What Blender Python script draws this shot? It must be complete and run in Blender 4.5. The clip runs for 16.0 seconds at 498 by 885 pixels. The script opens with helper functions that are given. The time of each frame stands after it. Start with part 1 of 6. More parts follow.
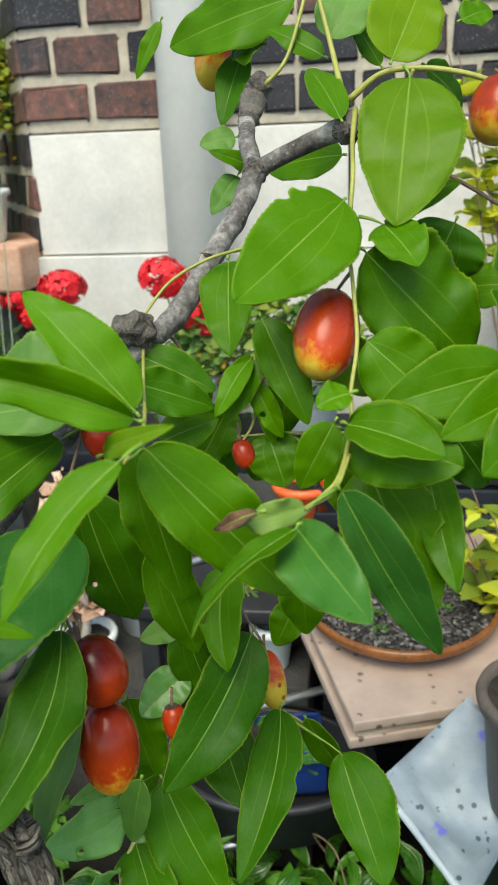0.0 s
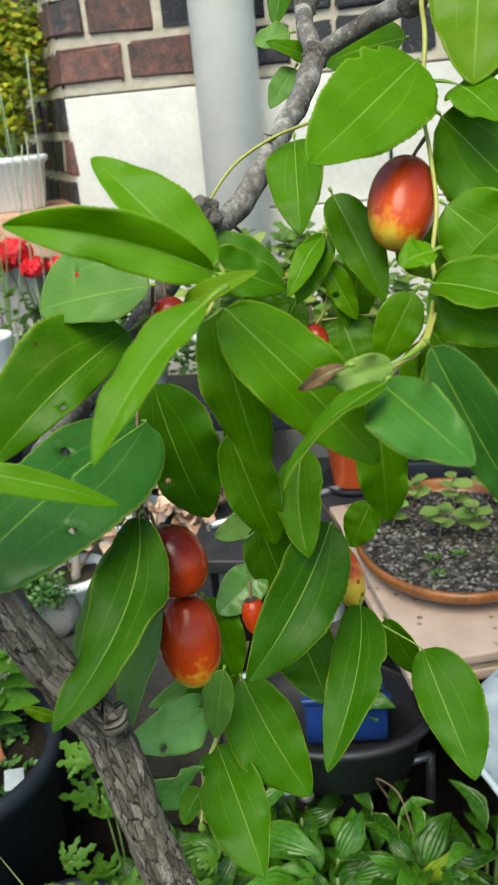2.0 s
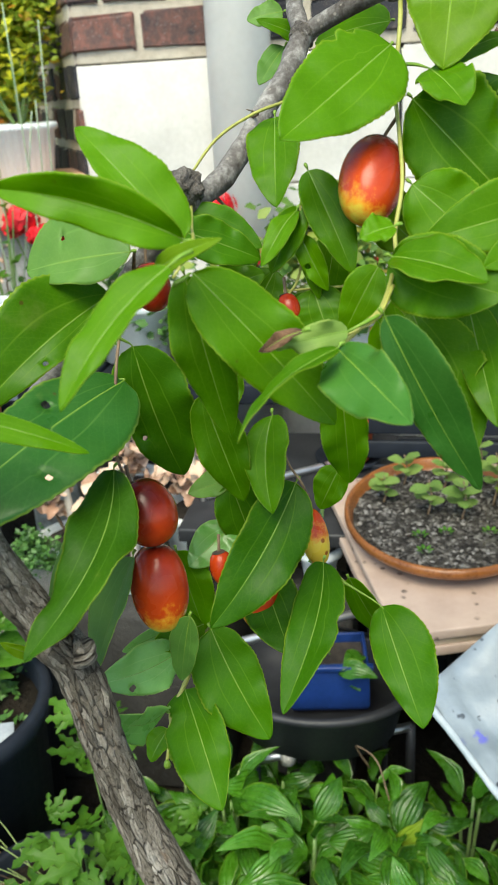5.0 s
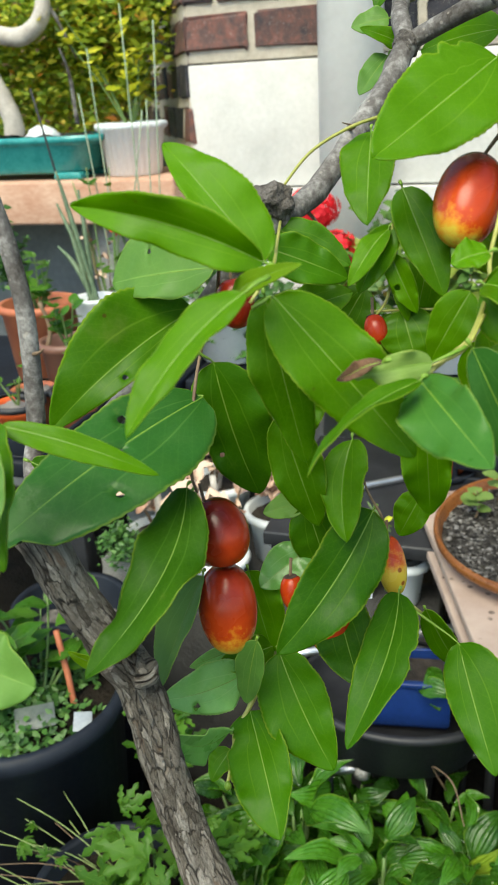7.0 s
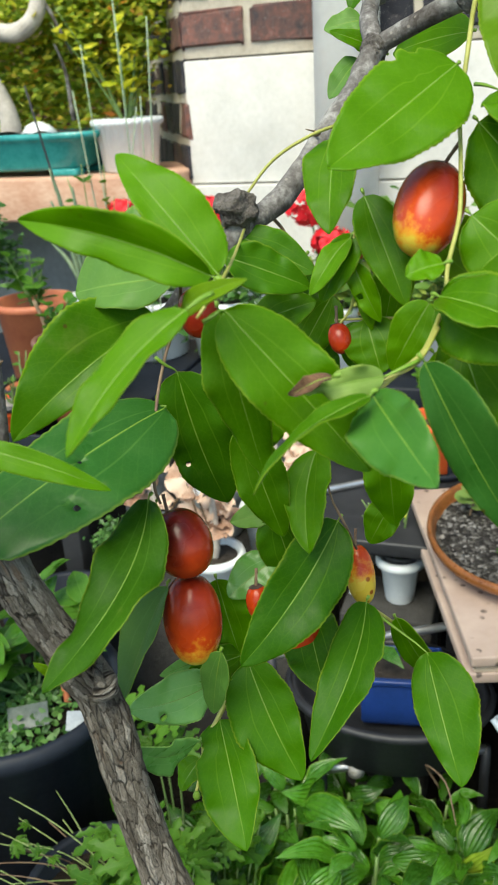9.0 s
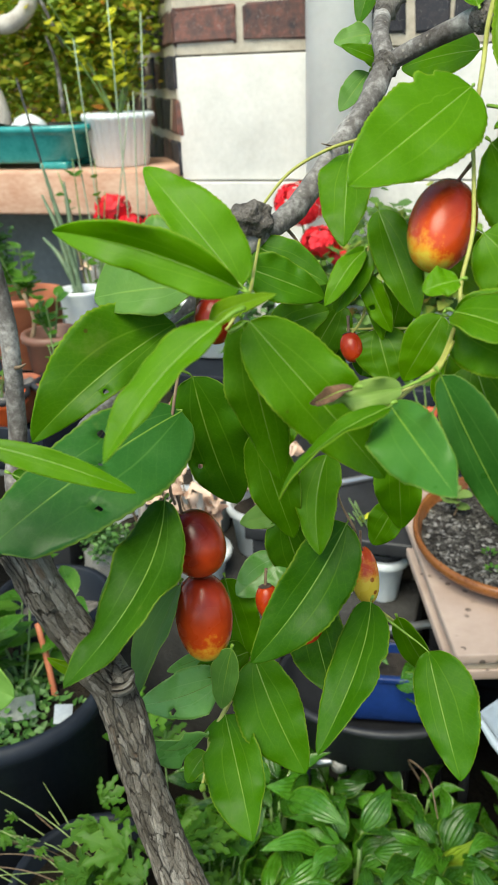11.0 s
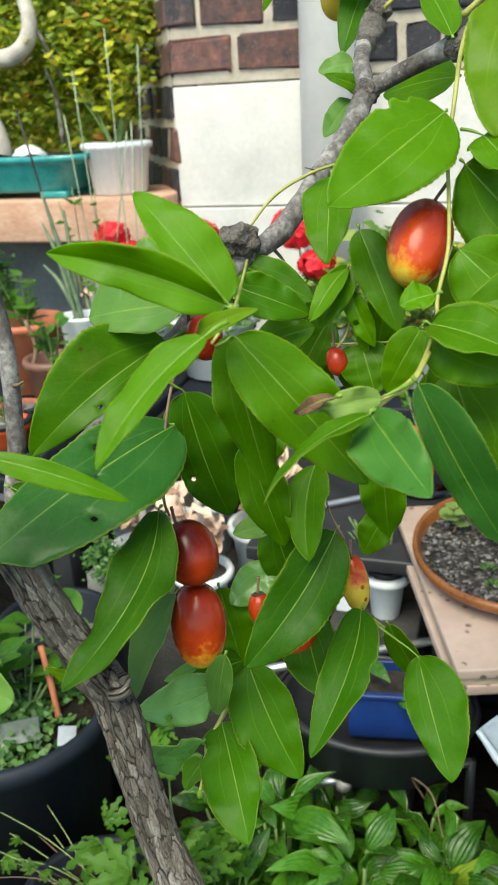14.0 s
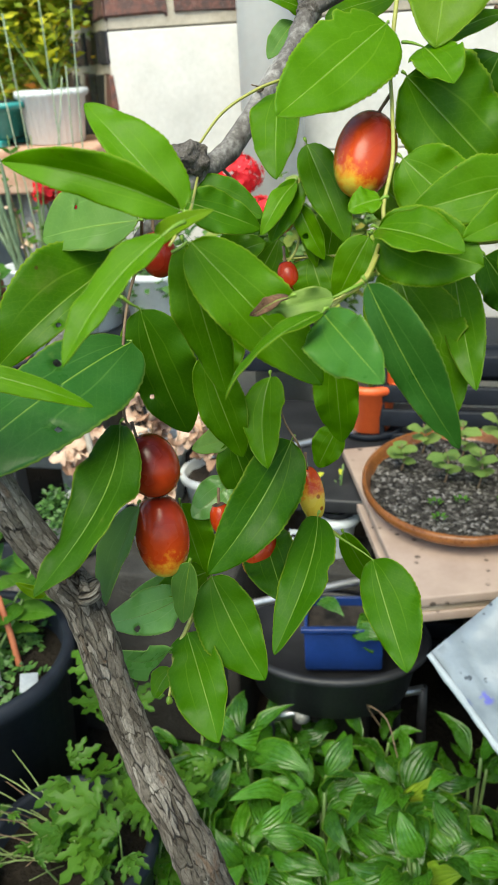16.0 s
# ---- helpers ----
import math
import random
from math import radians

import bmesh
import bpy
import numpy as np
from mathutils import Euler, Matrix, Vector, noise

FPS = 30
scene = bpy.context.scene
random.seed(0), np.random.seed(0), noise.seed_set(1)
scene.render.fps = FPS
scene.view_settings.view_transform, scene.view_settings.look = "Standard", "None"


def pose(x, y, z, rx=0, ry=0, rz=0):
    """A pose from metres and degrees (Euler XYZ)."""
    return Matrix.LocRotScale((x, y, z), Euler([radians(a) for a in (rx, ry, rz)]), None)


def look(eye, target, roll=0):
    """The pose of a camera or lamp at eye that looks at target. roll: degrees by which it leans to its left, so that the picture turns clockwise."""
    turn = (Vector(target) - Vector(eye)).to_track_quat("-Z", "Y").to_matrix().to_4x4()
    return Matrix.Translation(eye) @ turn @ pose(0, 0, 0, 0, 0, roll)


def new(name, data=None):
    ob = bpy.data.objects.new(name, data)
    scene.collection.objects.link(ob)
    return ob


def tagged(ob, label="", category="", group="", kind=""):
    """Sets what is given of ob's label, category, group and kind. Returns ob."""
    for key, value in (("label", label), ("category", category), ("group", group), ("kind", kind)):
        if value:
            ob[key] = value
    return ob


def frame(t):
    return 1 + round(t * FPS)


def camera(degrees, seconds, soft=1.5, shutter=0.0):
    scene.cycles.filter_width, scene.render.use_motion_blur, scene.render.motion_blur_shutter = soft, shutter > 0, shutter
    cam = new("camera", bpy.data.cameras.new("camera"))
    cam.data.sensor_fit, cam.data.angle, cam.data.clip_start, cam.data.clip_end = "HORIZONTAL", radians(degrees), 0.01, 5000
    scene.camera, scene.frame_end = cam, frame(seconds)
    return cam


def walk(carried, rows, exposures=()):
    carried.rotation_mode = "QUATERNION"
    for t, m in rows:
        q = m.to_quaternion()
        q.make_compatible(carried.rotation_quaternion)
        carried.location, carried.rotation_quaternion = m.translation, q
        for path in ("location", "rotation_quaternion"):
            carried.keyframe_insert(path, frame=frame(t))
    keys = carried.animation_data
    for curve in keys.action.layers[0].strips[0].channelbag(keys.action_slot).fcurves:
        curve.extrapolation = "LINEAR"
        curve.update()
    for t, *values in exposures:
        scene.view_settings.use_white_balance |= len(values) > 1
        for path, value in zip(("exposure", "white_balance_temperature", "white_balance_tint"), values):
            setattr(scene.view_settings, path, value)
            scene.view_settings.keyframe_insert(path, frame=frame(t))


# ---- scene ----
cam = camera(33.1, 16.0)
PATH = [
    (0, (0.625, -1.616, 0.975), (0.361, 0.247, 0.298), -2.4),
    (0.5, (0.64, -1.636, 0.974), (0.389, 0.238, 0.322), -3.6),
    (1, (0.646, -1.638, 0.969), (0.381, 0.231, 0.31), -4.6),
    (1.5, (0.627, -1.633, 0.956), (0.318, 0.229, 0.293), -4.9),
    (2, (0.612, -1.621, 0.944), (0.252, 0.207, 0.217), -5.3),
    (2.5, (0.61, -1.614, 0.934), (0.247, 0.194, 0.16), -5.0),
    (3, (0.612, -1.612, 0.935), (0.268, 0.196, 0.153), -4.2),
    (3.5, (0.609, -1.616, 0.94), (0.28, 0.195, 0.159), -3.9),
    (6, (0.64, -1.643, 0.946), (0.16, 0.14, 0.178), -3.4),
    (6.5, (0.641, -1.635, 0.948), (0.083, 0.124, 0.178), -3.6),
    (7, (0.631, -1.625, 0.949), (0.04, 0.124, 0.178), -3.2),
    (7.5, (0.633, -1.624, 0.956), (0.037, 0.122, 0.184), -3.3),
    (8, (0.638, -1.619, 0.954), (0.035, 0.121, 0.174), -3.6),
    (8.5, (0.644, -1.616, 0.952), (0.038, 0.122, 0.17), -3.7),
    (11, (0.635, -1.627, 0.96), (0.081, 0.121, 0.163), -2.1),
    (11.5, (0.631, -1.63, 0.96), (0.08, 0.121, 0.165), -2.1),
    (12, (0.631, -1.634, 0.959), (0.095, 0.123, 0.169), -2.2),
    (12.5, (0.634, -1.637, 0.961), (0.093, 0.128, 0.192), -2.3),
    (13, (0.629, -1.636, 0.962), (0.076, 0.131, 0.206), -2.2),
    (13.5, (0.633, -1.635, 0.963), (0.074, 0.136, 0.219), -2.5),
    (14, (0.643, -1.637, 0.96), (0.077, 0.131, 0.216), -3.0),
    (14.5, (0.645, -1.64, 0.955), (0.07, 0.125, 0.21), -3.5),
    (15, (0.645, -1.649, 0.953), (0.079, 0.117, 0.205), -4.2),
    (15.5, (0.649, -1.654, 0.956), (0.157, 0.12, 0.175), -3.7),
    (16, (0.643, -1.654, 0.948), (0.203, 0.107, 0.108), -3.4),
]
walk(cam, [(t, look(eye, target, roll)) for t, eye, target, roll in PATH], [(0.0, 0.84, 7100, 0), (1.5, 0.86, 7100, 0), (2.0, 0.95, 7100, 0), (2.5, 1.2, 7100, 0), (3.0, 1.31, 7100, 0), (3.5, 1.31, 7100, 0), (6.0, 1.07, 7100, 0), (7.0, 1.06, 7100, 0), (16.0, 1.07, 7100, 0)])
cam.data.dof.use_dof, cam.data.dof.focus_distance, cam.data.dof.aperture_fstop = True, 0.37, 38.0

# ---- world, sun, exposure ----
world = bpy.data.worlds.new("sky")
scene.world = world
world.use_nodes = True
wn = world.node_tree
sky = wn.nodes.new("ShaderNodeTexSky")
sky.sky_type, sky.sun_disc = "NISHITA", False
sky.sun_elevation, sky.sun_rotation = radians(56), radians(186)
wn.links.new(sky.outputs[0], wn.nodes["Background"].inputs[0])
wn.nodes["Background"].inputs[1].default_value = 0.145
sun_data = bpy.data.lights.new("sun", "SUN")
sun_data.energy, sun_data.angle, sun_data.color = 2.25, radians(38), (1.0, 0.94, 0.83)
sun_lamp = new("sun", sun_data)
sun_lamp.matrix_world = look((-0.11, -1.0, 1.5), (0, 0, 0))


# ---- materials ----
class Mat:
    """Small builder for node materials."""

    def __init__(self, name, rough=0.6, metal=0.0, spec=0.5):
        self.m = bpy.data.materials.new(name)
        self.m.use_nodes = True
        self.t = self.m.node_tree
        self.b = self.t.nodes["Principled BSDF"]
        self.b.inputs["Roughness"].default_value = rough
        self.b.inputs["Metallic"].default_value = metal
        self.b.inputs["Specular IOR Level"].default_value = spec
        self.co = None

    def node(self, kind, **values):
        n = self.t.nodes.new(kind)
        for k, v in values.items():
            n.inputs[k.replace("_", " ")].default_value = v
        return n

    def link(self, a, b):
        self.t.links.new(a, b)
        return self

    def coords(self, stretch=(1, 1, 1), world_space=False):
        if world_space:
            g = self.t.nodes.new("ShaderNodeNewGeometry")
            src = g.outputs["Position"]
        else:
            c = self.t.nodes.new("ShaderNodeTexCoord")
            src = c.outputs["Object"]
        mp = self.t.nodes.new("ShaderNodeMapping")
        mp.inputs["Scale"].default_value = stretch
        self.link(src, mp.inputs["Vector"])
        return mp.outputs["Vector"]

    def noise(self, vec, scale, detail=4.0, rough=0.6):
        n = self.node("ShaderNodeTexNoise", Scale=scale, Detail=detail, Roughness=rough)
        self.link(vec, n.inputs["Vector"])
        return n.outputs["Fac"]

    def voronoi(self, vec, scale, feature="F1"):
        n = self.node("ShaderNodeTexVoronoi", Scale=scale)
        n.feature = feature
        self.link(vec, n.inputs["Vector"])
        return n

    def ramp(self, fac, *stops):
        r = self.t.nodes.new("ShaderNodeValToRGB")
        e = r.color_ramp.elements
        while len(e) < len(stops):
            e.new(0.5)
        for el, (p, c) in zip(e, stops):
            el.position, el.color = p, (*c, 1) if len(c) == 3 else c
        self.link(fac, r.inputs["Fac"])
        return r.outputs["Color"]

    def math(self, op, a, b=0.0, clamp=False):
        n = self.t.nodes.new("ShaderNodeMath")
        n.operation, n.use_clamp = op, clamp
        for s, v in zip(n.inputs, (a, b)):
            if isinstance(v, (int, float)):
                s.default_value = v
            else:
                self.link(v, s)
        return n.outputs[0]

    def smooth(self, v, lo, hi):
        n = self.t.nodes.new("ShaderNodeMapRange")
        n.interpolation_type = "SMOOTHSTEP"
        n.inputs["From Min"].default_value, n.inputs["From Max"].default_value = lo, hi
        self.link(v, n.inputs["Value"])
        return n.outputs["Result"]

    def mix(self, fac, a, b, mode="MIX"):
        n = self.t.nodes.new("ShaderNodeMix")
        n.data_type, n.blend_type = "RGBA", mode
        for s, v in ((n.inputs[0], fac), (n.inputs[6], a), (n.inputs[7], b)):
            if isinstance(v, (int, float)):
                s.default_value = v
            elif isinstance(v, tuple):
                s.default_value = (*v, 1)
            else:
                self.link(v, s)
        return n.outputs[2]

    def random(self):
        return self.t.nodes.new("ShaderNodeObjectInfo").outputs["Random"]

    def color(self, c):
        if isinstance(c, tuple):
            self.b.inputs["Base Color"].default_value = (*c, 1)
        else:
            self.link(c, self.b.inputs["Base Color"])
        return self

    def rough(self, v):
        self.link(v, self.b.inputs["Roughness"])
        return self

    def bump(self, h, strength=0.3, distance=0.002):
        n = self.node("ShaderNodeBump", Strength=strength, Distance=distance)
        self.link(h, n.inputs["Height"])
        self.link(n.outputs[0], self.b.inputs["Normal"])
        return self

    def translucent(self, col, amount):
        tr = self.t.nodes.new("ShaderNodeBsdfTranslucent")
        if isinstance(col, tuple):
            tr.inputs["Color"].default_value = (*col, 1)
        else:
            self.link(col, tr.inputs["Color"])
        mx = self.t.nodes.new("ShaderNodeMixShader")
        mx.inputs[0].default_value = amount
        out = self.t.nodes["Material Output"]
        self.link(self.b.outputs[0], mx.inputs[1]).link(tr.outputs[0], mx.inputs[2]).link(mx.outputs[0], out.inputs["Surface"])
        return self


def plain(name, dark, light, scale=30.0, rough=0.6, metal=0.0, bump=0.15, distance=0.001, stretch=(1, 1, 1), vary=0.0, spec=0.5):
    """A surface with mottled colour between two tones and fine relief."""
    m = Mat(name, rough, metal, spec)
    v = m.coords(stretch)
    big, fine = m.noise(v, scale), m.noise(v, scale * 9)
    mixed = m.math("ADD", m.math("MULTIPLY", big, 0.65), m.math("MULTIPLY", fine, 0.35))
    if vary:
        mixed = m.math("ADD", mixed, m.math("MULTIPLY", m.math("SUBTRACT", m.random(), 0.5), vary))
    m.color(m.ramp(mixed, (0.35, dark), (0.65, light)))
    m.rough(m.math("ADD", m.math("MULTIPLY", fine, 0.25), rough - 0.12))
    return m.bump(fine, bump, distance).m


def leaf_material(name, deep, fresh, vein, veins="three", gloss=0.38, glow=0.35, spots=0.0, spec=0.29):
    """Leaf blade: veins run by the blade's own coordinates (u along it, v across)."""
    m = Mat(name, gloss, spec=spec)
    uv = m.t.nodes.new("ShaderNodeUVMap")
    sep = m.t.nodes.new("ShaderNodeSeparateXYZ")
    m.link(uv.outputs[0], sep.inputs[0])
    u, side = sep.outputs[0], m.math("ABSOLUTE", m.math("SUBTRACT", sep.outputs[1], 0.5))
    obj = m.coords()
    rnd = m.random()
    blotch = m.noise(obj, 60.0, 3.0)
    fine = m.noise(obj, 900.0, 3.0)
    tone = m.math("ADD", m.math("MULTIPLY", blotch, 0.5), m.math("MULTIPLY", rnd, 0.5))
    base = m.ramp(tone, (0.25, deep), (0.8, fresh))
    mid = m.smooth(side, 0.018, 0.005)
    if veins == "three":
        arc = m.math("ABSOLUTE", m.math("SUBTRACT", side, m.math("MULTIPLY", m.math("POWER", u, 0.35), 0.27)))
        lateral = m.math("MULTIPLY", m.smooth(arc, 0.014, 0.004), m.smooth(u, 0.85, 0.5))
        wave = m.math("SINE", m.math("MULTIPLY", m.math("SUBTRACT", u, m.math("MULTIPLY", side, 0.55)), 75.0))
        net = m.math("MULTIPLY", m.smooth(wave, 0.9, 1.0), 0.06)
        net = m.math("ADD", net, m.math("MULTIPLY", m.smooth(m.voronoi(obj, 420.0, "DISTANCE_TO_EDGE").outputs["Distance"], 0.09, 0.02), 0.06))
    else:
        arc = m.math("SINE", m.math("MULTIPLY", side, 95.0))
        lateral = m.math("MULTIPLY", m.smooth(arc, 0.3, 1.0), 0.8)
        net = m.math("MULTIPLY", fine, 0.15)
    lines = m.math("MAXIMUM", m.math("MULTIPLY", mid, 0.5), m.math("MULTIPLY", lateral, 0.27 if veins == "three" else 0.12))
    ribs = lines
    lines = m.math("MAXIMUM", lines, net)
    col = m.mix(lines, base, vein)
    edge = m.smooth(side, 0.470, 0.496)
    col = m.mix(m.math("MULTIPLY", edge, 0.5), col, m.mix(0.5, vein, (0.40, 0.46, 0.05)))
    if spots:
        speck = m.voronoi(obj, 130.0)
        hit = m.math("MULTIPLY", m.smooth(speck.outputs["Distance"], 0.13, 0.06), m.smooth(m.noise(obj, 26.0), 0.53, 0.6))
        col = m.mix(m.math("MULTIPLY", hit, spots), col, (0.09, 0.035, 0.008))
        pale = m.smooth(m.noise(obj, 34.0, 5.0), 0.6, 0.72)
        col = m.mix(m.math("MULTIPLY", pale, 0.35 * spots), col, (0.24, 0.27, 0.06))
    m.color(col)
    m.rough(m.math("ADD", m.math("MULTIPLY", m.smooth(blotch, 0.3, 0.7), 0.26), gloss - 0.13))
    h = m.math("ADD", m.math("MULTIPLY", ribs, -0.6), m.math("ADD", m.math("MULTIPLY", m.noise(obj, 140.0, 4.0), 1.1), m.math("MULTIPLY", m.noise(obj, 62.0, 2.0), 1.5)))
    m.bump(h, 0.3, 0.0009)
    return m.translucent(m.mix(0.5, col, fresh, "ADD"), glow).m


MAT_LEAF = leaf_material("jujube_leaf", (0.052, 0.165, 0.0012), (0.115, 0.300, 0.002), (0.25, 0.43, 0.028), spots=0.8, gloss=0.42, glow=0.42, spec=0.17)
# Bluer copy of the leaf: the sky's reflection is tinted into the base colour.
MAT_LEAF_SKYTINT = leaf_material("jujube_leaf_sky_tint", (0.026, 0.118, 0.014), (0.062, 0.198, 0.026), (0.13, 0.29, 0.05), spots=0.8, gloss=0.38, glow=0.28, spec=0.26)
MAT_LEAF_OLD = leaf_material("jujube_leaf_mature", (0.026, 0.108, 0.0015), (0.056, 0.185, 0.0025), (0.17, 0.32, 0.02), spots=1.0, gloss=0.46, glow=0.34, spec=0.15)
MAT_LEAF_DEEP = leaf_material("jujube_leaf_deep", (0.028, 0.100, 0.003), (0.058, 0.170, 0.004), (0.14, 0.29, 0.03), spots=1.0, gloss=0.5, glow=0.28, spec=0.13)
MAT_LEAF_PALE = leaf_material("jujube_leaf_underside", (0.085, 0.21, 0.035), (0.16, 0.32, 0.06), (0.24, 0.42, 0.10), gloss=0.5, spots=0.5)
# Lighter, yellower copy of the leaf: sunlight is put into its colour.
MAT_LEAF_SUNLIT = leaf_material("jujube_leaf_sunlit_colour", (0.11, 0.24, 0.004), (0.20, 0.34, 0.006), (0.32, 0.48, 0.05), spots=0.6, gloss=0.4, glow=0.45, spec=0.2)
# Glossy, and coloured extra pale: painted sheen that offsets the fruits' shade.
MAT_LEAF_SHEEN_TINT = leaf_material("jujube_leaf_painted_sheen", (0.13, 0.33, 0.07), (0.25, 0.48, 0.13), (0.40, 0.58, 0.24), spots=0.4, gloss=0.30, glow=0.35, spec=0.5)
MAT_LEAF_BLIGHT = leaf_material("jujube_leaf_blighted", (0.10, 0.22, 0.03), (0.26, 0.38, 0.09), (0.36, 0.46, 0.16), spots=3.0, gloss=0.5, glow=0.3, spec=0.2)
MAT_RIB = plain("leaf_rib", (0.12, 0.25, 0.018), (0.20, 0.33, 0.04), 200, 0.45)
MAT_TWIG = plain("green_twig", (0.26, 0.27, 0.05), (0.42, 0.42, 0.11), 60, 0.5)
MAT_TWIG_BROWN = plain("brown_twig", (0.10, 0.055, 0.035), (0.24, 0.17, 0.10), 90, 0.7)


def bark_material():
    m = Mat("furrowed_bark", 0.9, spec=0.2)
    uv = m.t.nodes.new("ShaderNodeUVMap")
    mp = m.t.nodes.new("ShaderNodeMapping")
    mp.inputs["Scale"].default_value = (1, 0.74, 1)
    m.link(uv.outputs[0], mp.inputs["Vector"])
    v = mp.outputs["Vector"]
    wander = m.node("ShaderNodeTexNoise", Scale=150.0, Detail=3.0)
    m.link(v, wander.inputs["Vector"])
    shift = m.t.nodes.new("ShaderNodeVectorMath")
    shift.operation = "MULTIPLY_ADD"
    shift.inputs[1].default_value = (0.006, 0.006, 0.006)
    m.link(wander.outputs["Color"], shift.inputs[0]).link(v, shift.inputs[2])
    v = shift.outputs[0]
    rough = m.noise(v, 700.0, 8.0, 0.72)
    plates = m.voronoi(v, 165.0, "DISTANCE_TO_EDGE").outputs["Distance"]
    cells = m.voronoi(v, 165.0)
    shade = m.t.nodes.new("ShaderNodeSeparateColor")
    m.link(cells.outputs["Color"], shade.inputs[0])
    small = m.voronoi(v, 560.0, "DISTANCE_TO_EDGE").outputs["Distance"]
    open_crack = m.math("ADD", 0.02, m.math("MULTIPLY", m.smooth(m.noise(v, 90.0), 0.42, 0.68), 0.2))
    deep = m.math("DIVIDE", plates, open_crack, True)
    shallow = m.math("ADD", m.math("MULTIPLY", m.smooth(small, 0.0, 0.09), 0.3), 0.7)
    crack = m.math("MULTIPLY", deep, shallow)
    tone = m.math("ADD", m.math("ADD", m.math("MULTIPLY", m.noise(v, 70.0, 5.0), 0.45), m.math("MULTIPLY", rough, 0.35)), m.math("MULTIPLY", shade.outputs[0], 0.22))
    col = m.ramp(tone, (0.34, (0.085, 0.073, 0.056)), (0.50, (0.235, 0.208, 0.170)), (0.66, (0.47, 0.430, 0.370)))
    soften = m.math("ADD", crack, m.math("MULTIPLY", m.smooth(m.noise(v, 45.0, 3.0), 0.48, 0.66), 0.4), True)
    stain = m.mix(m.math("MULTIPLY", m.smooth(m.noise(v, 60.0, 4.0), 0.6, 0.7), 0.5), col, (0.24, 0.12, 0.055))
    m.color(m.mix(soften, (0.040, 0.032, 0.025), stain))
    h = m.math("ADD", m.math("ADD", crack, m.math("MULTIPLY", rough, 0.4)), m.math("MULTIPLY", shade.outputs[0], 0.35))
    return m.bump(h, 1.0, 0.0042).m


def young_bark_material():
    m = Mat("grey_young_bark", 0.75, spec=0.3)
    v = m.coords()
    n, f = m.noise(v, 60.0, 5.0), m.noise(v, 500.0, 4.0)
    col = m.ramp(m.math("ADD", m.math("MULTIPLY", n, 0.7), m.math("MULTIPLY", f, 0.3)), (0.38, (0.05, 0.041, 0.035)), (0.5, (0.135, 0.125, 0.117)), (0.64, (0.36, 0.35, 0.33)))
    dots = m.smooth(m.voronoi(v, 260.0).outputs["Distance"], 0.2, 0.1)
    m.color(m.mix(m.math("MULTIPLY", dots, 0.35), col, (0.42, 0.38, 0.32)))
    return m.bump(m.math("ADD", n, m.math("MULTIPLY", f, 0.4)), 0.6, 0.002).m


MAT_BARK, MAT_BARK_YOUNG = bark_material(), young_bark_material()


def fruit_material():
    """Jujube skin: ripens from yellow-green at the tip to red and maroon; the object's colour holds how far (r) and how dark (g)."""
    m = Mat("jujube_skin", 0.3, spec=0.27)
    info = m.t.nodes.new("ShaderNodeObjectInfo")
    sep = m.t.nodes.new("ShaderNodeSeparateColor")
    m.link(info.outputs["Color"], sep.inputs[0])
    tc = m.t.nodes.new("ShaderNodeTexCoord")
    xyz = m.t.nodes.new("ShaderNodeSeparateXYZ")
    m.link(tc.outputs["Object"], xyz.inputs[0])
    v = m.coords()
    n = m.noise(v, 130.0, 6.0, 0.65)
    soft = m.noise(v, 45.0, 3.0)
    speck = m.smooth(m.voronoi(v, 420.0).outputs["Distance"], 0.3, 0.12)
    height = m.math("MULTIPLY", xyz.outputs[2], 24.0)
    ripe = m.math("ADD", m.math("ADD", height, m.math("MULTIPLY", m.math("SUBTRACT", n, 0.5), 0.75)), m.math("ADD", sep.outputs[0], m.math("MULTIPLY", m.math("MULTIPLY", xyz.outputs[0], 40.0), sep.outputs[2])))
    col = m.ramp(ripe, (0.04, (0.58, 0.42, 0.05)), (0.14, (0.62, 0.24, 0.02)), (0.24, (0.48, 0.050, 0.007)), (0.8, (0.25, 0.017, 0.006)))
    dark = m.math("MULTIPLY", m.smooth(m.math("ADD", height, soft), 0.1, 1.0), sep.outputs[1])
    col = m.mix(dark, col, (0.040, 0.004, 0.004))
    blotch = m.smooth(m.voronoi(v, 230.0).outputs["Distance"], 0.28, 0.16)
    col = m.mix(m.math("MULTIPLY", blotch, m.smooth(sep.outputs[0], 0.16, 0.08)), col, (0.22, 0.03, 0.008))
    col = m.mix(m.math("MULTIPLY", speck, 0.04), col, (0.55, 0.22, 0.06))
    m.color(col)
    m.b.inputs["Coat Weight"].default_value = 0.05
    m.b.inputs["Coat Roughness"].default_value = 0.2
    m.b.inputs["Subsurface Weight"].default_value = 0.02
    m.b.inputs["Subsurface Radius"].default_value = (0.004, 0.0015, 0.0008)
    m.rough(m.math("ADD", m.math("MULTIPLY", soft, 0.16), 0.18))
    return m.bump(m.noise(v, 300.0), 0.08, 0.0006).m


MAT_FRUIT = fruit_material()
MAT_KNOT = plain("gnarled_dark_bark", (0.045, 0.038, 0.032), (0.30, 0.27, 0.24), 90, 0.9, bump=1.0, distance=0.003)
MAT_CALYX = plain("dry_calyx", (0.03, 0.02, 0.015), (0.10, 0.06, 0.04), 200, 0.8)


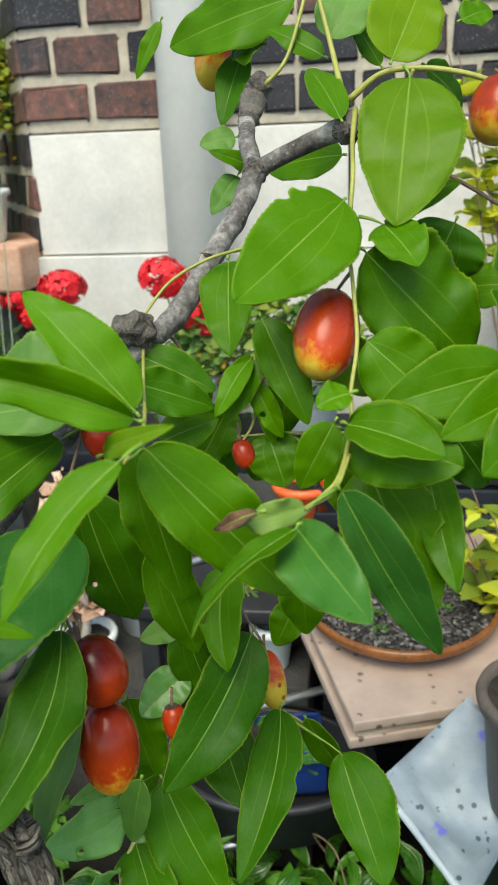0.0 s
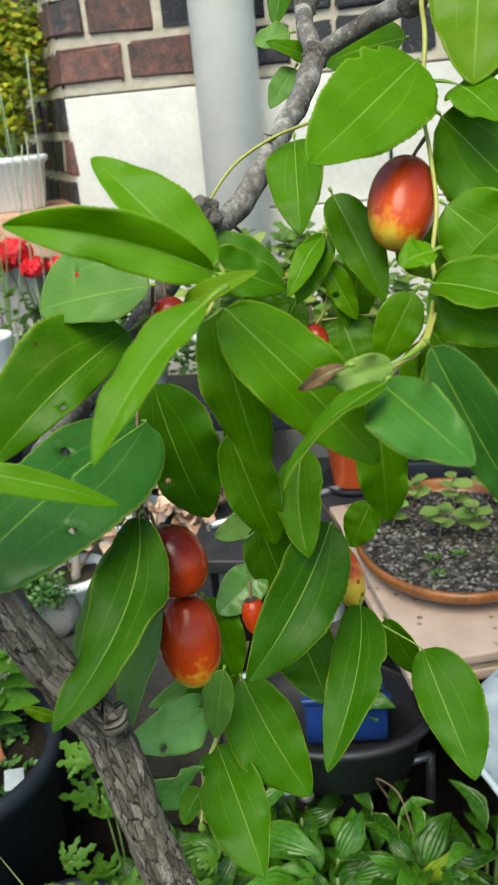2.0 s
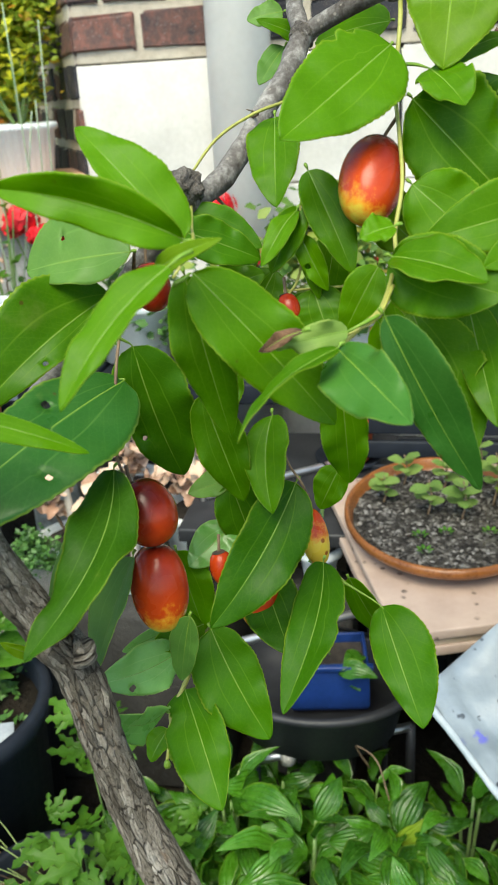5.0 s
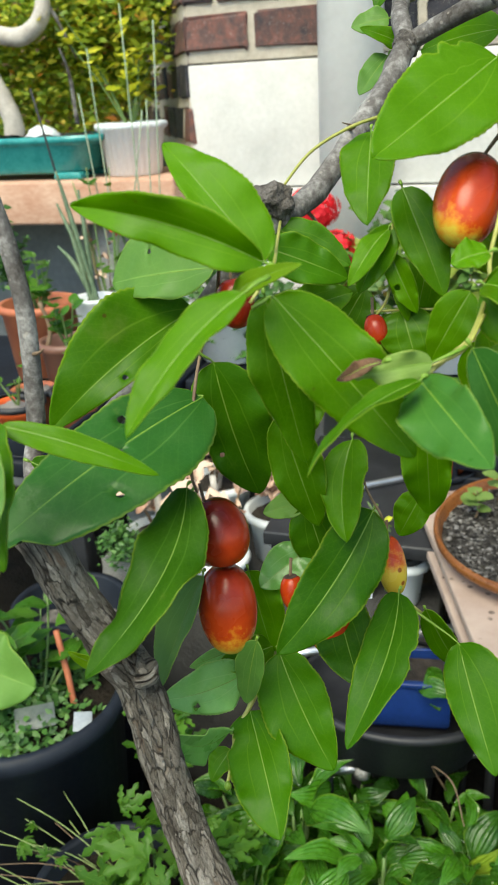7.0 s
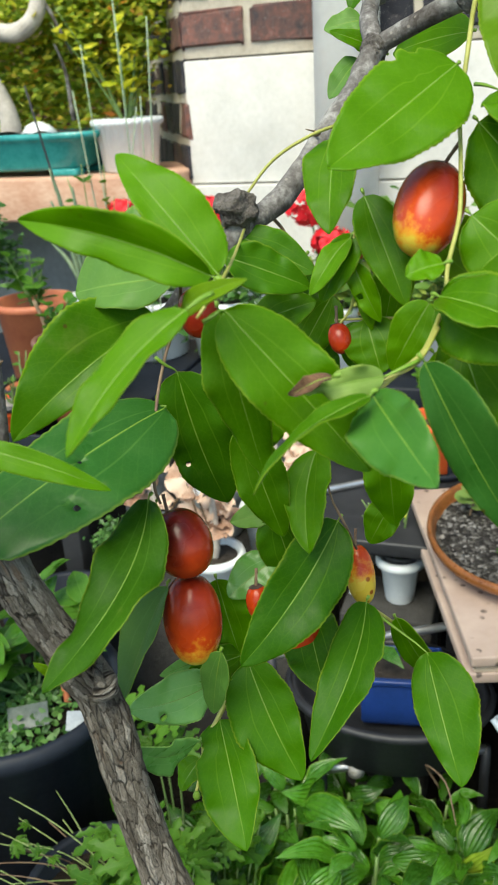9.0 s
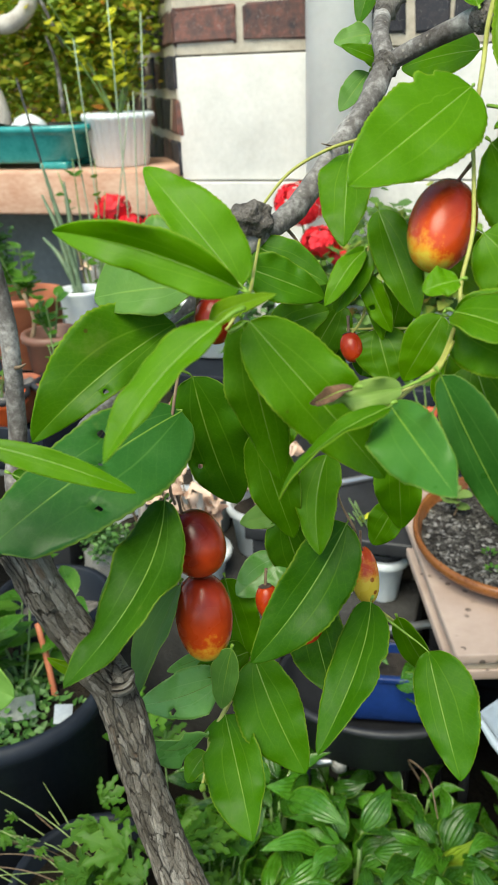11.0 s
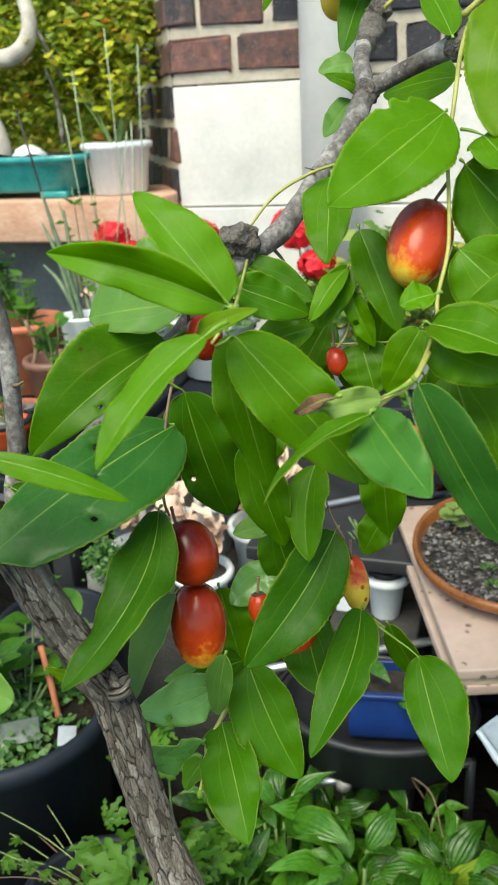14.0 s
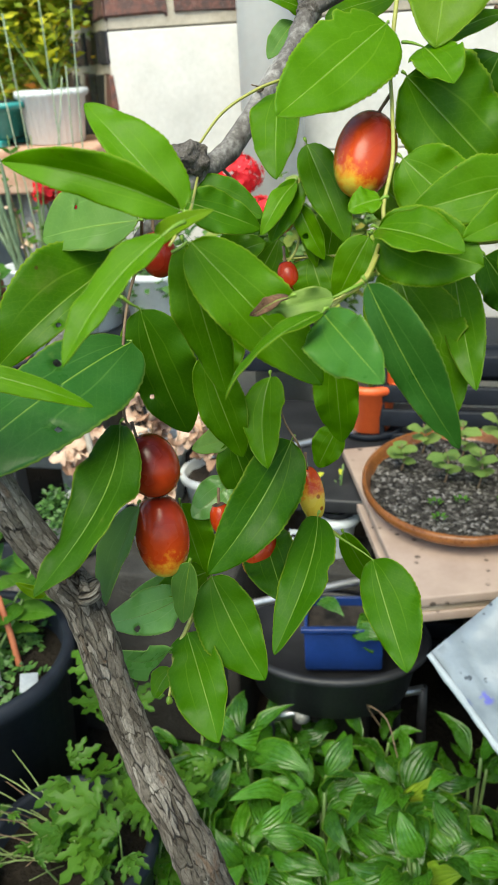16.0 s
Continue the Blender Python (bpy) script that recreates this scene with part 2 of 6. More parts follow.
def brick_material():
    m = Mat("old_engineering_brick", 0.75, spec=0.35)
    v = m.coords(world_space=True)
    r = m.random()
    n, f = m.noise(v, 38.0, 7.0, 0.7), m.noise(v, 260.0, 6.0, 0.7)
    tone = m.math("ADD", m.math("MULTIPLY", r, 0.8), m.math("SUBTRACT", m.math("MULTIPLY", n, 1.3), 0.68))
    col = m.ramp(tone, (0.25, (0.020, 0.021, 0.030)), (0.45, (0.042, 0.036, 0.042)), (0.66, (0.105, 0.058, 0.052)), (0.92, (0.23, 0.085, 0.062)))
    col = m.mix(m.math("MULTIPLY", m.smooth(n, 0.56, 0.7), 0.35), col, (0.20, 0.17, 0.165))
    col = m.mix(m.smooth(f, 0.58, 0.72), col, (0.36, 0.33, 0.30))
    m.color(col)
    m.rough(m.math("ADD", m.math("MULTIPLY", f, 0.5), 0.4))
    return m.bump(m.math("ADD", n, m.math("MULTIPLY", f, 0.6)), 0.6, 0.003).m


MAT_BRICK = brick_material()
MAT_MORTAR = plain("sandy_mortar", (0.40, 0.35, 0.28), (0.60, 0.545, 0.455), 45, 0.95, bump=0.7, distance=0.003)
MAT_PAINT = plain("white_masonry_paint", (0.52, 0.515, 0.49), (0.67, 0.66, 0.635), 11, 0.85, bump=0.18, distance=0.003)
MAT_PIPE = plain("grey_pipe", (0.62, 0.62, 0.60), (0.72, 0.72, 0.70), 8, 0.45, bump=0.05)
MAT_SOIL = plain("dark_soil", (0.025, 0.02, 0.016), (0.10, 0.08, 0.065), 90, 0.95, bump=1.0, distance=0.006)
# Earth coloured near black: the shade of plants and house is painted in.
MAT_EARTH_SHADED = plain("shade_darkened_earth", (0.008, 0.007, 0.005), (0.024, 0.019, 0.014), 14, 0.97, bump=1.0, distance=0.01, spec=0.15)
MAT_TERRACOTTA = plain("terracotta", (0.36, 0.10, 0.05), (0.50, 0.17, 0.08), 25, 0.6)
MAT_ORANGE = plain("orange_plastic", (0.70, 0.10, 0.025), (0.80, 0.14, 0.035), 20, 0.4)
MAT_BROWNPOT = plain("brown_plastic", (0.14, 0.065, 0.045), (0.20, 0.095, 0.065), 20, 0.5)
MAT_BLACK = plain("black_plastic", (0.009, 0.010, 0.012), (0.024, 0.025, 0.029), 30, 0.5)
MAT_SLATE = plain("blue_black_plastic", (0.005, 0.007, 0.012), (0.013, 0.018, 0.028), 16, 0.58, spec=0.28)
MAT_WHITEPOT = plain("white_plastic", (0.64, 0.68, 0.70), (0.76, 0.80, 0.81), 18, 0.35)
MAT_TEAL = plain("teal_glaze", (0.015, 0.20, 0.20), (0.05, 0.34, 0.32), 20, 0.22)
MAT_LEDGE = plain("pink_terracotta_slab", (0.42, 0.21, 0.13), (0.62, 0.42, 0.31), 9, 0.85, bump=0.4, stretch=(1, 1, 2))
def board_material():
    """Pinkish laminate with spilt soil crumbs."""
    m = Mat("pale_pink_board", 0.6)
    v = m.coords()
    col = m.ramp(m.noise(v, 14.0, 5.0), (0.3, (0.32, 0.23, 0.185)), (0.7, (0.45, 0.345, 0.285)))
    crumb = m.math("MULTIPLY", m.smooth(m.voronoi(v, 60.0).outputs["Distance"], 0.26, 0.14), m.smooth(m.noise(v, 22.0), 0.5, 0.6))
    m.color(m.mix(m.math("MULTIPLY", crumb, 0.85), col, (0.05, 0.035, 0.028)))
    return m.bump(m.noise(v, 60.0), 0.1, 0.001).m


MAT_BOARD = board_material()
MAT_BOARD_EDGE = plain("weathered_board_edge", (0.30, 0.22, 0.15), (0.58, 0.47, 0.36), 30, 0.8, stretch=(0.3, 0.3, 3))
MAT_BOWL = plain("brown_glaze", (0.13, 0.042, 0.010), (0.27, 0.095, 0.022), 30, 0.3)
MAT_STEEL = plain("dull_steel", (0.42, 0.43, 0.44), (0.58, 0.59, 0.60), 40, 0.35, metal=0.9)
MAT_BLUE = plain("blue_plastic", (0.006, 0.026, 0.12), (0.012, 0.042, 0.19), 20, 0.35)
MAT_RED = plain("geranium_petal", (0.60, 0.006, 0.014), (0.88, 0.02, 0.04), 90, 0.6)
MAT_GRIT = plain("grey_grit", (0.04, 0.036, 0.033), (0.22, 0.205, 0.19), 90, 0.9, vary=0.7)
MAT_DEAD = plain("dead_leaf_brown", (0.035, 0.016, 0.010), (0.19, 0.10, 0.05), 160, 0.85, bump=0.6)
MAT_DRY = plain("dry_leaf", (0.34, 0.19, 0.12), (0.62, 0.45, 0.34), 40, 0.8, vary=0.4)
MAT_STAKE = plain("green_cane", (0.22, 0.30, 0.20), (0.36, 0.44, 0.30), 40, 0.5)
MAT_PALEWOOD = plain("pale_bonsai_bark", (0.34, 0.30, 0.26), (0.58, 0.54, 0.48), 30, 0.8, bump=0.5, distance=0.004)
MAT_CARD = plain("white_label_card", (0.22, 0.25, 0.28), (0.32, 0.36, 0.40), 40, 0.6)
MAT_DARKROCK = plain("dark_concrete", (0.016, 0.016, 0.015), (0.055, 0.053, 0.05), 18, 0.9, bump=0.8, distance=0.004)
MAT_SUCCULENT = plain("ridged_succulent", (0.055, 0.10, 0.05), (0.15, 0.21, 0.12), 90, 0.5)
MAT_GREYCARD = plain("grey_folded_plastic", (0.05, 0.066, 0.06), (0.12, 0.145, 0.13), 60, 0.35)
MAT_ROCK = plain("grey_rock", (0.18, 0.18, 0.17), (0.45, 0.44, 0.42), 30, 0.9, bump=0.8, distance=0.004)
MAT_HOSTA = leaf_material("hosta_leaf", (0.010, 0.058, 0.004), (0.070, 0.235, 0.012), (0.17, 0.40, 0.05), veins="parallel", gloss=0.27, glow=0.22, spec=0.5)
MAT_HOSTA_YELLOW = leaf_material("hosta_leaf_yellow", (0.16, 0.30, 0.02), (0.30, 0.42, 0.03), (0.38, 0.50, 0.10), veins="parallel", gloss=0.4, glow=0.35)
MAT_FERN = leaf_material("cut_leaf", (0.026, 0.092, 0.006), (0.075, 0.19, 0.014), (0.16, 0.32, 0.05), gloss=0.5)
MAT_YELLOWLEAF = leaf_material("yellow_leaf", (0.44, 0.50, 0.025), (0.76, 0.72, 0.07), (0.6, 0.62, 0.2), gloss=0.5)
MAT_BONSAI = leaf_material("bonsai_leaf", (0.08, 0.16, 0.015), (0.24, 0.30, 0.03), (0.3, 0.36, 0.08), gloss=0.5)
MAT_JADE = leaf_material("jade_leaf", (0.034, 0.12, 0.009), (0.09, 0.23, 0.022), (0.18, 0.36, 0.07), gloss=0.35)
MAT_STEM = plain("green_stem", (0.10, 0.19, 0.05), (0.2, 0.3, 0.1), 60, 0.6)


def gritty_soil():
    m = Mat("gritty_soil", 0.9, spec=0.3)
    v = m.coords()
    cells = m.voronoi(v, 240.0)
    sep = m.t.nodes.new("ShaderNodeSeparateColor")
    m.link(cells.outputs["Color"], sep.inputs[0])
    col = m.ramp(m.math("ADD", m.math("MULTIPLY", sep.outputs[0], 0.8), m.math("MULTIPLY", m.noise(v, 60.0), 0.3)), (0.25, (0.012, 0.010, 0.009)), (0.6, (0.045, 0.041, 0.037)), (0.85, (0.11, 0.103, 0.095)), (1.0, (0.32, 0.31, 0.30)))
    m.color(col)
    return m.bump(m.math("SUBTRACT", 1.0, cells.outputs["Distance"]), 1.0, 0.004).m


MAT_GRITSOIL = gritty_soil()


# ---- mesh builders ----
def part(name, bm, material, parent=None, label="", smooth=True):
    """Links a bmesh as one mesh object under a thing or a part."""
    me = bpy.data.meshes.new(name)
    bm.normal_update()
    bm.to_mesh(me)
    bm.free()
    me.materials.append(material)
    if smooth:
        me.polygons.foreach_set("use_smooth", [True] * len(me.polygons))
    ob = new(name, me)
    if parent:
        ob.parent = parent
    if label:
        ob["label"] = label
    return ob


def share(name, source, m, parent=None, label=""):
    """Another object on the mesh of source, at the pose m."""
    ob = new(name, source.data if isinstance(source, bpy.types.Object) else source)
    ob.matrix_basis = m
    if parent:
        ob.parent = parent
    if label:
        ob["label"] = label
    return ob


def thing(name, label, category, at=(0, 0, 0), group="", kind=""):
    ob = tagged(new(name), label, category, group, kind)
    ob.empty_display_size = 0.05
    ob.location = at
    return ob


def frames_along(pts):
    """Points with a side and an up vector each, carried without twist."""
    pts = [Vector(p) for p in pts]
    tang = [(pts[min(i + 1, len(pts) - 1)] - pts[max(i - 1, 0)]).normalized() for i in range(len(pts))]
    side = tang[0].orthogonal().normalized()
    out = []
    for p, t in zip(pts, tang):
        side = (side - t * side.dot(t)).normalized()
        out.append((p, t, side, t.cross(side)))
    return out


def curve_points(knots, steps=8):
    """A smooth line through the knots (x, y, z, radius)."""
    k = [np.array(q, float) for q in knots]
    k = [2 * k[0] - k[1]] + k + [2 * k[-1] - k[-2]]
    out = []
    for i in range(1, len(k) - 2):
        for s in range(steps):
            t = s / steps
            a, b, c, d = k[i - 1], k[i], k[i + 1], k[i + 2]
            out.append(0.5 * (2 * b + (c - a) * t + (2 * a - 5 * b + 4 * c - d) * t * t + (3 * b - a - 3 * c + d) * t ** 3))
    out.append(k[-2])
    return out


def tube(knots, sides=8, steps=6, lumps=0.0, freq=60.0, bm=None):
    """A tapered limb along the knots, closed at both ends; lumps roughen its skin."""
    bm = bm or bmesh.new()
    q = curve_points(knots, steps)
    rings = []
    for (p, t, a, b), w in zip(frames_along([c[:3] for c in q]), q):
        ring = []
        for i in range(sides):
            g = 2 * math.pi * i / sides
            d = a * math.cos(g) + b * math.sin(g)
            r = max(w[3], 1e-5)
            if lumps:
                r *= 1 + lumps * noise.noise((p + d * r) * freq) + 0.6 * lumps * noise.noise((p + d * r) * freq * 2.7)
            ring.append(bm.verts.new(p + d * r))
        rings.append(ring)
    uv = bm.loops.layers.uv.verify()
    run = 0.0
    for k, (r0, r1) in enumerate(zip(rings, rings[1:])):
        step = float(np.linalg.norm(q[k + 1][:3] - q[k][:3]))
        girth = 2 * math.pi * float(max(c[3] for c in q))
        for i in range(sides):
            f = bm.faces.new((r0[i], r0[(i + 1) % sides], r1[(i + 1) % sides], r1[i]))
            for lp, (a, b) in zip(f.loops, ((i, run), (i + 1, run), (i + 1, run + step), (i, run + step))):
                lp[uv].uv = (a / sides * girth, b)
        run += step
    bm.faces.new(rings[0][::-1])
    bm.faces.new(rings[-1])
    return bm


def lathe(profile, sides=32, sx=1.0, sy=1.0, wobble=0.0, flutes=0):
    """A turned body from (radius, height) pairs, closed at a radius of 0."""
    bm = bmesh.new()
    rings = []
    for r, z in profile:
        if r < 1e-6:
            rings.append([bm.verts.new((0, 0, z))])
            continue
        ring = []
        for i in range(sides):
            g = 2 * math.pi * i / sides
            k = 1 + wobble * noise.noise((math.cos(g) * 2, math.sin(g) * 2, z * 30)) + (0.014 * math.cos(flutes * g) if flutes else 0.0)
            ring.append(bm.verts.new((r * sx * k * math.cos(g), r * sy * k * math.sin(g), z)))
        rings.append(ring)
    for r0, r1 in zip(rings, rings[1:]):
        for i in range(sides):
            j = (i + 1) % sides
            if len(r0) == 1 and len(r1) == 1:
                continue
            if len(r0) == 1:
                bm.faces.new((r0[0], r1[i], r1[j]))
            elif len(r1) == 1:
                bm.faces.new((r0[i], r1[0], r0[j]))
            else:
                bm.faces.new((r0[i], r1[i], r1[j], r0[j]))
    bmesh.ops.recalc_face_normals(bm, faces=bm.faces)
    return bm


def box(lo, hi, bevel=0.0, segments=2):
    bm = bmesh.new()
    bmesh.ops.create_cube(bm, size=1.0)
    for v in bm.verts:
        v.co = Vector([l + (h - l) * (c + 0.5) for l, h, c in zip(lo, hi, v.co)])
    if bevel:
        bmesh.ops.bevel(bm, geom=bm.edges[:], offset=bevel, segments=segments, affect="EDGES", profile=0.6)
    return bm


def blade(length, width, rows=14, cols=3, peak=0.72, power=0.9, teeth=0, tooth=0.0, bend=0.0, cup=0.0, ripple=0.0, twist=0.0, seed=0, ribs=0.0, sway=0.0, halves=None, bites=(), holes=(), curl=0.0):
    """A leaf blade along +y from the origin, facing +z, with uv (u along, v across). bend lifts its middle, cup folds its halves up,
    sway bows its midrib sideways, halves are the widths right and left of it, bites notch an edge (u, side, depth, spread), holes are (u, v, radius)."""
    bm = bmesh.new()
    uv = bm.loops.layers.uv.new("UVMap")
    rng = random.Random(seed)
    ph = rng.uniform(0, 6)
    halves = halves or (width / 2, width / 2)
    flat = []
    for i in range(rows + 1):
        u = i / rows
        w = max(math.sin(math.pi * min(max(u, 0.0), 1.0) ** peak), 0.0) ** power
        line = []
        for j in range(-cols, cols + 1):
            v = j / cols
            edge = 1.0
            if teeth:
                edge += 0.04 * noise.noise((seed * 3.7, u * 4.5, 2 if v > 0 else 8)) + 0.022 * noise.noise((seed * 1.3, u * 13, 2 if v > 0 else 8))
                if abs(j) == cols:
                    edge += tooth * (1 if i % 2 else -1) * (0.6 + 0.8 * rng.random())
            for bu, bs, depth, spread in bites:
                if bs * v > 0:
                    edge *= 1 - depth * math.exp(-(((u - bu) / spread) ** 4)) * (0.9 + 0.3 * rng.random())
            x = v * (halves[0] if v > 0 else halves[1]) * w * edge * (1 + 0.05 * math.sin(ph + 3 * u) * (1 if v > 0 else -1))
            line.append([x, u * length, u, v, w, True])
        flat.append(line)
    for hu, hv, r in holes:
        hx, hy = hv * (halves[0] if hv > 0 else halves[1]), hu * length
        cells = [(math.hypot(q[0] - hx, q[1] - hy), i, j) for i, line in enumerate(flat) for j, q in enumerate(line)]
        gone = {(i, j) for d, i, j in cells if d < 0.8 * r} or {min(cells)[1:]}
        for d, i, j in cells:
            if (i, j) in gone:
                flat[i][j][5] = False
            elif any((i + a, j + b) in gone for a in (-1, 0, 1) for b in (-1, 0, 1)):
                k = r * rng.uniform(0.8, 1.25) / max(d, 1e-6)
                flat[i][j][0], flat[i][j][1] = hx + (flat[i][j][0] - hx) * k, hy + (flat[i][j][1] - hy) * k
    grid = []
    for line in flat:
        row = []
        for x, y, u, v, w, keep in line:
            z = bend * length * 4 * u * (1 - u) + cup * abs(x) - 0.5 * abs(cup) * x * x / width
            z += ripple * width * (math.sin(ph + 11 * u + (2 if v > 0 else 0)) + 0.35 * math.sin(2 * ph + 27 * u + (1 if v > 0 else 4)) * abs(v)) * v * v * w
            z += curl * length * u ** 4
            z += -0.02 * width * math.cos(22 * u) * (1 - abs(v)) * abs(v) * 2
            z += ribs * math.cos(v * 18.8) * w
            x += sway * 4 * u * (1 - u)
            a = twist * (u - 0.3)
            row.append((bm.verts.new((x * math.cos(a) - z * math.sin(a), y, x * math.sin(a) + z * math.cos(a))) if keep else None, (u, 0.5 + 0.5 * v)))
        grid.append(row)
    for i in range(rows):
        for j in range(2 * cols):
            q = [grid[i][j], grid[i][j + 1], grid[i + 1][j + 1], grid[i + 1][j]]
            if any(c[0] is None for c in q):
                continue
            f = bm.faces.new([c[0] for c in q])
            for lp, c in zip(f.loops, q):
                lp[uv].uv = c[1]
    return bm


FACE = Vector((0.08, -0.86, 0.50)).normalized()


def lay(base, tip, roll=0.0):
    """The pose of a blade from base to tip, its face towards the garden path, turned by roll degrees about its length."""
    base, tip = Vector(base), Vector(tip)
    y = (tip - base).normalized()
    z = (FACE - y * FACE.dot(y)).normalized()
    x = y.cross(z)
    m = Matrix((x, y, z)).transposed().to_4x4()
    m.translation = base
    return m @ Matrix.Rotation(radians(roll), 4, "Y")


leaf_count = 0


def jujube_leaf(base, tip, width, roll=0, bend=0.04, cup=0.22, twist=0.0, ripple=0.07, stalk=None, mat=None, label="", teeth=True, peak=0.72, sway=0.0, halves=None, bites=(), holes=()):
    """One leaf of the tree with its raised midrib and stalk. stalk: where the stalk starts."""
    global leaf_count
    leaf_count += 1
    b, t = Vector(base), Vector(tip)
    length = (t - b).length
    pose_m = lay(base, tip, roll)
    curl = -0.05 + 0.08 * ((leaf_count * 53) % 17) / 16
    power = 0.66 - 0.12 * min(max((width / length - 0.55) / 0.3, 0.0), 1.0)
    bm = blade(length, width, 48, 8, peak, power, 1 if teeth else 0, 0.012, bend, cup, ripple * (0.6 + 0.9 * ((leaf_count * 37) % 11) / 10), twist, leaf_count, 0.0, sway, halves, bites, holes, curl)
    ob = part("leaf", bm, mat or MAT_LEAF, jujube_tree, label)
    ob.matrix_basis = pose_m
    solid = ob.modifiers.new("thickness", "SOLIDIFY")
    solid.thickness, solid.offset = 0.00035, 0.0
    knots = []
    for i in range(8):
        u = 0.9 * i / 7
        a = twist * (u - 0.3)
        z = bend * length * 4 * u * (1 - u) + curl * length * u ** 4 + 0.0001
        x = sway * 4 * u * (1 - u)
        knots.append((x * math.cos(a) - z * math.sin(a), u * length, x * math.sin(a) + z * math.cos(a), 0.00027 * (1 - 0.7 * u)))
    start = pose_m.inverted() @ Vector(stalk) if stalk else Vector((0, -0.0025, 0.0))
    knots = [(*start, 0.0007), (*(start * 0.5 + Vector((0, 0, 0.0006))), 0.0006)] + knots
    part("midrib", tube(knots, 5, 3), MAT_RIB, ob, "pale yellow-green midrib and stalk")
    return ob


def jujube_fruit(top, low, width, ripe=0.62, dark=0.9, stalk=None, label="", side=0.0):
    """A fruit hanging from top to low, with calyx and stalk."""
    a, b = Vector(top), Vector(low)
    axis = (a - b)
    h = axis.length
    prof = [(0.0, 0.5 * h * 0.93)]
    for i in range(1, 24):
        g = math.pi * i / 24
        r = math.sin(g) ** 0.88
        prof.append((0.5 * width * r * (1.0 + 0.03 * math.cos(g)), 0.5 * h * math.cos(g) - (0.07 * h if i == 1 else 0.0) * 0.6))
    prof.append((0.0, -0.5 * h))
    bm = lathe(prof, 40, wobble=0.012)
    ob = part("fruit", bm, MAT_FRUIT, jujube_tree, label)
    q = Vector((0, 0, 1)).rotation_difference(axis.normalized())
    ob.matrix_basis = Matrix.Translation((a + b) / 2) @ q.to_matrix().to_4x4()
    ob.color = (ripe, dark, side, 1)
    part("calyx", tube([(0, 0, 0.45 * h, 0.0026), (0, 0, 0.475 * h, 0.0020), (0, 0, 0.49 * h, 0.0012)], 10, 2, 0.2, 400), MAT_CALYX, ob)
    s = (ob.matrix_basis.inverted() @ Vector(stalk)) if stalk else Vector((0.001, 0.001, 0.5 * h + 0.006))
    part("stalk", tube([(0, 0, 0.46 * h, 0.0007), (*(s * 0.5 + Vector((0, 0, 0.24 * h))), 0.0006), (*s, 0.0007)], 6, 4), MAT_TWIG_BROWN, ob)
    return ob


def limb(name, knots, mat, sides=10, steps=6, lumps=0.08, freq=60.0, label=""):
    return part(name, tube(knots, sides, steps, lumps, freq), mat, jujube_tree, label)


def pot_body(r_top, r_low, height, lip=0.006, lip_h=0.012, wall=0.004, sides=36, sx=1.0, sy=1.0, flutes=0):
    """Profile of a planter standing on z = 0, hollow, with a rolled lip."""
    k = (r_top - r_low) / height
    return lathe([(0, 0), (r_low * 0.9, 0), (r_low, 0.003), (r_low + k * (height - lip_h - 0.004), height - lip_h - 0.004), (r_top + lip * 0.8, height - lip_h), (r_top + lip, height - lip_h * 0.5),
                  (r_top + lip * 0.7, height - 0.001), (r_top - wall * 0.3, height), (r_top - wall, height - 0.003), (r_low - wall + k * height * 0.55, height * 0.55), (0, height * 0.55)], sides, sx, sy, 0.0, flutes)


def planter(name, label, at, r_top, r_low, height, mat, soil=None, fill=0.82, lip=0.006, lip_h=0.012, category="pot", group="", sx=1.0, sy=1.0, turn=0.0, flutes=0):
    ob = thing(name, label, category, at, group)
    ob.rotation_euler[2] = turn
    part("pot_wall", pot_body(r_top, r_low, height, lip, lip_h, 0.004, flutes * 6 if flutes else 40, sx, sy, flutes), mat, ob)
    r = r_low + (r_top - r_low) * fill - 0.004
    bm = bmesh.new()
    rings, sides = 9, 36
    last = None
    for i in range(rings + 1):
        q = r * i / rings
        ring = []
        for j in range(sides if i else 1):
            g = 2 * math.pi * j / sides
            p = Vector((q * sx * math.cos(g), q * sy * math.sin(g), 0))
            z = height * fill + 0.004 * noise.noise((p + Vector(at)) * 90) + 0.005 * noise.noise((p + Vector(at)) * 35)
            ring.append(bm.verts.new((p.x, p.y, z)))
        if last:
            for j in range(sides):
                if len(last) == 1:
                    bm.faces.new((last[0], ring[j], ring[(j + 1) % sides]))
                else:
                    bm.faces.new((last[j], ring[j], ring[(j + 1) % sides], last[(j + 1) % sides]))
        last = ring
    part("soil", bm, soil or MAT_SOIL, ob, "dark gritty soil")
    return ob


leaf_bank = {}


def bank(kind, make, count=5):
    """Shared blade meshes for a plant's leaves."""
    if kind not in leaf_bank:
        meshes = []
        for s in range(count):
            bm, mat = make(s)
            me = bpy.data.meshes.new(kind)
            bm.normal_update()
            bm.to_mesh(me)
            bm.free()
            me.materials.append(mat)
            me.polygons.foreach_set("use_smooth", [True] * len(me.polygons))
            meshes.append(me)
        leaf_bank[kind] = meshes
    return leaf_bank[kind]


def aim(origin, direction, up=(0, 0, 1), size=1.0, spin=0.0):
    """The pose of a blade that starts at origin and runs along direction, face up."""
    y = Vector(direction).normalized()
    u = Vector(up)
    z = (u - y * u.dot(y))
    z = z.normalized() if z.length > 1e-4 else y.orthogonal().normalized()
    x = y.cross(z)
    m = Matrix((x, y, z)).transposed().to_4x4()
    m.translation = Vector(origin)
    return m @ Matrix.Rotation(spin, 4, "Y") @ Matrix.Diagonal((size, size, size, 1))


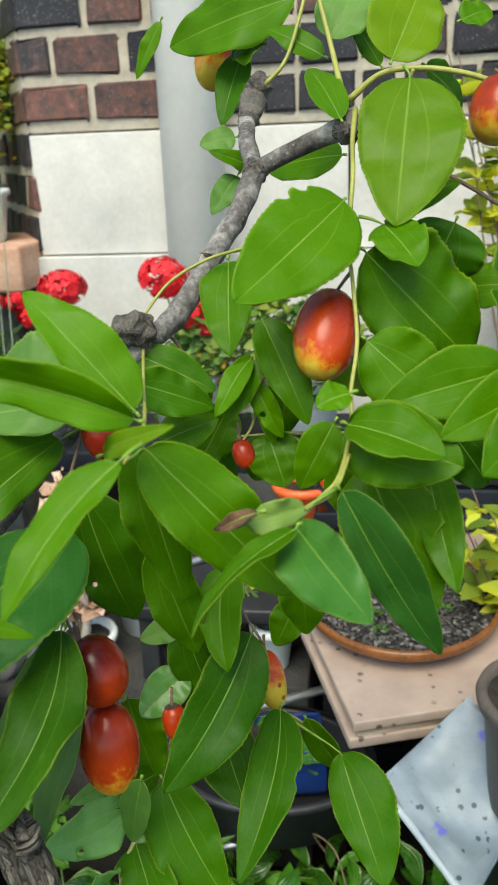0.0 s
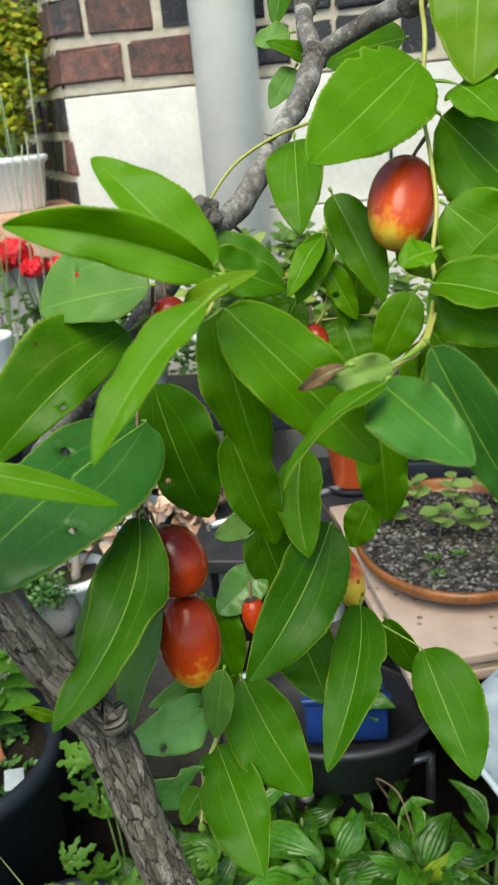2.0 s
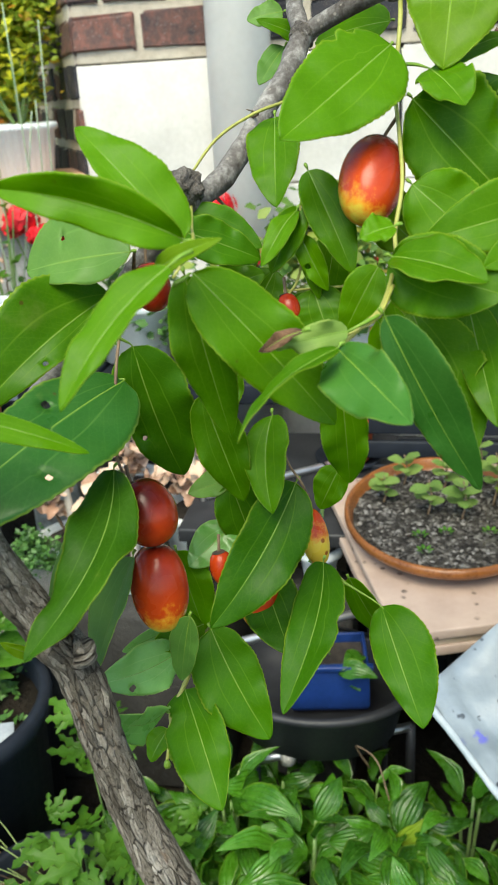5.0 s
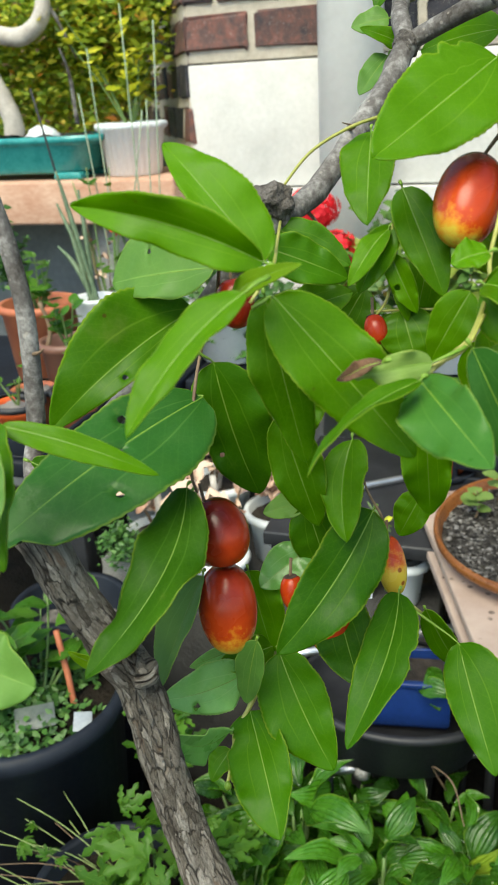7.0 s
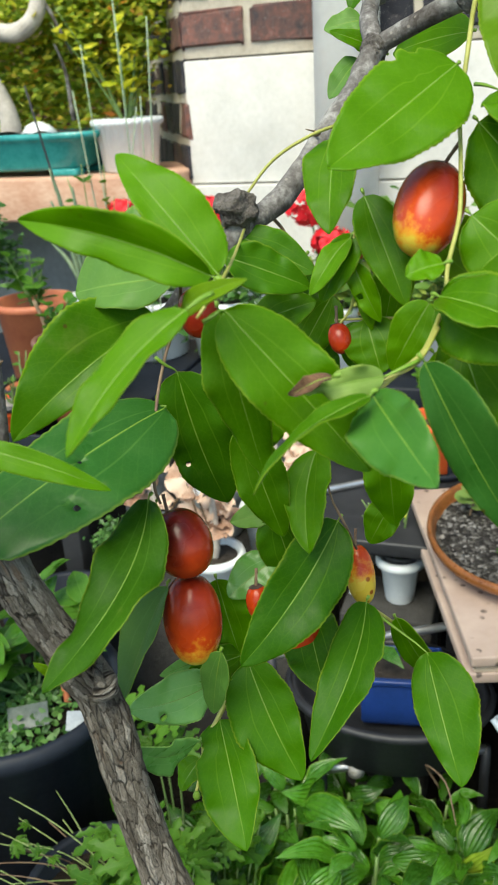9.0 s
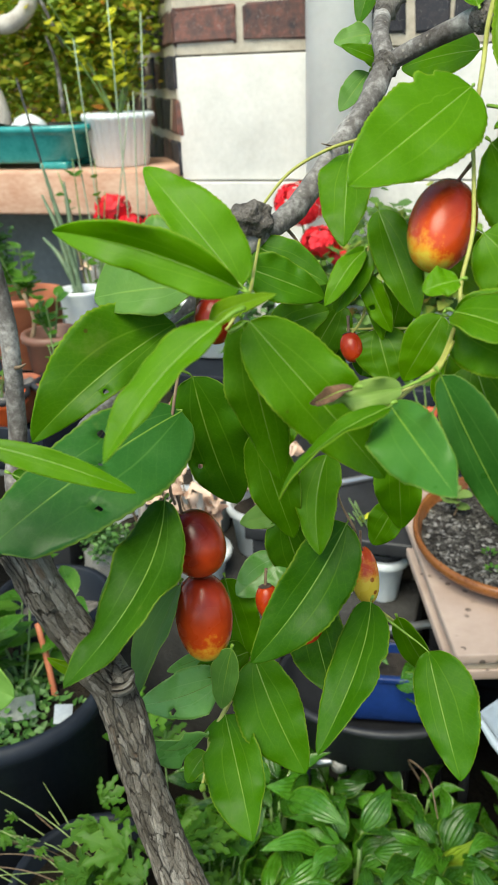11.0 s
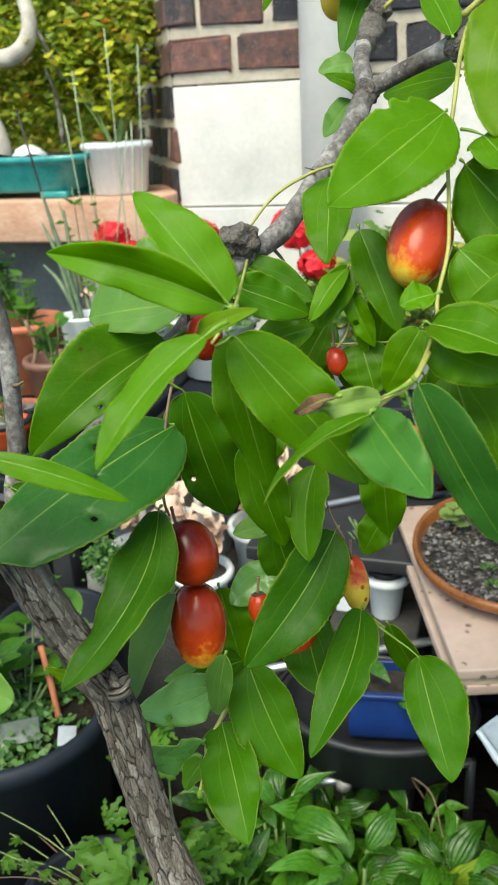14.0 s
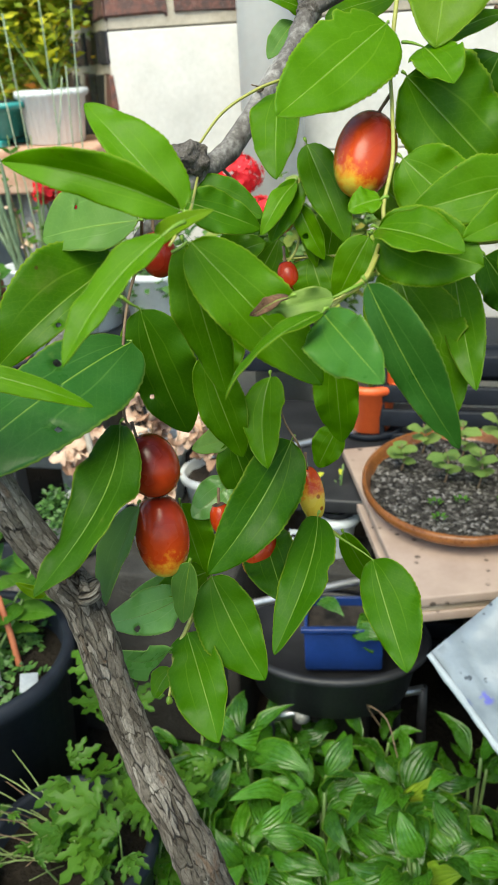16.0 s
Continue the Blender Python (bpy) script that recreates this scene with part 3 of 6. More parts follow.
# ---- the jujube tree ----
jujube_tree = thing("jujube_tree", "small jujube tree with glossy green leaves and ripening fruit", "fruit tree")
limb("trunk", [(0.6600, -1.3600, -0.0100, 0.0210), (0.6400, -1.3800, 0.1000, 0.0190), (0.6200, -1.4100, 0.3500, 0.0175), (0.5734, -1.4410, 0.6121, 0.0105), (0.5596, -1.4492, 0.6879, 0.0083), (0.5359, -1.4337, 0.7221, 0.0073), (0.5218, -1.4245, 0.7637, 0.0072), (0.5149, -1.4227, 0.7776, 0.0077), (0.5043, -1.4257, 0.7986, 0.0070), (0.4949, -1.4257, 0.8169, 0.0073), (0.4794, -1.4131, 0.8227, 0.0075)], MAT_BARK, 40, 22, 0.13, 110, "stout grey-brown trunk with furrowed bark")
limb("branch_stub", [(0.5229, -1.4299, 0.7815, 0.0066), (0.5260, -1.4287, 0.7811, 0.0056), (0.5272, -1.4275, 0.7818, 0.0034), (0.5278, -1.4259, 0.7816, 0.0008)], MAT_BARK, 18, 6, 0.10, 90, "low rough branch collar")
limb("branch", [(0.4799, -1.4134, 0.8186, 0.0061), (0.4805, -1.3742, 0.8285, 0.0049), (0.4945, -1.3465, 0.8491, 0.0045), (0.5159, -1.3266, 0.8744, 0.0044), (0.5413, -1.3231, 0.9029, 0.0043), (0.5545, -1.3050, 0.9128, 0.0043), (0.5665, -1.2877, 0.9319, 0.0043), (0.5766, -1.2700, 0.9495, 0.0044), (0.5814, -1.2574, 0.9637, 0.0045)], MAT_BARK_YOUNG, 22, 12, 0.17, 95, "smooth grey branch")
limb("branch_knob", [(0.5479, -1.3132, 0.9008, 0.0034), (0.5454, -1.3199, 0.9076, 0.0055), (0.5432, -1.3235, 0.9117, 0.0065), (0.5408, -1.3259, 0.9140, 0.0058), (0.5384, -1.3263, 0.9161, 0.0032), (0.5371, -1.3262, 0.9173, 0.0011)], MAT_KNOT, 22, 8, 0.45, 240, "gnarled dark knob")
limb("branch", [(0.5815, -1.2574, 0.9632, 0.0039), (0.5769, -1.2437, 0.9745, 0.0037), (0.5742, -1.2196, 0.9842, 0.0037), (0.5748, -1.1999, 0.9918, 0.0038), (0.5764, -1.1993, 0.9997, 0.0030)], MAT_BARK_YOUNG, 16, 8, 0.12, 120, "grey upright branch")
limb("branch_knob", [(0.5747, -1.2261, 0.9821, 0.0036), (0.5747, -1.2127, 0.9866, 0.0051), (0.5754, -1.2009, 0.9923, 0.0061), (0.5770, -1.1986, 0.9975, 0.0055), (0.5785, -1.2010, 1.0023, 0.0041), (0.5791, -1.2020, 1.0039, 0.0014)], MAT_KNOT, 18, 6, 0.40, 260, "gnarled dark knob")
limb("branch_knob", [(0.5776, -1.2584, 0.9604, 0.0025), (0.5803, -1.2585, 0.9624, 0.0048), (0.5833, -1.2572, 0.9644, 0.0048), (0.5858, -1.2566, 0.9660, 0.0025)], MAT_KNOT, 16, 6, 0.40, 260, "gnarled dark node")
limb("branch_knob", [(0.6154, -1.2648, 0.9759, 0.0037), (0.6190, -1.2671, 0.9783, 0.0061), (0.6222, -1.2684, 0.9803, 0.0056), (0.6237, -1.2696, 0.9817, 0.0017)], MAT_KNOT, 16, 6, 0.40, 260, "gnarled dark node")
limb("branch", [(0.5819, -1.2574, 0.9636, 0.0035), (0.5920, -1.2573, 0.9683, 0.0037), (0.6074, -1.2619, 0.9745, 0.0039), (0.6178, -1.2659, 0.9781, 0.0046), (0.6214, -1.2673, 0.9797, 0.0038)], MAT_BARK_YOUNG, 14, 6, 0.12, 90, "smooth grey side branch")
limb("branch", [(0.4978, -1.4211, 0.8080, 0.0034), (0.4820, -1.4052, 0.8165, 0.0037), (0.4710, -1.3919, 0.8288, 0.0036), (0.4702, -1.3849, 0.8414, 0.0035), (0.4710, -1.3834, 0.8584, 0.0033), (0.4716, -1.3830, 0.8710, 0.0033), (0.4707, -1.3814, 0.8869, 0.0032), (0.4662, -1.3794, 0.9097, 0.0031), (0.4566, -1.3751, 0.9350, 0.0031)], MAT_BARK_YOUNG, 14, 8, 0.05, 60, "slender grey upright stem")
limb("twig", [(0.5448, -1.3227, 0.9142, 0.0005), (0.5559, -1.3181, 0.9277, 0.0006), (0.5704, -1.3176, 0.9358, 0.0006), (0.5850, -1.3201, 0.9403, 0.0006), (0.5871, -1.3154, 0.9443, 0.0005)], MAT_TWIG, 8, 6, 0.00, 60, "yellow-green twig")
limb("twig", [(0.6222, -1.2661, 0.9849, 0.0011), (0.6215, -1.2949, 0.9736, 0.0009), (0.6218, -1.3171, 0.9614, 0.0008), (0.6205, -1.3238, 0.9419, 0.0007), (0.6222, -1.3374, 0.9291, 0.0007), (0.6237, -1.3517, 0.9135, 0.0007), (0.6219, -1.3646, 0.9006, 0.0007), (0.6222, -1.3734, 0.8931, 0.0007), (0.6191, -1.3922, 0.8838, 0.0007), (0.6130, -1.3987, 0.8787, 0.0007), (0.6042, -1.4087, 0.8726, 0.0005)], MAT_TWIG, 8, 6, 0.05, 60, "yellow-green hanging twig with small nodes")
limb("twig", [(0.6200, -1.2657, 0.9884, 0.0014), (0.6316, -1.2674, 0.9967, 0.0011), (0.6453, -1.2713, 0.9979, 0.0011), (0.6631, -1.2709, 0.9952, 0.0011), (0.6812, -1.2675, 0.9889, 0.0010), (0.7043, -1.2687, 0.9787, 0.0010), (0.7219, -1.2686, 0.9689, 0.0007)], MAT_TWIG, 8, 6, 0.06, 60, "arching yellow-green twig")
limb("twig", [(0.6171, -1.2618, 0.9910, 0.0013), (0.6118, -1.2417, 1.0113, 0.0011), (0.6055, -1.2272, 1.0338, 0.0011)], MAT_TWIG, 8, 6, 0.05, 60, "upright yellow-green twig")
limb("twig", [(0.5815, -1.2081, 0.9985, 0.0010), (0.5912, -1.2069, 1.0090, 0.0009), (0.5983, -1.1974, 1.0316, 0.0009), (0.6010, -1.1896, 1.0446, 0.0008)], MAT_TWIG, 8, 6, 0.05, 60, "upright yellow-green twig")
limb("twig", [(0.6215, -1.2661, 0.9817, 0.0009), (0.6311, -1.2620, 0.9896, 0.0007), (0.6407, -1.2790, 0.9932, 0.0007), (0.6431, -1.2821, 0.9969, 0.0006)], MAT_TWIG, 8, 6, 0.00, 60, "thin yellow-green twig")
limb("twig", [(0.6574, -1.2630, 0.9601, 0.0008), (0.6727, -1.2629, 0.9511, 0.0008), (0.6863, -1.2676, 0.9425, 0.0008), (0.6927, -1.2724, 0.9368, 0.0007)], MAT_TWIG_BROWN, 8, 6, 0.05, 60, "brown woody twig")
limb("twig", [(0.6090, -1.4035, 0.8776, 0.0004), (0.6176, -1.3982, 0.8814, 0.0006), (0.6219, -1.3864, 0.8881, 0.0006)], MAT_TWIG, 8, 6, 0.00, 60, "yellow-green twig")
limb("twig", [(0.5882, -1.3353, 0.9055, 0.0005), (0.5887, -1.3341, 0.8918, 0.0005), (0.5864, -1.3328, 0.8791, 0.0005), (0.5823, -1.3388, 0.8732, 0.0004)], MAT_TWIG, 8, 6, 0.00, 60, "thin yellow-green twig")
limb("twig", [(0.5810, -1.3349, 0.8752, 0.0004), (0.5985, -1.3318, 0.8756, 0.0005), (0.6168, -1.3368, 0.8774, 0.0005), (0.6250, -1.3505, 0.8826, 0.0005)], MAT_TWIG, 8, 6, 0.00, 60, "thin yellow-green twig")
limb("twig", [(0.5903, -1.3440, 0.7668, 0.0006), (0.6007, -1.3342, 0.7523, 0.0007), (0.6154, -1.3078, 0.7195, 0.0007)], MAT_TWIG, 8, 6, 0.00, 60, "thin yellow-green twig")
limb("twig", [(0.5491, -1.3416, 0.7466, 0.0006), (0.5450, -1.3541, 0.7328, 0.0007), (0.5392, -1.3687, 0.7203, 0.0007), (0.5357, -1.3777, 0.7133, 0.0007), (0.5359, -1.3849, 0.7087, 0.0005)], MAT_TWIG, 8, 6, 0.00, 60, "thin yellow-green twig")
limb("twig", [(0.5320, -1.3534, 0.8944, 0.0006), (0.5274, -1.3470, 0.8802, 0.0007), (0.5240, -1.3554, 0.8654, 0.0006), (0.5252, -1.3696, 0.8509, 0.0006), (0.5260, -1.3787, 0.8284, 0.0006), (0.5278, -1.3794, 0.8199, 0.0005)], MAT_TWIG_BROWN, 8, 6, 0.05, 60, "brown hanging twig")
limb("twig", [(0.5459, -1.3233, 0.9051, 0.0006), (0.5578, -1.3707, 0.9046, 0.0005), (0.5689, -1.4147, 0.9062, 0.0005), (0.5657, -1.4246, 0.8995, 0.0004)], MAT_TWIG, 8, 6, 0.08, 60, "yellow-green spur")
limb("twig", [(0.6487, -1.3779, 0.8896, 0.0006), (0.6608, -1.3705, 0.8893, 0.0007), (0.6741, -1.3655, 0.8937, 0.0006), (0.6850, -1.3573, 0.9020, 0.0005)], MAT_TWIG, 8, 6, 0.05, 60, "yellow-green twig")
limb("twig", [(0.5786, -1.3496, 0.8318, 0.0004), (0.5829, -1.3541, 0.8158, 0.0004), (0.5898, -1.3623, 0.8092, 0.0005), (0.5900, -1.3437, 0.7890, 0.0005)], MAT_TWIG_BROWN, 8, 6, 0.00, 60, "brown hanging twig")
limb("twig", [(0.5483, -1.3464, 0.7472, 0.0011), (0.5454, -1.3545, 0.7372, 0.0010), (0.5388, -1.3700, 0.7206, 0.0009), (0.5349, -1.3776, 0.7136, 0.0009), (0.5355, -1.3825, 0.7083, 0.0008), (0.5353, -1.3918, 0.6994, 0.0006)], MAT_TWIG, 7, 6, 0.12, 300, "thin hanging green twig")
for x, y, z in ((0.5392, -1.3841, 0.7056), (0.5357, -1.3920, 0.6991), (0.5374, -1.3894, 0.7009)):
    ob = part("bud", lathe([(0, -0.0022), (0.0012, -0.0014), (0.0016, 0), (0.0011, 0.0014), (0, 0.0024)], 10, wobble=0.3), MAT_RIB, jujube_tree, "tiny pale green flower bud")
    ob.location = (x, y, z)
limb("thorn", [(0.5512, -1.3056, 0.9064, 0.0008), (0.5559, -1.3062, 0.9011, 0.0006), (0.5566, -1.3065, 0.8957, 0.0004)], MAT_TWIG_BROWN, 6, 6, 0.00, 60, "dark dead spur")
limb("thorn", [(0.5631, -1.2877, 0.9336, 0.0007), (0.5687, -1.2989, 0.9352, 0.0005), (0.5662, -1.3091, 0.9372, 0.0002)], MAT_TWIG_BROWN, 6, 6, 0.00, 60, "small dark thorn")
jujube_fruit((0.6156, -1.3299, 0.9250), (0.6113, -1.3535, 0.9020), 0.0220, 0.47, 0.50, stalk=(0.6214, -1.3326, 0.9326), side=0.30, label="glossy red fruit with a yellow tip")
# Maroon skin; its high dark value also paints in shade from a leaf.
jujube_fruit((0.5298, -1.3793, 0.8172), (0.5425, -1.3867, 0.7970), 0.0215, 0.62, 1.10, label="deep maroon ripe fruit")
jujube_fruit((0.5367, -1.3822, 0.7939), (0.5407, -1.3894, 0.7614), 0.0212, 0.40, 0.15, side=-0.50, label="glossy orange-red ripe fruit")
jujube_fruit((0.5338, -1.3478, 0.8891), (0.5372, -1.3502, 0.8718), 0.0139, 0.90, 0.20, label="red fruit half hidden by leaves")
limb("thorn", [(0.4739, -1.3848, 0.8701, 0.0008), (0.4781, -1.3877, 0.8717, 0.0006), (0.4818, -1.3907, 0.8739, 0.0003)], MAT_TWIG_BROWN, 6, 6, 0.00, 60, "small dark thorn")
jujube_fruit((0.5819, -1.3357, 0.8744), (0.5852, -1.3400, 0.8646), 0.0080, 0.62, 0.05, label="small red fruit behind leaves")
jujube_fruit((0.5879, -1.3361, 0.7863), (0.5933, -1.3435, 0.7642), 0.0116, 0.10, 0.05, label="unripe yellow-green fruit with brown specks")
jujube_fruit((0.5582, -1.3710, 0.7856), (0.5606, -1.3731, 0.7720), 0.0093, 0.35, 0.10, label="small orange fruit")
jujube_fruit((0.5725, -1.3475, 0.7594), (0.5653, -1.3528, 0.7394), 0.0147, 0.35, 0.10, label="small orange-green fruit behind a leaf")
jujube_fruit((0.5513, -1.1283, 1.0304), (0.5447, -1.1399, 1.0011), 0.0233, 0.25, 0.10, label="yellow and orange unripe fruit")
jujube_fruit((0.6765, -1.2745, 0.9933), (0.6714, -1.2844, 0.9705), 0.0208, 0.33, 0.60, stalk=(0.6753, -1.2575, 0.9968), label="orange and red ripening fruit")
jujube_leaf((0.5611, -1.3951, 0.9042), (0.5281, -1.3844, 0.9373), 0.0177, 10, 0.05, 0.15, sway=-0.0005, halves=(0.0107, 0.0070))
jujube_leaf((0.5664, -1.4135, 0.9077), (0.5148, -1.4204, 0.9234), 0.0146, -30, 0.05, 0.65, sway=0.0033, halves=(0.0080, 0.0066))
jujube_leaf((0.5322, -1.3587, 0.8949), (0.4906, -1.3536, 0.8882), 0.0358, 5, 0.03, 0.10, halves=(0.0258, 0.0100), holes=((0.62, 0.35, 0.0009),), mat=MAT_LEAF_PALE, label="pale dull green leaf underside")
jujube_leaf((0.5184, -1.3452, 0.8770), (0.4789, -1.3890, 0.8441), 0.0282, -20, 0.10, 0.25, sway=0.0023, halves=(0.0194, 0.0089), holes=((0.55, -0.6, 0.0011),), stalk=(0.5273, -1.3472, 0.8825))
jujube_leaf((0.5686, -1.4375, 0.9051), (0.5467, -1.4636, 0.8766), 0.0117, 15, 0.05, 0.20, sway=0.0018, halves=(0.0070, 0.0047), stalk=(0.5732, -1.4315, 0.9076))
jujube_leaf((0.5566, -1.4118, 0.8971), (0.5792, -1.4225, 0.9090), 0.0066, 0, 0.14, 0.25, halves=(0.0035, 0.0031), mat=MAT_LEAF_SUNLIT, label="yellow-green leaf with sunlight put into its colour")
jujube_leaf((0.5665, -1.4067, 0.8969), (0.6046, -1.3991, 0.8487), 0.0246, -8, 0.05, 0.12, sway=0.0000, halves=(0.0121, 0.0125), stalk=(0.5615, -1.4107, 0.8946))
jujube_leaf((0.5613, -1.3970, 0.8946), (0.5708, -1.3907, 0.8414), 0.0180, 8, 0.04, 0.15, sway=0.0000, halves=(0.0090, 0.0090))
jujube_leaf((0.6079, -1.4150, 0.8775), (0.5828, -1.4417, 0.8613), 0.0086, 45, 0.08, 0.30, twist=-0.9, halves=(0.0043, 0.0043))
jujube_leaf((0.5277, -1.3542, 0.8600), (0.5395, -1.3449, 0.8030), 0.0298, 0, 0.03, 0.12, sway=0.0011, halves=(0.0142, 0.0155), holes=((0.62, 0.5, 0.0011),), stalk=(0.5221, -1.3592, 0.8669), mat=MAT_LEAF_OLD, label="dark green mature leaf")
jujube_leaf((0.5273, -1.3660, 0.8509), (0.4857, -1.4471, 0.8276), 0.0377, 5, 0.05, 0.10, ripple=0.05, sway=0.0003, halves=(0.0156, 0.0221), bites=((0.9, -1, 0.5, 0.06),), holes=((0.42, -0.05, 0.0008), (0.33, 0.5, 0.0016), (0.13, 0.75, 0.0007), (0.55, -0.62, 0.0013)), stalk=(0.5228, -1.3660, 0.8506), mat=MAT_LEAF_SKYTINT, label="glossy leaf tinted blue-green to stand for sky sheen")
jujube_leaf((0.4968, -1.4415, 0.8676), (0.5381, -1.4306, 0.8514), 0.0083, -12, 0.04, 0.20, sway=-0.0007, halves=(0.0047, 0.0035))
jujube_leaf((0.5278, -1.3881, 0.8261), (0.5139, -1.4454, 0.7879), 0.0221, 8, 0.05, 0.22, twist=-0.3, ripple=0.12, sway=-0.0090, halves=(0.0108, 0.0114), mat=MAT_LEAF_DEEP, label="deep green mature leaf")
jujube_leaf((0.5300, -1.3859, 0.7903), (0.5219, -1.4139, 0.7598), 0.0152, 30, 0.05, 0.20, sway=-0.0010, halves=(0.0104, 0.0048), mat=MAT_LEAF_PALE, label="pale dull green leaf underside")
jujube_leaf((0.5561, -1.3677, 0.8466), (0.5681, -1.3652, 0.8042), 0.0191, 10, 0.04, 0.20, halves=(0.0089, 0.0102))
jujube_leaf((0.5779, -1.3530, 0.8332), (0.5811, -1.3783, 0.8056), 0.0175, 15, 0.05, 0.40, sway=0.0022, halves=(0.0080, 0.0094))
jujube_leaf((0.5594, -1.3486, 0.8029), (0.5690, -1.3474, 0.7683), 0.0216, 0, 0.03, 0.10, mat=MAT_LEAF_OLD, label="dark green mature leaf")
jujube_leaf((0.5868, -1.3606, 0.8097), (0.5602, -1.3974, 0.7694), 0.0252, -12, 0.04, 0.25, sway=-0.0021, halves=(0.0115, 0.0137), mat=MAT_LEAF_OLD, label="dark green mature leaf")
jujube_leaf((0.5686, -1.3409, 0.7564), (0.5836, -1.3725, 0.7425), 0.0241, 0, 0.03, 0.15, halves=(0.0130, 0.0112), mat=MAT_LEAF_OLD, label="dark green mature leaf")
jujube_leaf((0.5953, -1.3522, 0.7713), (0.5850, -1.4030, 0.7390), 0.0195, 12, 0.06, 0.30, twist=-0.3, sway=-0.0044, halves=(0.0095, 0.0099), bites=((0.4, -1, 0.15, 0.05),), mat=MAT_LEAF_OLD, label="dark green mature leaf")
jujube_leaf((0.6180, -1.3505, 0.7509), (0.6348, -1.3828, 0.7194), 0.0240, 5, 0.05, 0.15, sway=0.0001, halves=(0.0085, 0.0155), stalk=(0.5875, -1.3355, 0.7615), mat=MAT_LEAF_OLD, label="dark green mature leaf")
jujube_leaf((0.6039, -1.3335, 0.7529), (0.6184, -1.3182, 0.7142), 0.0124, 20, 0.04, 0.20)
jujube_leaf((0.5507, -1.3644, 0.7452), (0.5754, -1.3801, 0.7056), 0.0278, 0, 0.03, 0.15, sway=0.0010, halves=(0.0155, 0.0123), mat=MAT_LEAF_OLD, label="dark green mature leaf")
jujube_leaf((0.5393, -1.3710, 0.7193), (0.5617, -1.4082, 0.6949), 0.0256, 0, 0.04, 0.15, sway=-0.0007, halves=(0.0146, 0.0110), bites=((0.2, 1, 0.3, 0.06),), mat=MAT_LEAF_OLD, label="dark green mature leaf")
jujube_leaf((0.5512, -1.3921, 0.7703), (0.5438, -1.3856, 0.7370), 0.0115, 10, 0.04, 0.30, halves=(0.0060, 0.0056), mat=MAT_LEAF_PALE, label="pale dull green leaf underside")
jujube_leaf((0.5388, -1.3734, 0.7396), (0.5160, -1.3997, 0.7428), 0.0200, -10, 0.04, 0.10, sway=-0.0014, halves=(0.0104, 0.0096), holes=((0.66, -0.5, 0.0014),), mat=MAT_LEAF_SHEEN_TINT, label="pale blue-green leaf with sheen painted into its colour")
jujube_leaf((0.5345, -1.3839, 0.7183), (0.5288, -1.4216, 0.7464), 0.0159, 0, 0.04, 0.15, sway=-0.0028, halves=(0.0081, 0.0077), mat=MAT_LEAF_SHEEN_TINT, label="pale blue-green leaf with sheen painted into its colour")
jujube_leaf((0.5339, -1.3810, 0.7067), (0.5275, -1.3889, 0.6967), 0.0109, 30, 0.05, 0.30, halves=(0.0059, 0.0050))
jujube_leaf((0.5465, -1.3595, 0.7437), (0.5303, -1.3792, 0.7458), 0.0141, 0, 0.03, 0.20)
jujube_leaf((0.5373, -1.3569, 0.7762), (0.5465, -1.3596, 0.7409), 0.0201, 0, 0.03, 0.20)
jujube_leaf((0.5582, -1.3474, 0.7828), (0.5433, -1.3611, 0.7718), 0.0165, 0, 0.03, 0.20, halves=(0.0083, 0.0083), mat=MAT_LEAF_SHEEN_TINT, label="pale blue-green leaf with sheen painted into its colour")
jujube_leaf((0.5583, -1.3443, 0.8017), (0.5428, -1.3516, 0.7994), 0.0108, 20, 0.05, 0.30, twist=0.6, mat=MAT_LEAF_PALE, label="pale dull green leaf underside")
jujube_leaf((0.6191, -1.3251, 0.9551), (0.5864, -1.3656, 0.9281), 0.0323, -5, 0.04, 0.12, sway=-0.0007, halves=(0.0163, 0.0160), bites=((0.18, 1, 0.2, 0.04), (0.3, 1, 0.15, 0.03)), stalk=(0.6193, -1.3211, 0.9554))
jujube_leaf((0.5772, -1.3122, 0.9341), (0.5798, -1.3376, 0.9064), 0.0205, 15, 0.05, 0.20, sway=-0.0006, halves=(0.0107, 0.0098))
jujube_leaf((0.5908, -1.3299, 0.9166), (0.6074, -1.3458, 0.8837), 0.0160, 0, 0.05, 0.20, halves=(0.0078, 0.0082))
jujube_leaf((0.5872, -1.3358, 0.9037), (0.5760, -1.3494, 0.8876), 0.0094, 20, 0.08, 0.30, twist=0.6, halves=(0.0045, 0.0049))
jujube_leaf((0.5881, -1.3345, 0.9048), (0.5784, -1.3429, 0.8834), 0.0122, 0, 0.05, 0.30)
jujube_leaf((0.5882, -1.3361, 0.8953), (0.5978, -1.3377, 0.8757), 0.0092, 20, 0.06, 0.30, holes=((0.5, 0.5, 0.0011),))
jujube_leaf((0.5918, -1.3326, 0.8753), (0.5984, -1.3395, 0.8578), 0.0200, 0, 0.05, 0.20, halves=(0.0100, 0.0100))
jujube_leaf((0.6098, -1.4051, 0.8795), (0.5890, -1.4134, 0.8774), 0.0088, -15, 0.06, 0.35, twist=0.3, ripple=0.16, halves=(0.0044, 0.0044), bites=((0.7, 1, 0.5, 0.12), (0.8, -1, 0.5, 0.1)), stalk=(0.6181, -1.3979, 0.8820), mat=MAT_LEAF_BLIGHT, label="mottled pale green leaf with a blighted edge")
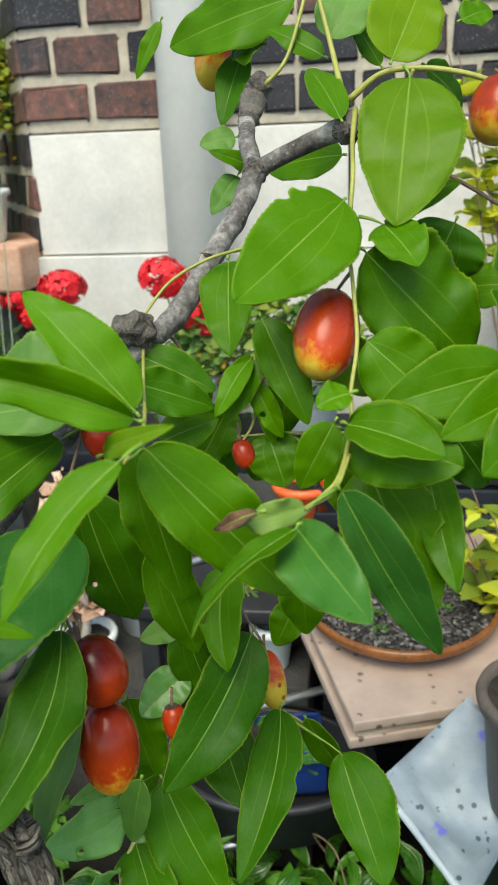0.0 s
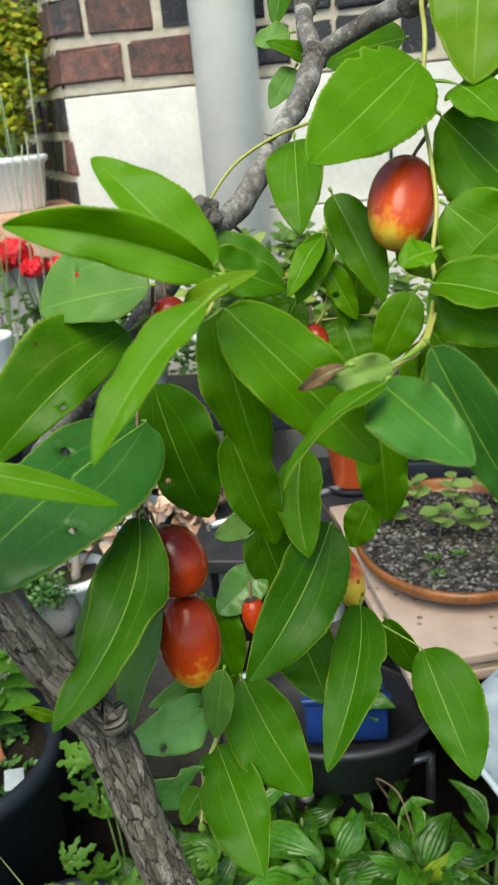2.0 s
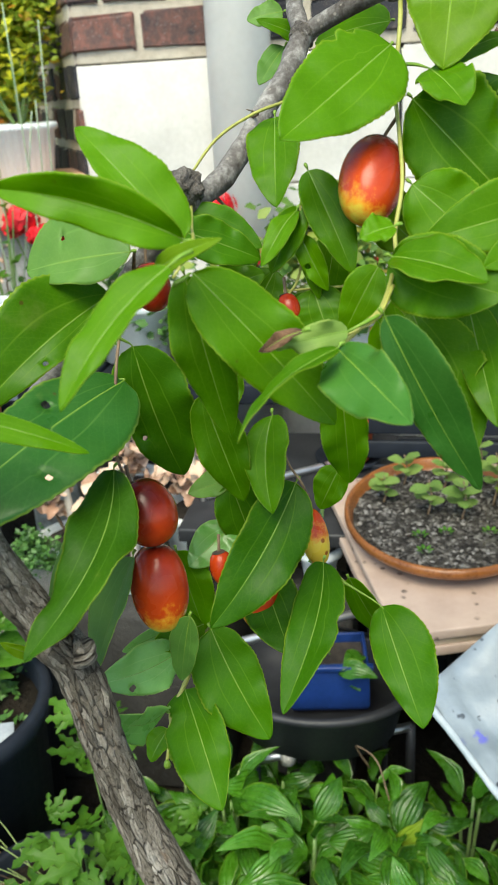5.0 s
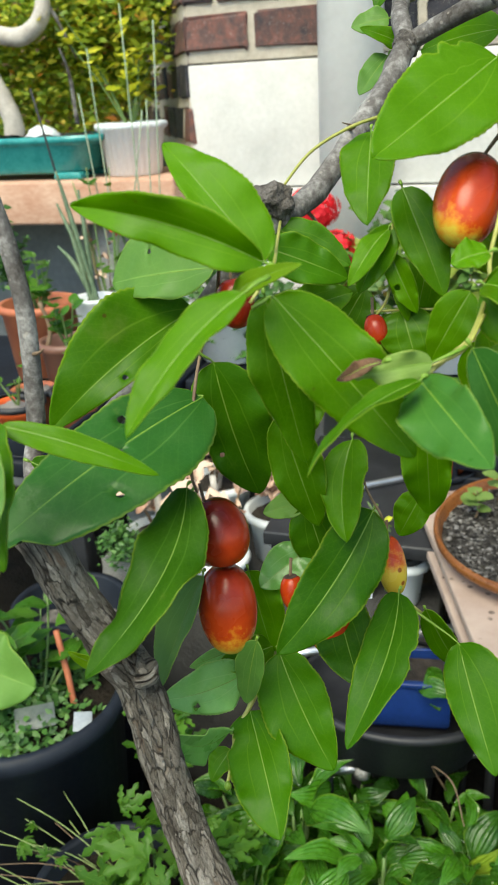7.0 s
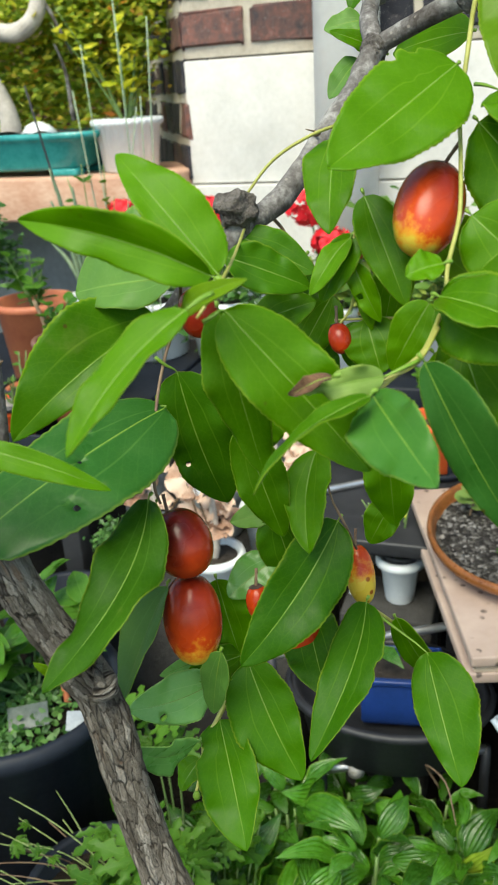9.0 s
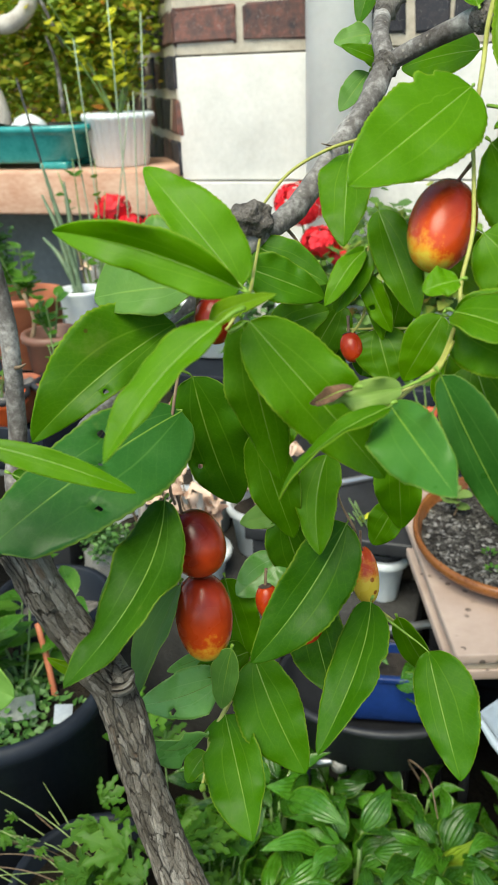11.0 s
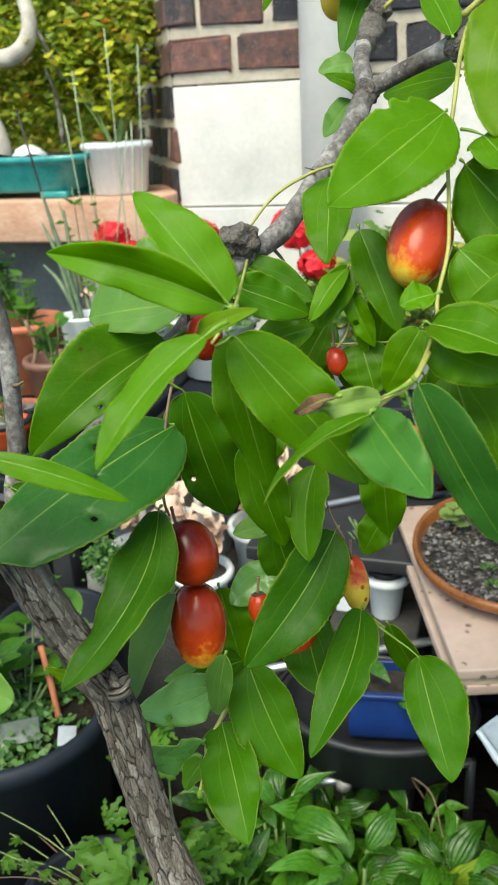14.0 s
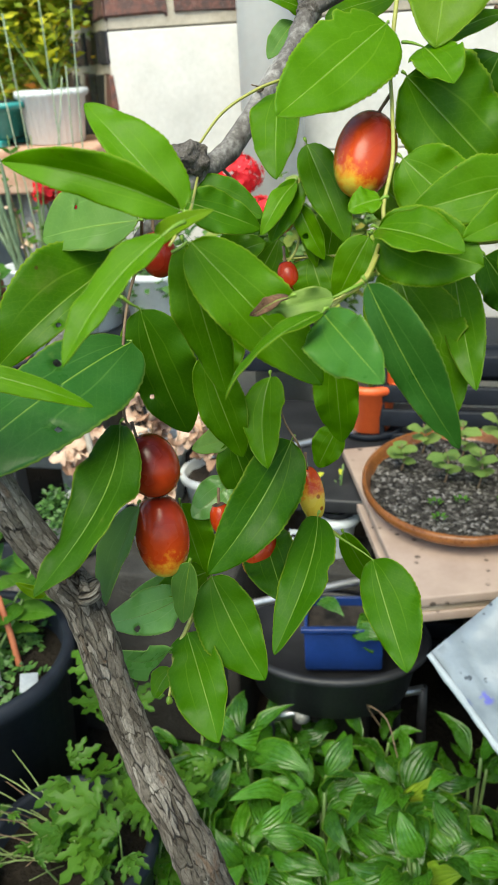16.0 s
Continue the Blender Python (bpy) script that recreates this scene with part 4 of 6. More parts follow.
jujube_leaf((0.6070, -1.4061, 0.8744), (0.6285, -1.4408, 0.8651), 0.0192, 8, 0.05, 0.15, sway=-0.0000, halves=(0.0115, 0.0077), stalk=(0.6055, -1.4031, 0.8724), mat=MAT_LEAF_SKYTINT, label="glossy leaf tinted blue-green to stand for sky sheen")
jujube_leaf((0.6199, -1.4012, 0.8827), (0.6494, -1.3862, 0.8227), 0.0167, 10, 0.05, 0.20, sway=0.0011, halves=(0.0067, 0.0100), bites=((0.9, 1, 0.3, 0.05),), stalk=(0.6183, -1.4022, 0.8854), mat=MAT_LEAF_SKYTINT, label="glossy leaf tinted blue-green to stand for sky sheen")
jujube_leaf((0.6218, -1.3781, 0.9039), (0.6121, -1.3827, 0.9018), 0.0101, 20, 0.05, 0.30, twist=0.4)
jujube_leaf((0.6165, -1.3596, 0.8885), (0.6050, -1.3606, 0.8659), 0.0143, 0, 0.05, 0.20, halves=(0.0074, 0.0070))
jujube_leaf((0.5914, -1.3274, 0.8720), (0.5865, -1.3332, 0.8575), 0.0157, 0, 0.04, 0.20)
jujube_leaf((0.5488, -1.3535, 0.9008), (0.5748, -1.3431, 0.8886), 0.0159, 0, 0.04, 0.20, mat=MAT_LEAF_OLD, label="dark green mature leaf")
jujube_leaf((0.5431, -1.3228, 0.9026), (0.5723, -1.3258, 0.8896), 0.0159, 0, 0.04, 0.20, mat=MAT_LEAF_OLD, label="dark green mature leaf")
jujube_leaf((0.5544, -1.3421, 0.8755), (0.5744, -1.3345, 0.8817), 0.0154, 0, 0.05, 0.20)
jujube_leaf((0.6047, -1.3663, 0.8475), (0.6065, -1.3588, 0.8098), 0.0169, 0, 0.05, 0.30)
jujube_leaf((0.6415, -1.2903, 0.9938), (0.6361, -1.3271, 0.9454), 0.0363, 5, 0.03, 0.12, sway=0.0001, halves=(0.0167, 0.0196), stalk=(0.6395, -1.2853, 0.9979), mat=MAT_LEAF_SUNLIT, label="yellow-green leaf with sunlight put into its colour")
jujube_leaf((0.6319, -1.3234, 0.9469), (0.6427, -1.3444, 0.9365), 0.0177, 0, 0.04, 0.15, halves=(0.0081, 0.0097), stalk=(0.6241, -1.3154, 0.9489))
jujube_leaf((0.6265, -1.3263, 0.9379), (0.6639, -1.3242, 0.8998), 0.0398, 0, 0.03, 0.10, sway=0.0010, halves=(0.0170, 0.0227), holes=((0.86, 0.2, 0.0008),))
jujube_leaf((0.6598, -1.2827, 0.9428), (0.6503, -1.2828, 0.9206), 0.0315, 0, 0.03, 0.10, mat=MAT_LEAF_OLD, label="dark green mature leaf")
jujube_leaf((0.6269, -1.3470, 0.9124), (0.6561, -1.3528, 0.8864), 0.0266, 10, 0.04, 0.15)
jujube_leaf((0.6699, -1.3611, 0.9065), (0.6307, -1.3734, 0.8986), 0.0215, -10, 0.06, 0.25)
jujube_leaf((0.6839, -1.3591, 0.9033), (0.6474, -1.3854, 0.8926), 0.0195, -5, 0.06, 0.20)
jujube_leaf((0.6848, -1.3683, 0.9016), (0.6577, -1.3978, 0.8864), 0.0232, -10, 0.05, 0.15, holes=((0.5, 0.4, 0.0011),))
jujube_leaf((0.6214, -1.3821, 0.8957), (0.6483, -1.3953, 0.8901), 0.0192, -25, 0.06, 0.30)
jujube_leaf((0.6203, -1.3779, 0.8929), (0.6545, -1.3860, 0.8843), 0.0260, 10, 0.04, 0.15)
jujube_leaf((0.6275, -1.3597, 0.8735), (0.6469, -1.3812, 0.8301), 0.0320, 8, 0.04, 0.15, bites=((0.55, -1, 0.25, 0.05),))
jujube_leaf((0.6460, -1.3533, 0.8744), (0.6541, -1.3876, 0.8443), 0.0156, 20, 0.04, 0.15)
jujube_leaf((0.6210, -1.3459, 0.8745), (0.6454, -1.3399, 0.8355), 0.0279, 0, 0.04, 0.15)
jujube_leaf((0.6574, -1.3204, 0.8726), (0.6735, -1.3112, 0.8477), 0.0219, 0, 0.03, 0.15, mat=MAT_LEAF_OLD, label="dark green mature leaf")
jujube_leaf((0.6871, -1.3013, 0.9413), (0.6714, -1.3434, 0.9025), 0.0327, -10, 0.05, 0.25, twist=0.3, bites=((0.3, -1, 0.4, 0.06), (0.55, 1, 0.35, 0.05), (0.75, -1, 0.45, 0.05)), holes=((0.35, 0.4, 0.0018), (0.55, -0.35, 0.0015)), mat=MAT_LEAF_OLD, label="dark green mature leaf")
jujube_leaf((0.6938, -1.2820, 0.9341), (0.6960, -1.3011, 0.9097), 0.0216, 0, 0.05, 0.25, bites=((0.4, -1, 0.5, 0.1),), mat=MAT_LEAF_OLD, label="dark green mature leaf")
jujube_leaf((0.7065, -1.3310, 0.9097), (0.6819, -1.3481, 0.9044), 0.0200, 0, 0.04, 0.20, mat=MAT_LEAF_PALE, label="pale dull green leaf underside")
jujube_leaf((0.7053, -1.3502, 0.8689), (0.6831, -1.3390, 0.8795), 0.0191, 0, 0.04, 0.20, mat=MAT_LEAF_OLD, label="dark green mature leaf")
jujube_leaf((0.6861, -1.2725, 0.9174), (0.6629, -1.2632, 0.9149), 0.0203, 0, 0.04, 0.20)
jujube_leaf((0.6357, -1.2697, 1.0013), (0.6481, -1.2413, 1.0307), 0.0297, 10, 0.03, 0.15, mat=MAT_LEAF_SUNLIT, label="yellow-green leaf with sunlight put into its colour")
jujube_leaf((0.6116, -1.2255, 1.0139), (0.6248, -1.2099, 1.0394), 0.0236, 0, 0.03, 0.15, mat=MAT_LEAF_PALE, label="pale dull green leaf underside")
jujube_leaf((0.6325, -1.2096, 1.0039), (0.6176, -1.2083, 1.0263), 0.0100, 0, 0.03, 0.15)
jujube_leaf((0.6167, -1.2744, 0.9813), (0.6027, -1.2391, 1.0021), 0.0136, 0, 0.05, 0.20)
jujube_leaf((0.5928, -1.1705, 1.0382), (0.5282, -1.1573, 1.0209), 0.0350, -10, 0.05, 0.20)
jujube_leaf((0.5824, -1.1520, 1.0497), (0.5382, -1.1428, 1.0521), 0.0307, 0, 0.05, 0.20)
jujube_leaf((0.6894, -1.2477, 0.9806), (0.6956, -1.2479, 0.9550), 0.0165, 0, 0.05, 0.20, bites=((0.35, 1, 0.55, 0.09), (0.6, -1, 0.5, 0.07)), holes=((0.5, 0.3, 0.0016),))
jujube_leaf((0.6847, -1.2577, 0.9772), (0.6684, -1.2628, 0.9739), 0.0142, 0, 0.05, 0.20, bites=((0.6, 1, 0.5, 0.1),), holes=((0.4, -0.3, 0.0015),))
jujube_leaf((0.6504, -1.2316, 1.0008), (0.6692, -1.2127, 0.9854), 0.0155, 0, 0.03, 0.20, mat=MAT_LEAF_OLD, label="dark green mature leaf")
jujube_leaf((0.6074, -1.2046, 1.0091), (0.5819, -1.1950, 1.0228), 0.0126, 0, 0.03, 0.20)
jujube_leaf((0.5188, -1.1335, 1.0359), (0.5038, -1.1358, 1.0086), 0.0092, 0, 0.03, 0.20)
jujube_leaf((0.5646, -1.1517, 1.0172), (0.5550, -1.1721, 0.9826), 0.0173, 10, 0.05, 0.25, mat=MAT_LEAF_OLD, label="dark green mature leaf")
jujube_leaf((0.5650, -1.1960, 0.9767), (0.5484, -1.1995, 0.9740), 0.0128, 0, 0.05, 0.20, mat=MAT_LEAF_PALE, label="pale dull green leaf underside")
jujube_leaf((0.5797, -1.2273, 0.9623), (0.5590, -1.2367, 0.9714), 0.0085, 0, 0.05, 0.20)
jujube_leaf((0.6162, -1.2307, 0.9674), (0.5819, -1.2076, 0.9616), 0.0215, 0, 0.05, 0.20)
jujube_leaf((0.5698, -1.2284, 0.9604), (0.5602, -1.2438, 0.9450), 0.0125, 0, 0.05, 0.20, mat=MAT_LEAF_PALE, label="pale dull green leaf underside")
jujube_leaf((0.5766, -1.1695, 1.0187), (0.5601, -1.1609, 1.0181), 0.0228, 0, 0.05, 0.20)
jujube_leaf((0.6664, -1.2121, 1.0195), (0.6798, -1.2026, 1.0244), 0.0136, 0, 0.05, 0.20)
jujube_leaf((0.6973, -1.2622, 0.9964), (0.7177, -1.2636, 0.9886), 0.0207, 0, 0.05, 0.20)
jujube_leaf((0.6344, -1.3132, 0.9474), (0.6627, -1.2729, 0.9577), 0.0094, 0, 0.05, 0.20)
jujube_leaf((0.5983, -1.4156, 0.8822), (0.5853, -1.4126, 0.8758), 0.0040, 10, 0.10, 0.50, twist=1.0, ripple=0.2, halves=(0.0020, 0.0020), mat=MAT_DEAD, label="brown shrivelled leaf tip")
jujube_leaf((0.6842, -1.3591, 0.9047), (0.6876, -1.3594, 0.9111), 0.0054, 20, 0.10, 0.50)
jujube_leaf((0.6883, -1.2532, 0.9122), (0.7028, -1.2530, 0.9238), 0.0186, 0, 0.05, 0.20)
jujube_leaf((0.5221, -1.3718, 0.8153), (0.5019, -1.4009, 0.7750), 0.0104, 10, 0.05, 0.20, sway=0.0019, mat=MAT_LEAF_PALE, label="pale dull green leaf underside")
jujube_leaf((0.4743, -1.4559, 0.7983), (0.5046, -1.4568, 0.7919), 0.0243, 0, 0.04, 0.20, mat=MAT_LEAF_PALE, label="pale dull green leaf underside")
jujube_leaf((0.5896, -1.3296, 0.8928), (0.5943, -1.3357, 0.8722), 0.0075, 20, 0.05, 0.30, twist=0.3)
jujube_leaf((0.6097, -1.3047, 0.9028), (0.6326, -1.2944, 0.8798), 0.0217, 0, 0.04, 0.15, mat=MAT_LEAF_SUNLIT, label="yellow-green leaf with sunlight put into its colour")
jujube_leaf((0.5977, -1.2961, 0.8903), (0.5923, -1.2984, 0.8608), 0.0163, 0, 0.04, 0.20)
jujube_leaf((0.5630, -1.3027, 0.8907), (0.5546, -1.3071, 0.8709), 0.0166, 0, 0.04, 0.20, mat=MAT_LEAF_OLD, label="dark green mature leaf")
jujube_leaf((0.5608, -1.3420, 0.8501), (0.5515, -1.3425, 0.8261), 0.0181, 0, 0.04, 0.20)
jujube_leaf((0.6147, -1.3237, 0.8608), (0.6325, -1.3137, 0.8356), 0.0244, 0, 0.04, 0.20)
jujube_leaf((0.5992, -1.3160, 0.7960), (0.5907, -1.3190, 0.7776), 0.0145, 0, 0.04, 0.20)
jujube_leaf((0.5734, -1.3032, 0.8765), (0.5603, -1.3074, 0.8522), 0.0190, 0, 0.04, 0.20)
jujube_leaf((0.5596, -1.2926, 0.8574), (0.5714, -1.2972, 0.8345), 0.0183, 0, 0.04, 0.20, mat=MAT_LEAF_OLD, label="dark green mature leaf")
jujube_leaf((0.5937, -1.3094, 0.8641), (0.5819, -1.3037, 0.8474), 0.0161, 0, 0.04, 0.20, mat=MAT_LEAF_OLD, label="dark green mature leaf")
jujube_leaf((0.4968, -1.4442, 0.8693), (0.5088, -1.4681, 0.8385), 0.0168, 0, 0.04, 0.30, sway=0.0017, halves=(0.0086, 0.0083))
jujube_leaf((0.5034, -1.4581, 0.8695), (0.5110, -1.4751, 0.8463), 0.0126, 0, 0.04, 0.20, halves=(0.0063, 0.0063), mat=MAT_LEAF_PALE, label="pale dull green leaf underside")
jujube_leaf((0.4924, -1.4016, 0.7558), (0.4834, -1.4070, 0.7644), 0.0048, 0, 0.04, 0.15, halves=(0.0020, 0.0027), mat=MAT_LEAF_SUNLIT, label="yellow-green leaf with sunlight put into its colour")
jujube_leaf((0.4800, -1.4054, 0.8393), (0.5044, -1.4027, 0.8292), 0.0072, 0, 0.04, 0.15, halves=(0.0020, 0.0052), mat=MAT_LEAF_OLD, label="dark green mature leaf")
jujube_leaf((0.5274, -1.3472, 0.7307), (0.5119, -1.3654, 0.7316), 0.0087, 0, 0.04, 0.15, halves=(0.0037, 0.0050), mat=MAT_LEAF_SHEEN_TINT, label="pale blue-green leaf with sheen painted into its colour")


# ---- ground and walls ----
bm = bmesh.new()
bmesh.ops.create_grid(bm, x_segments=60, y_segments=60, size=1.0)
for v in bm.verts:
    q = Vector((v.co.x, v.co.y))
    k = max(abs(q.x), abs(q.y))
    s = 3.0 * k if k < 0.8 else 2.4 + (k - 0.8) * 2000
    q = q / max(k, 1e-6) * s
    v.co = (q.x, q.y - 0.5, 0.012 * noise.noise((q.x * 6, q.y * 6, 0)))
tagged(part("ground", bm, MAT_EARTH_SHADED), "bare garden earth under the pots, darkened in colour for shade", "ground", kind="structure")

COURSE, BLOCK_TOP, BLOCK_LOW = 0.079, 1.0, 0.775


def wall_piece(name, lo, hi, mat, label, category="wall"):
    return tagged(part(name, box(lo, hi, 0.002), mat, smooth=False), label, category, kind="structure")


wall_front = wall_piece("wall_front", (0.004, 0.003, 1.003), (3.2, 0.30, 3.0), MAT_MORTAR, "brick wall of dark old bricks with sandy mortar")
SIDE = Matrix(((0.5, 0.866, 0, 0), (-0.866, 0.5, 0, 0), (0, 0, 1, 0), (0, 0, 0, 1)))
wall_side = tagged(part("wall_side", box((-1.6, 0.001, 0.0), (-0.004, 0.30, 3.0)), MAT_MORTAR, smooth=False), "splayed brick wall of dark old bricks", "wall", kind="structure")
wall_side.matrix_basis = SIDE
bm = box((0, 0, 0), (0.088, 0.015, 2.15), 0.003)
FENCE_BOARD = bpy.data.meshes.new("board")
bm.to_mesh(FENCE_BOARD)
bm.free()
MAT_FENCE = plain("brown_fence", (0.10, 0.05, 0.03), (0.22, 0.12, 0.08), 20, 0.8, stretch=(4, 4, 0.4), vary=0.4)
FENCE_BOARD.materials.append(MAT_FENCE)
fence = tagged(part("wall_back", box((-3.2, 1.20, 0.0), (-0.72, 1.30, 2.2), 0.004), MAT_FENCE, smooth=False), "brown weathered timber fence", "fence", kind="structure")
for k in range(26):
    share("board", FENCE_BOARD, Matrix.Translation((-3.2 + 0.095 * k, 1.185, 0.02)), fence)
block = thing("stone_block", "white-painted square stone block at the wall's corner", "block", kind="structure")
part("block_face", box((0.001, 0.001, BLOCK_LOW + 0.003), (0.60, 0.30, BLOCK_TOP), 0.003), MAT_PAINT, block)
wall_piece("plinth", (-0.006, -0.012, 0.0), (3.2, 0.30, BLOCK_LOW), MAT_PAINT, "white-painted rendered plinth", "plinth")
wall_piece("render_band", (0.606, 0.003, BLOCK_LOW + 0.003), (3.2, 0.30, BLOCK_TOP), MAT_PAINT, "white-painted masonry band", "wall")


def brick_mesh(length, seed):
    rng = random.Random(seed)
    bm = box((0, 0, 0), (length, 0.05, 0.0635), 0.006, 2)
    for v in bm.verts:
        v.co += Vector([rng.uniform(-0.0036, 0.0036) for _ in range(3)])
    me = bpy.data.meshes.new("brick")
    bm.to_mesh(me)
    bm.free()
    me.materials.append(MAT_BRICK)
    return me


SIZES = (0.060, 0.078, 0.100, 0.122)
BRICKS = [(q, brick_mesh(q, 4 * k + s)) for k, q in enumerate(SIZES) for s in range(3)]


def lay_bricks(parent, length, rows, z0, m, start=0, away=1):
    """Courses of header bricks of uneven length with wide joints."""
    rng = random.Random(5 + start)
    for r in range(rows):
        x = 0.0 if r % 2 == 0 else -0.002
        while x < length:
            size, me = rng.choice(BRICKS)
            share("brick", me, m @ Matrix.Translation((x if away > 0 else -x - size, rng.uniform(-0.003, 0.0), z0 + r * COURSE + rng.uniform(-0.002, 0.002))), parent)
            x += size + rng.choice((0.006, 0.010, 0.015))


lay_bricks(wall_front, 1.5, 5, BLOCK_TOP + 0.022, Matrix.Identity(4))
lay_bricks(wall_side, 0.9, 10, BLOCK_TOP + 0.022 - 5 * COURSE, Matrix.Identity(4), 1, -1)


def brickwork(parent, spans, z0, m, away=1):
    """The courses farther off, joined into one mesh. spans: (first row, last row, from, to)."""
    rng = random.Random(77 + away)
    verts, faces = [], []
    for r0, r1, a, b in spans:
        for r in range(r0, r1):
            x = a + rng.uniform(0.0, 0.05)
            while x < b - 0.14:
                size = rng.choice(SIZES)
                lo, hi = (x, x + size) if away > 0 else (-x - size, -x)
                y, z = rng.uniform(-0.003, 0.0), z0 + r * COURSE
                n = len(verts)
                verts += [m @ Vector(p) for p in ((lo, y, z), (hi, y, z), (hi, y, z + 0.064), (lo, y, z + 0.064), (lo, 0.03, z), (hi, 0.03, z), (hi, 0.03, z + 0.064), (lo, 0.03, z + 0.064))]
                faces += [(n, n + 1, n + 2, n + 3), (n, n + 4, n + 5, n + 1), (n + 3, n + 2, n + 6, n + 7), (n, n + 3, n + 7, n + 4), (n + 1, n + 5, n + 6, n + 2)]
                x += size + rng.uniform(0.009, 0.017)
    me = bpy.data.meshes.new("brickwork")
    me.from_pydata([tuple(v) for v in verts], [], faces)
    me.materials.append(MAT_BRICK)
    ob = new("brickwork", me)
    ob.parent = parent
    return tagged(ob, "dark old bricks of the farther courses", kind="stuff")


brickwork(wall_front, ((0, 5, 1.66, 3.2), (5, 26, 0.0, 3.2)), BLOCK_TOP + 0.022, Matrix.Identity(4))
brickwork(wall_side, ((0, 10, 1.06, 1.6), (10, 31, 0.0, 1.6)), BLOCK_TOP + 0.022 - 5 * COURSE, Matrix.Identity(4), -1)


# ---- pipes ----
def downpipe(at, r, label):
    ob = thing("drainpipe", label, "pipe", at, "drainpipes on the wall")
    part("pipe_shaft", lathe([(r - 0.004, 0), (r, 0), (r, 3.0), (r - 0.004, 3.0)], 40), MAT_PIPE, ob)
    part("pipe_collar", lathe([(r + 0.0005, 0), (r + 0.006, 0.004), (r + 0.006, 0.05), (r + 0.0005, 0.054)], 40), MAT_PIPE, ob).location.z = 1.75
    return ob


downpipe((0.3265, -0.066, 0), 0.056, "thick grey plastic drainpipe standing close to the wall")
downpipe((0.925, -0.066, 0), 0.053, "grey plastic drainpipe farther along the wall")


# ---- plant helpers ----

def jade_blades(s):
    return blade(0.024, 0.015, 7, 2, 0.9, 0.7, bend=0.03, cup=0.2, seed=s), MAT_JADE


def small_blades(s):
    return blade(0.030, 0.017, 8, 2, 0.8, 0.85, bend=0.06, cup=0.25, ripple=0.05, seed=s), MAT_FERN


def yellow_blades(s):
    return blade(0.034, 0.018, 8, 2, 0.8, 0.85, bend=0.06, cup=0.25, ripple=0.06, seed=s), (MAT_YELLOWLEAF if s % 3 else MAT_BONSAI)


def hosta_blades(s):
    k = 1 + 0.15 * math.sin(s * 2.1)
    return blade(0.088 * k, 0.041 * (1.05 + 0.15 * math.cos(s)), 16, 10, 0.76, 0.95, bend=0.16, cup=0.35, ripple=0.07, ribs=0.0022, seed=s), (MAT_HOSTA_YELLOW if s == 6 else MAT_HOSTA)


def dry_blades(s):
    return blade(0.045, 0.03, 9, 3, 0.8, 0.8, bend=0.12, cup=0.5, ripple=0.25, twist=0.8, seed=s), MAT_DRY


def cut_blades(s):
    """A deeply cut leaf: five narrow lobes from one point, toothed."""
    bm = bmesh.new()
    uv = bm.loops.layers.uv.new("UVMap")
    for k, (ang, ln) in enumerate(((0, 1.25), (32, 1.0), (-32, 1.0), (70, 0.7), (-70, 0.7))):
        c, n = Vector((math.sin(radians(ang)), math.cos(radians(ang)), 0)), Vector((math.cos(radians(ang)), -math.sin(radians(ang)), 0))
        size = 0.034 * ln
        w = [0.08, 0.12, 0.34, 0.16, 0.44, 0.15, 0.26, 0.01]
        left, right, mid = [], [], []
        for i, q in enumerate(w):
            u = i / 7
            p = c * size * u + Vector((0, 0, 0.006 * math.sin(u * 2.6 + s) + 0.0004 * k))
            mid.append(bm.verts.new(p))
            left.append(bm.verts.new(p - n * q * size * 0.46 + Vector((0, 0, 0.002))))
            right.append(bm.verts.new(p + n * q * size * 0.46 + Vector((0, 0, 0.002))))
        for i in range(7):
            for a, b, v0, v1 in ((left, mid, 0.0, 0.5), (mid, right, 0.5, 1.0)):
                f = bm.faces.new((a[i], b[i], b[i + 1], a[i + 1]))
                for lp, q in zip(f.loops, ((i / 7, v0), (i / 7, v1), ((i + 1) / 7, v1), ((i + 1) / 7, v0))):
                    lp[uv].uv = q
    return bm, MAT_FERN


def shrub(parent, centre, radius, stems, leaves, kind, make, size=1.0, root=None, label="", low=0.3, stem_mat=None):
    """Thin stems that rise from root with leaves round them."""
    rng = random.Random(int(abs(centre[0] * 977 + centre[1] * 531 + centre[2] * 77) * 10))
    meshes = bank(kind, make)
    c = Vector(centre)
    inv = parent.matrix_basis.inverted()
    base = inv @ Vector(root or (c.x, c.y, c.z - radius[2]))
    for i in range(stems):
        tip = inv @ (c + Vector((rng.uniform(-1, 1) * radius[0], rng.uniform(-1, 1) * radius[1], rng.uniform(-0.1, 1) * radius[2])))
        midp = base.lerp(tip, 0.5) + Vector((rng.uniform(-1, 1), rng.uniform(-1, 1), 0)) * 0.12 * radius[2]
        knots = [(*base, 0.0022), (*midp, 0.0016), (*tip, 0.0008)]
        part("stem", tube(knots, 5, 5), stem_mat or MAT_STEM, parent)
        line = curve_points(knots, 6)
        for j in range(max(leaves // stems, 1)):
            q = line[min(int((low + (1 - low) * rng.random()) * (len(line) - 1)), len(line) - 1)]
            a = rng.uniform(0, 6.283)
            d = Vector((math.cos(a), math.sin(a), rng.uniform(-0.1, 0.7)))
            share("leaf", rng.choice(meshes), aim(q[:3], d, (rng.uniform(-0.4, 0.4), rng.uniform(-0.6, 0.1), 1), size * rng.uniform(0.65, 1.15)), parent, label)


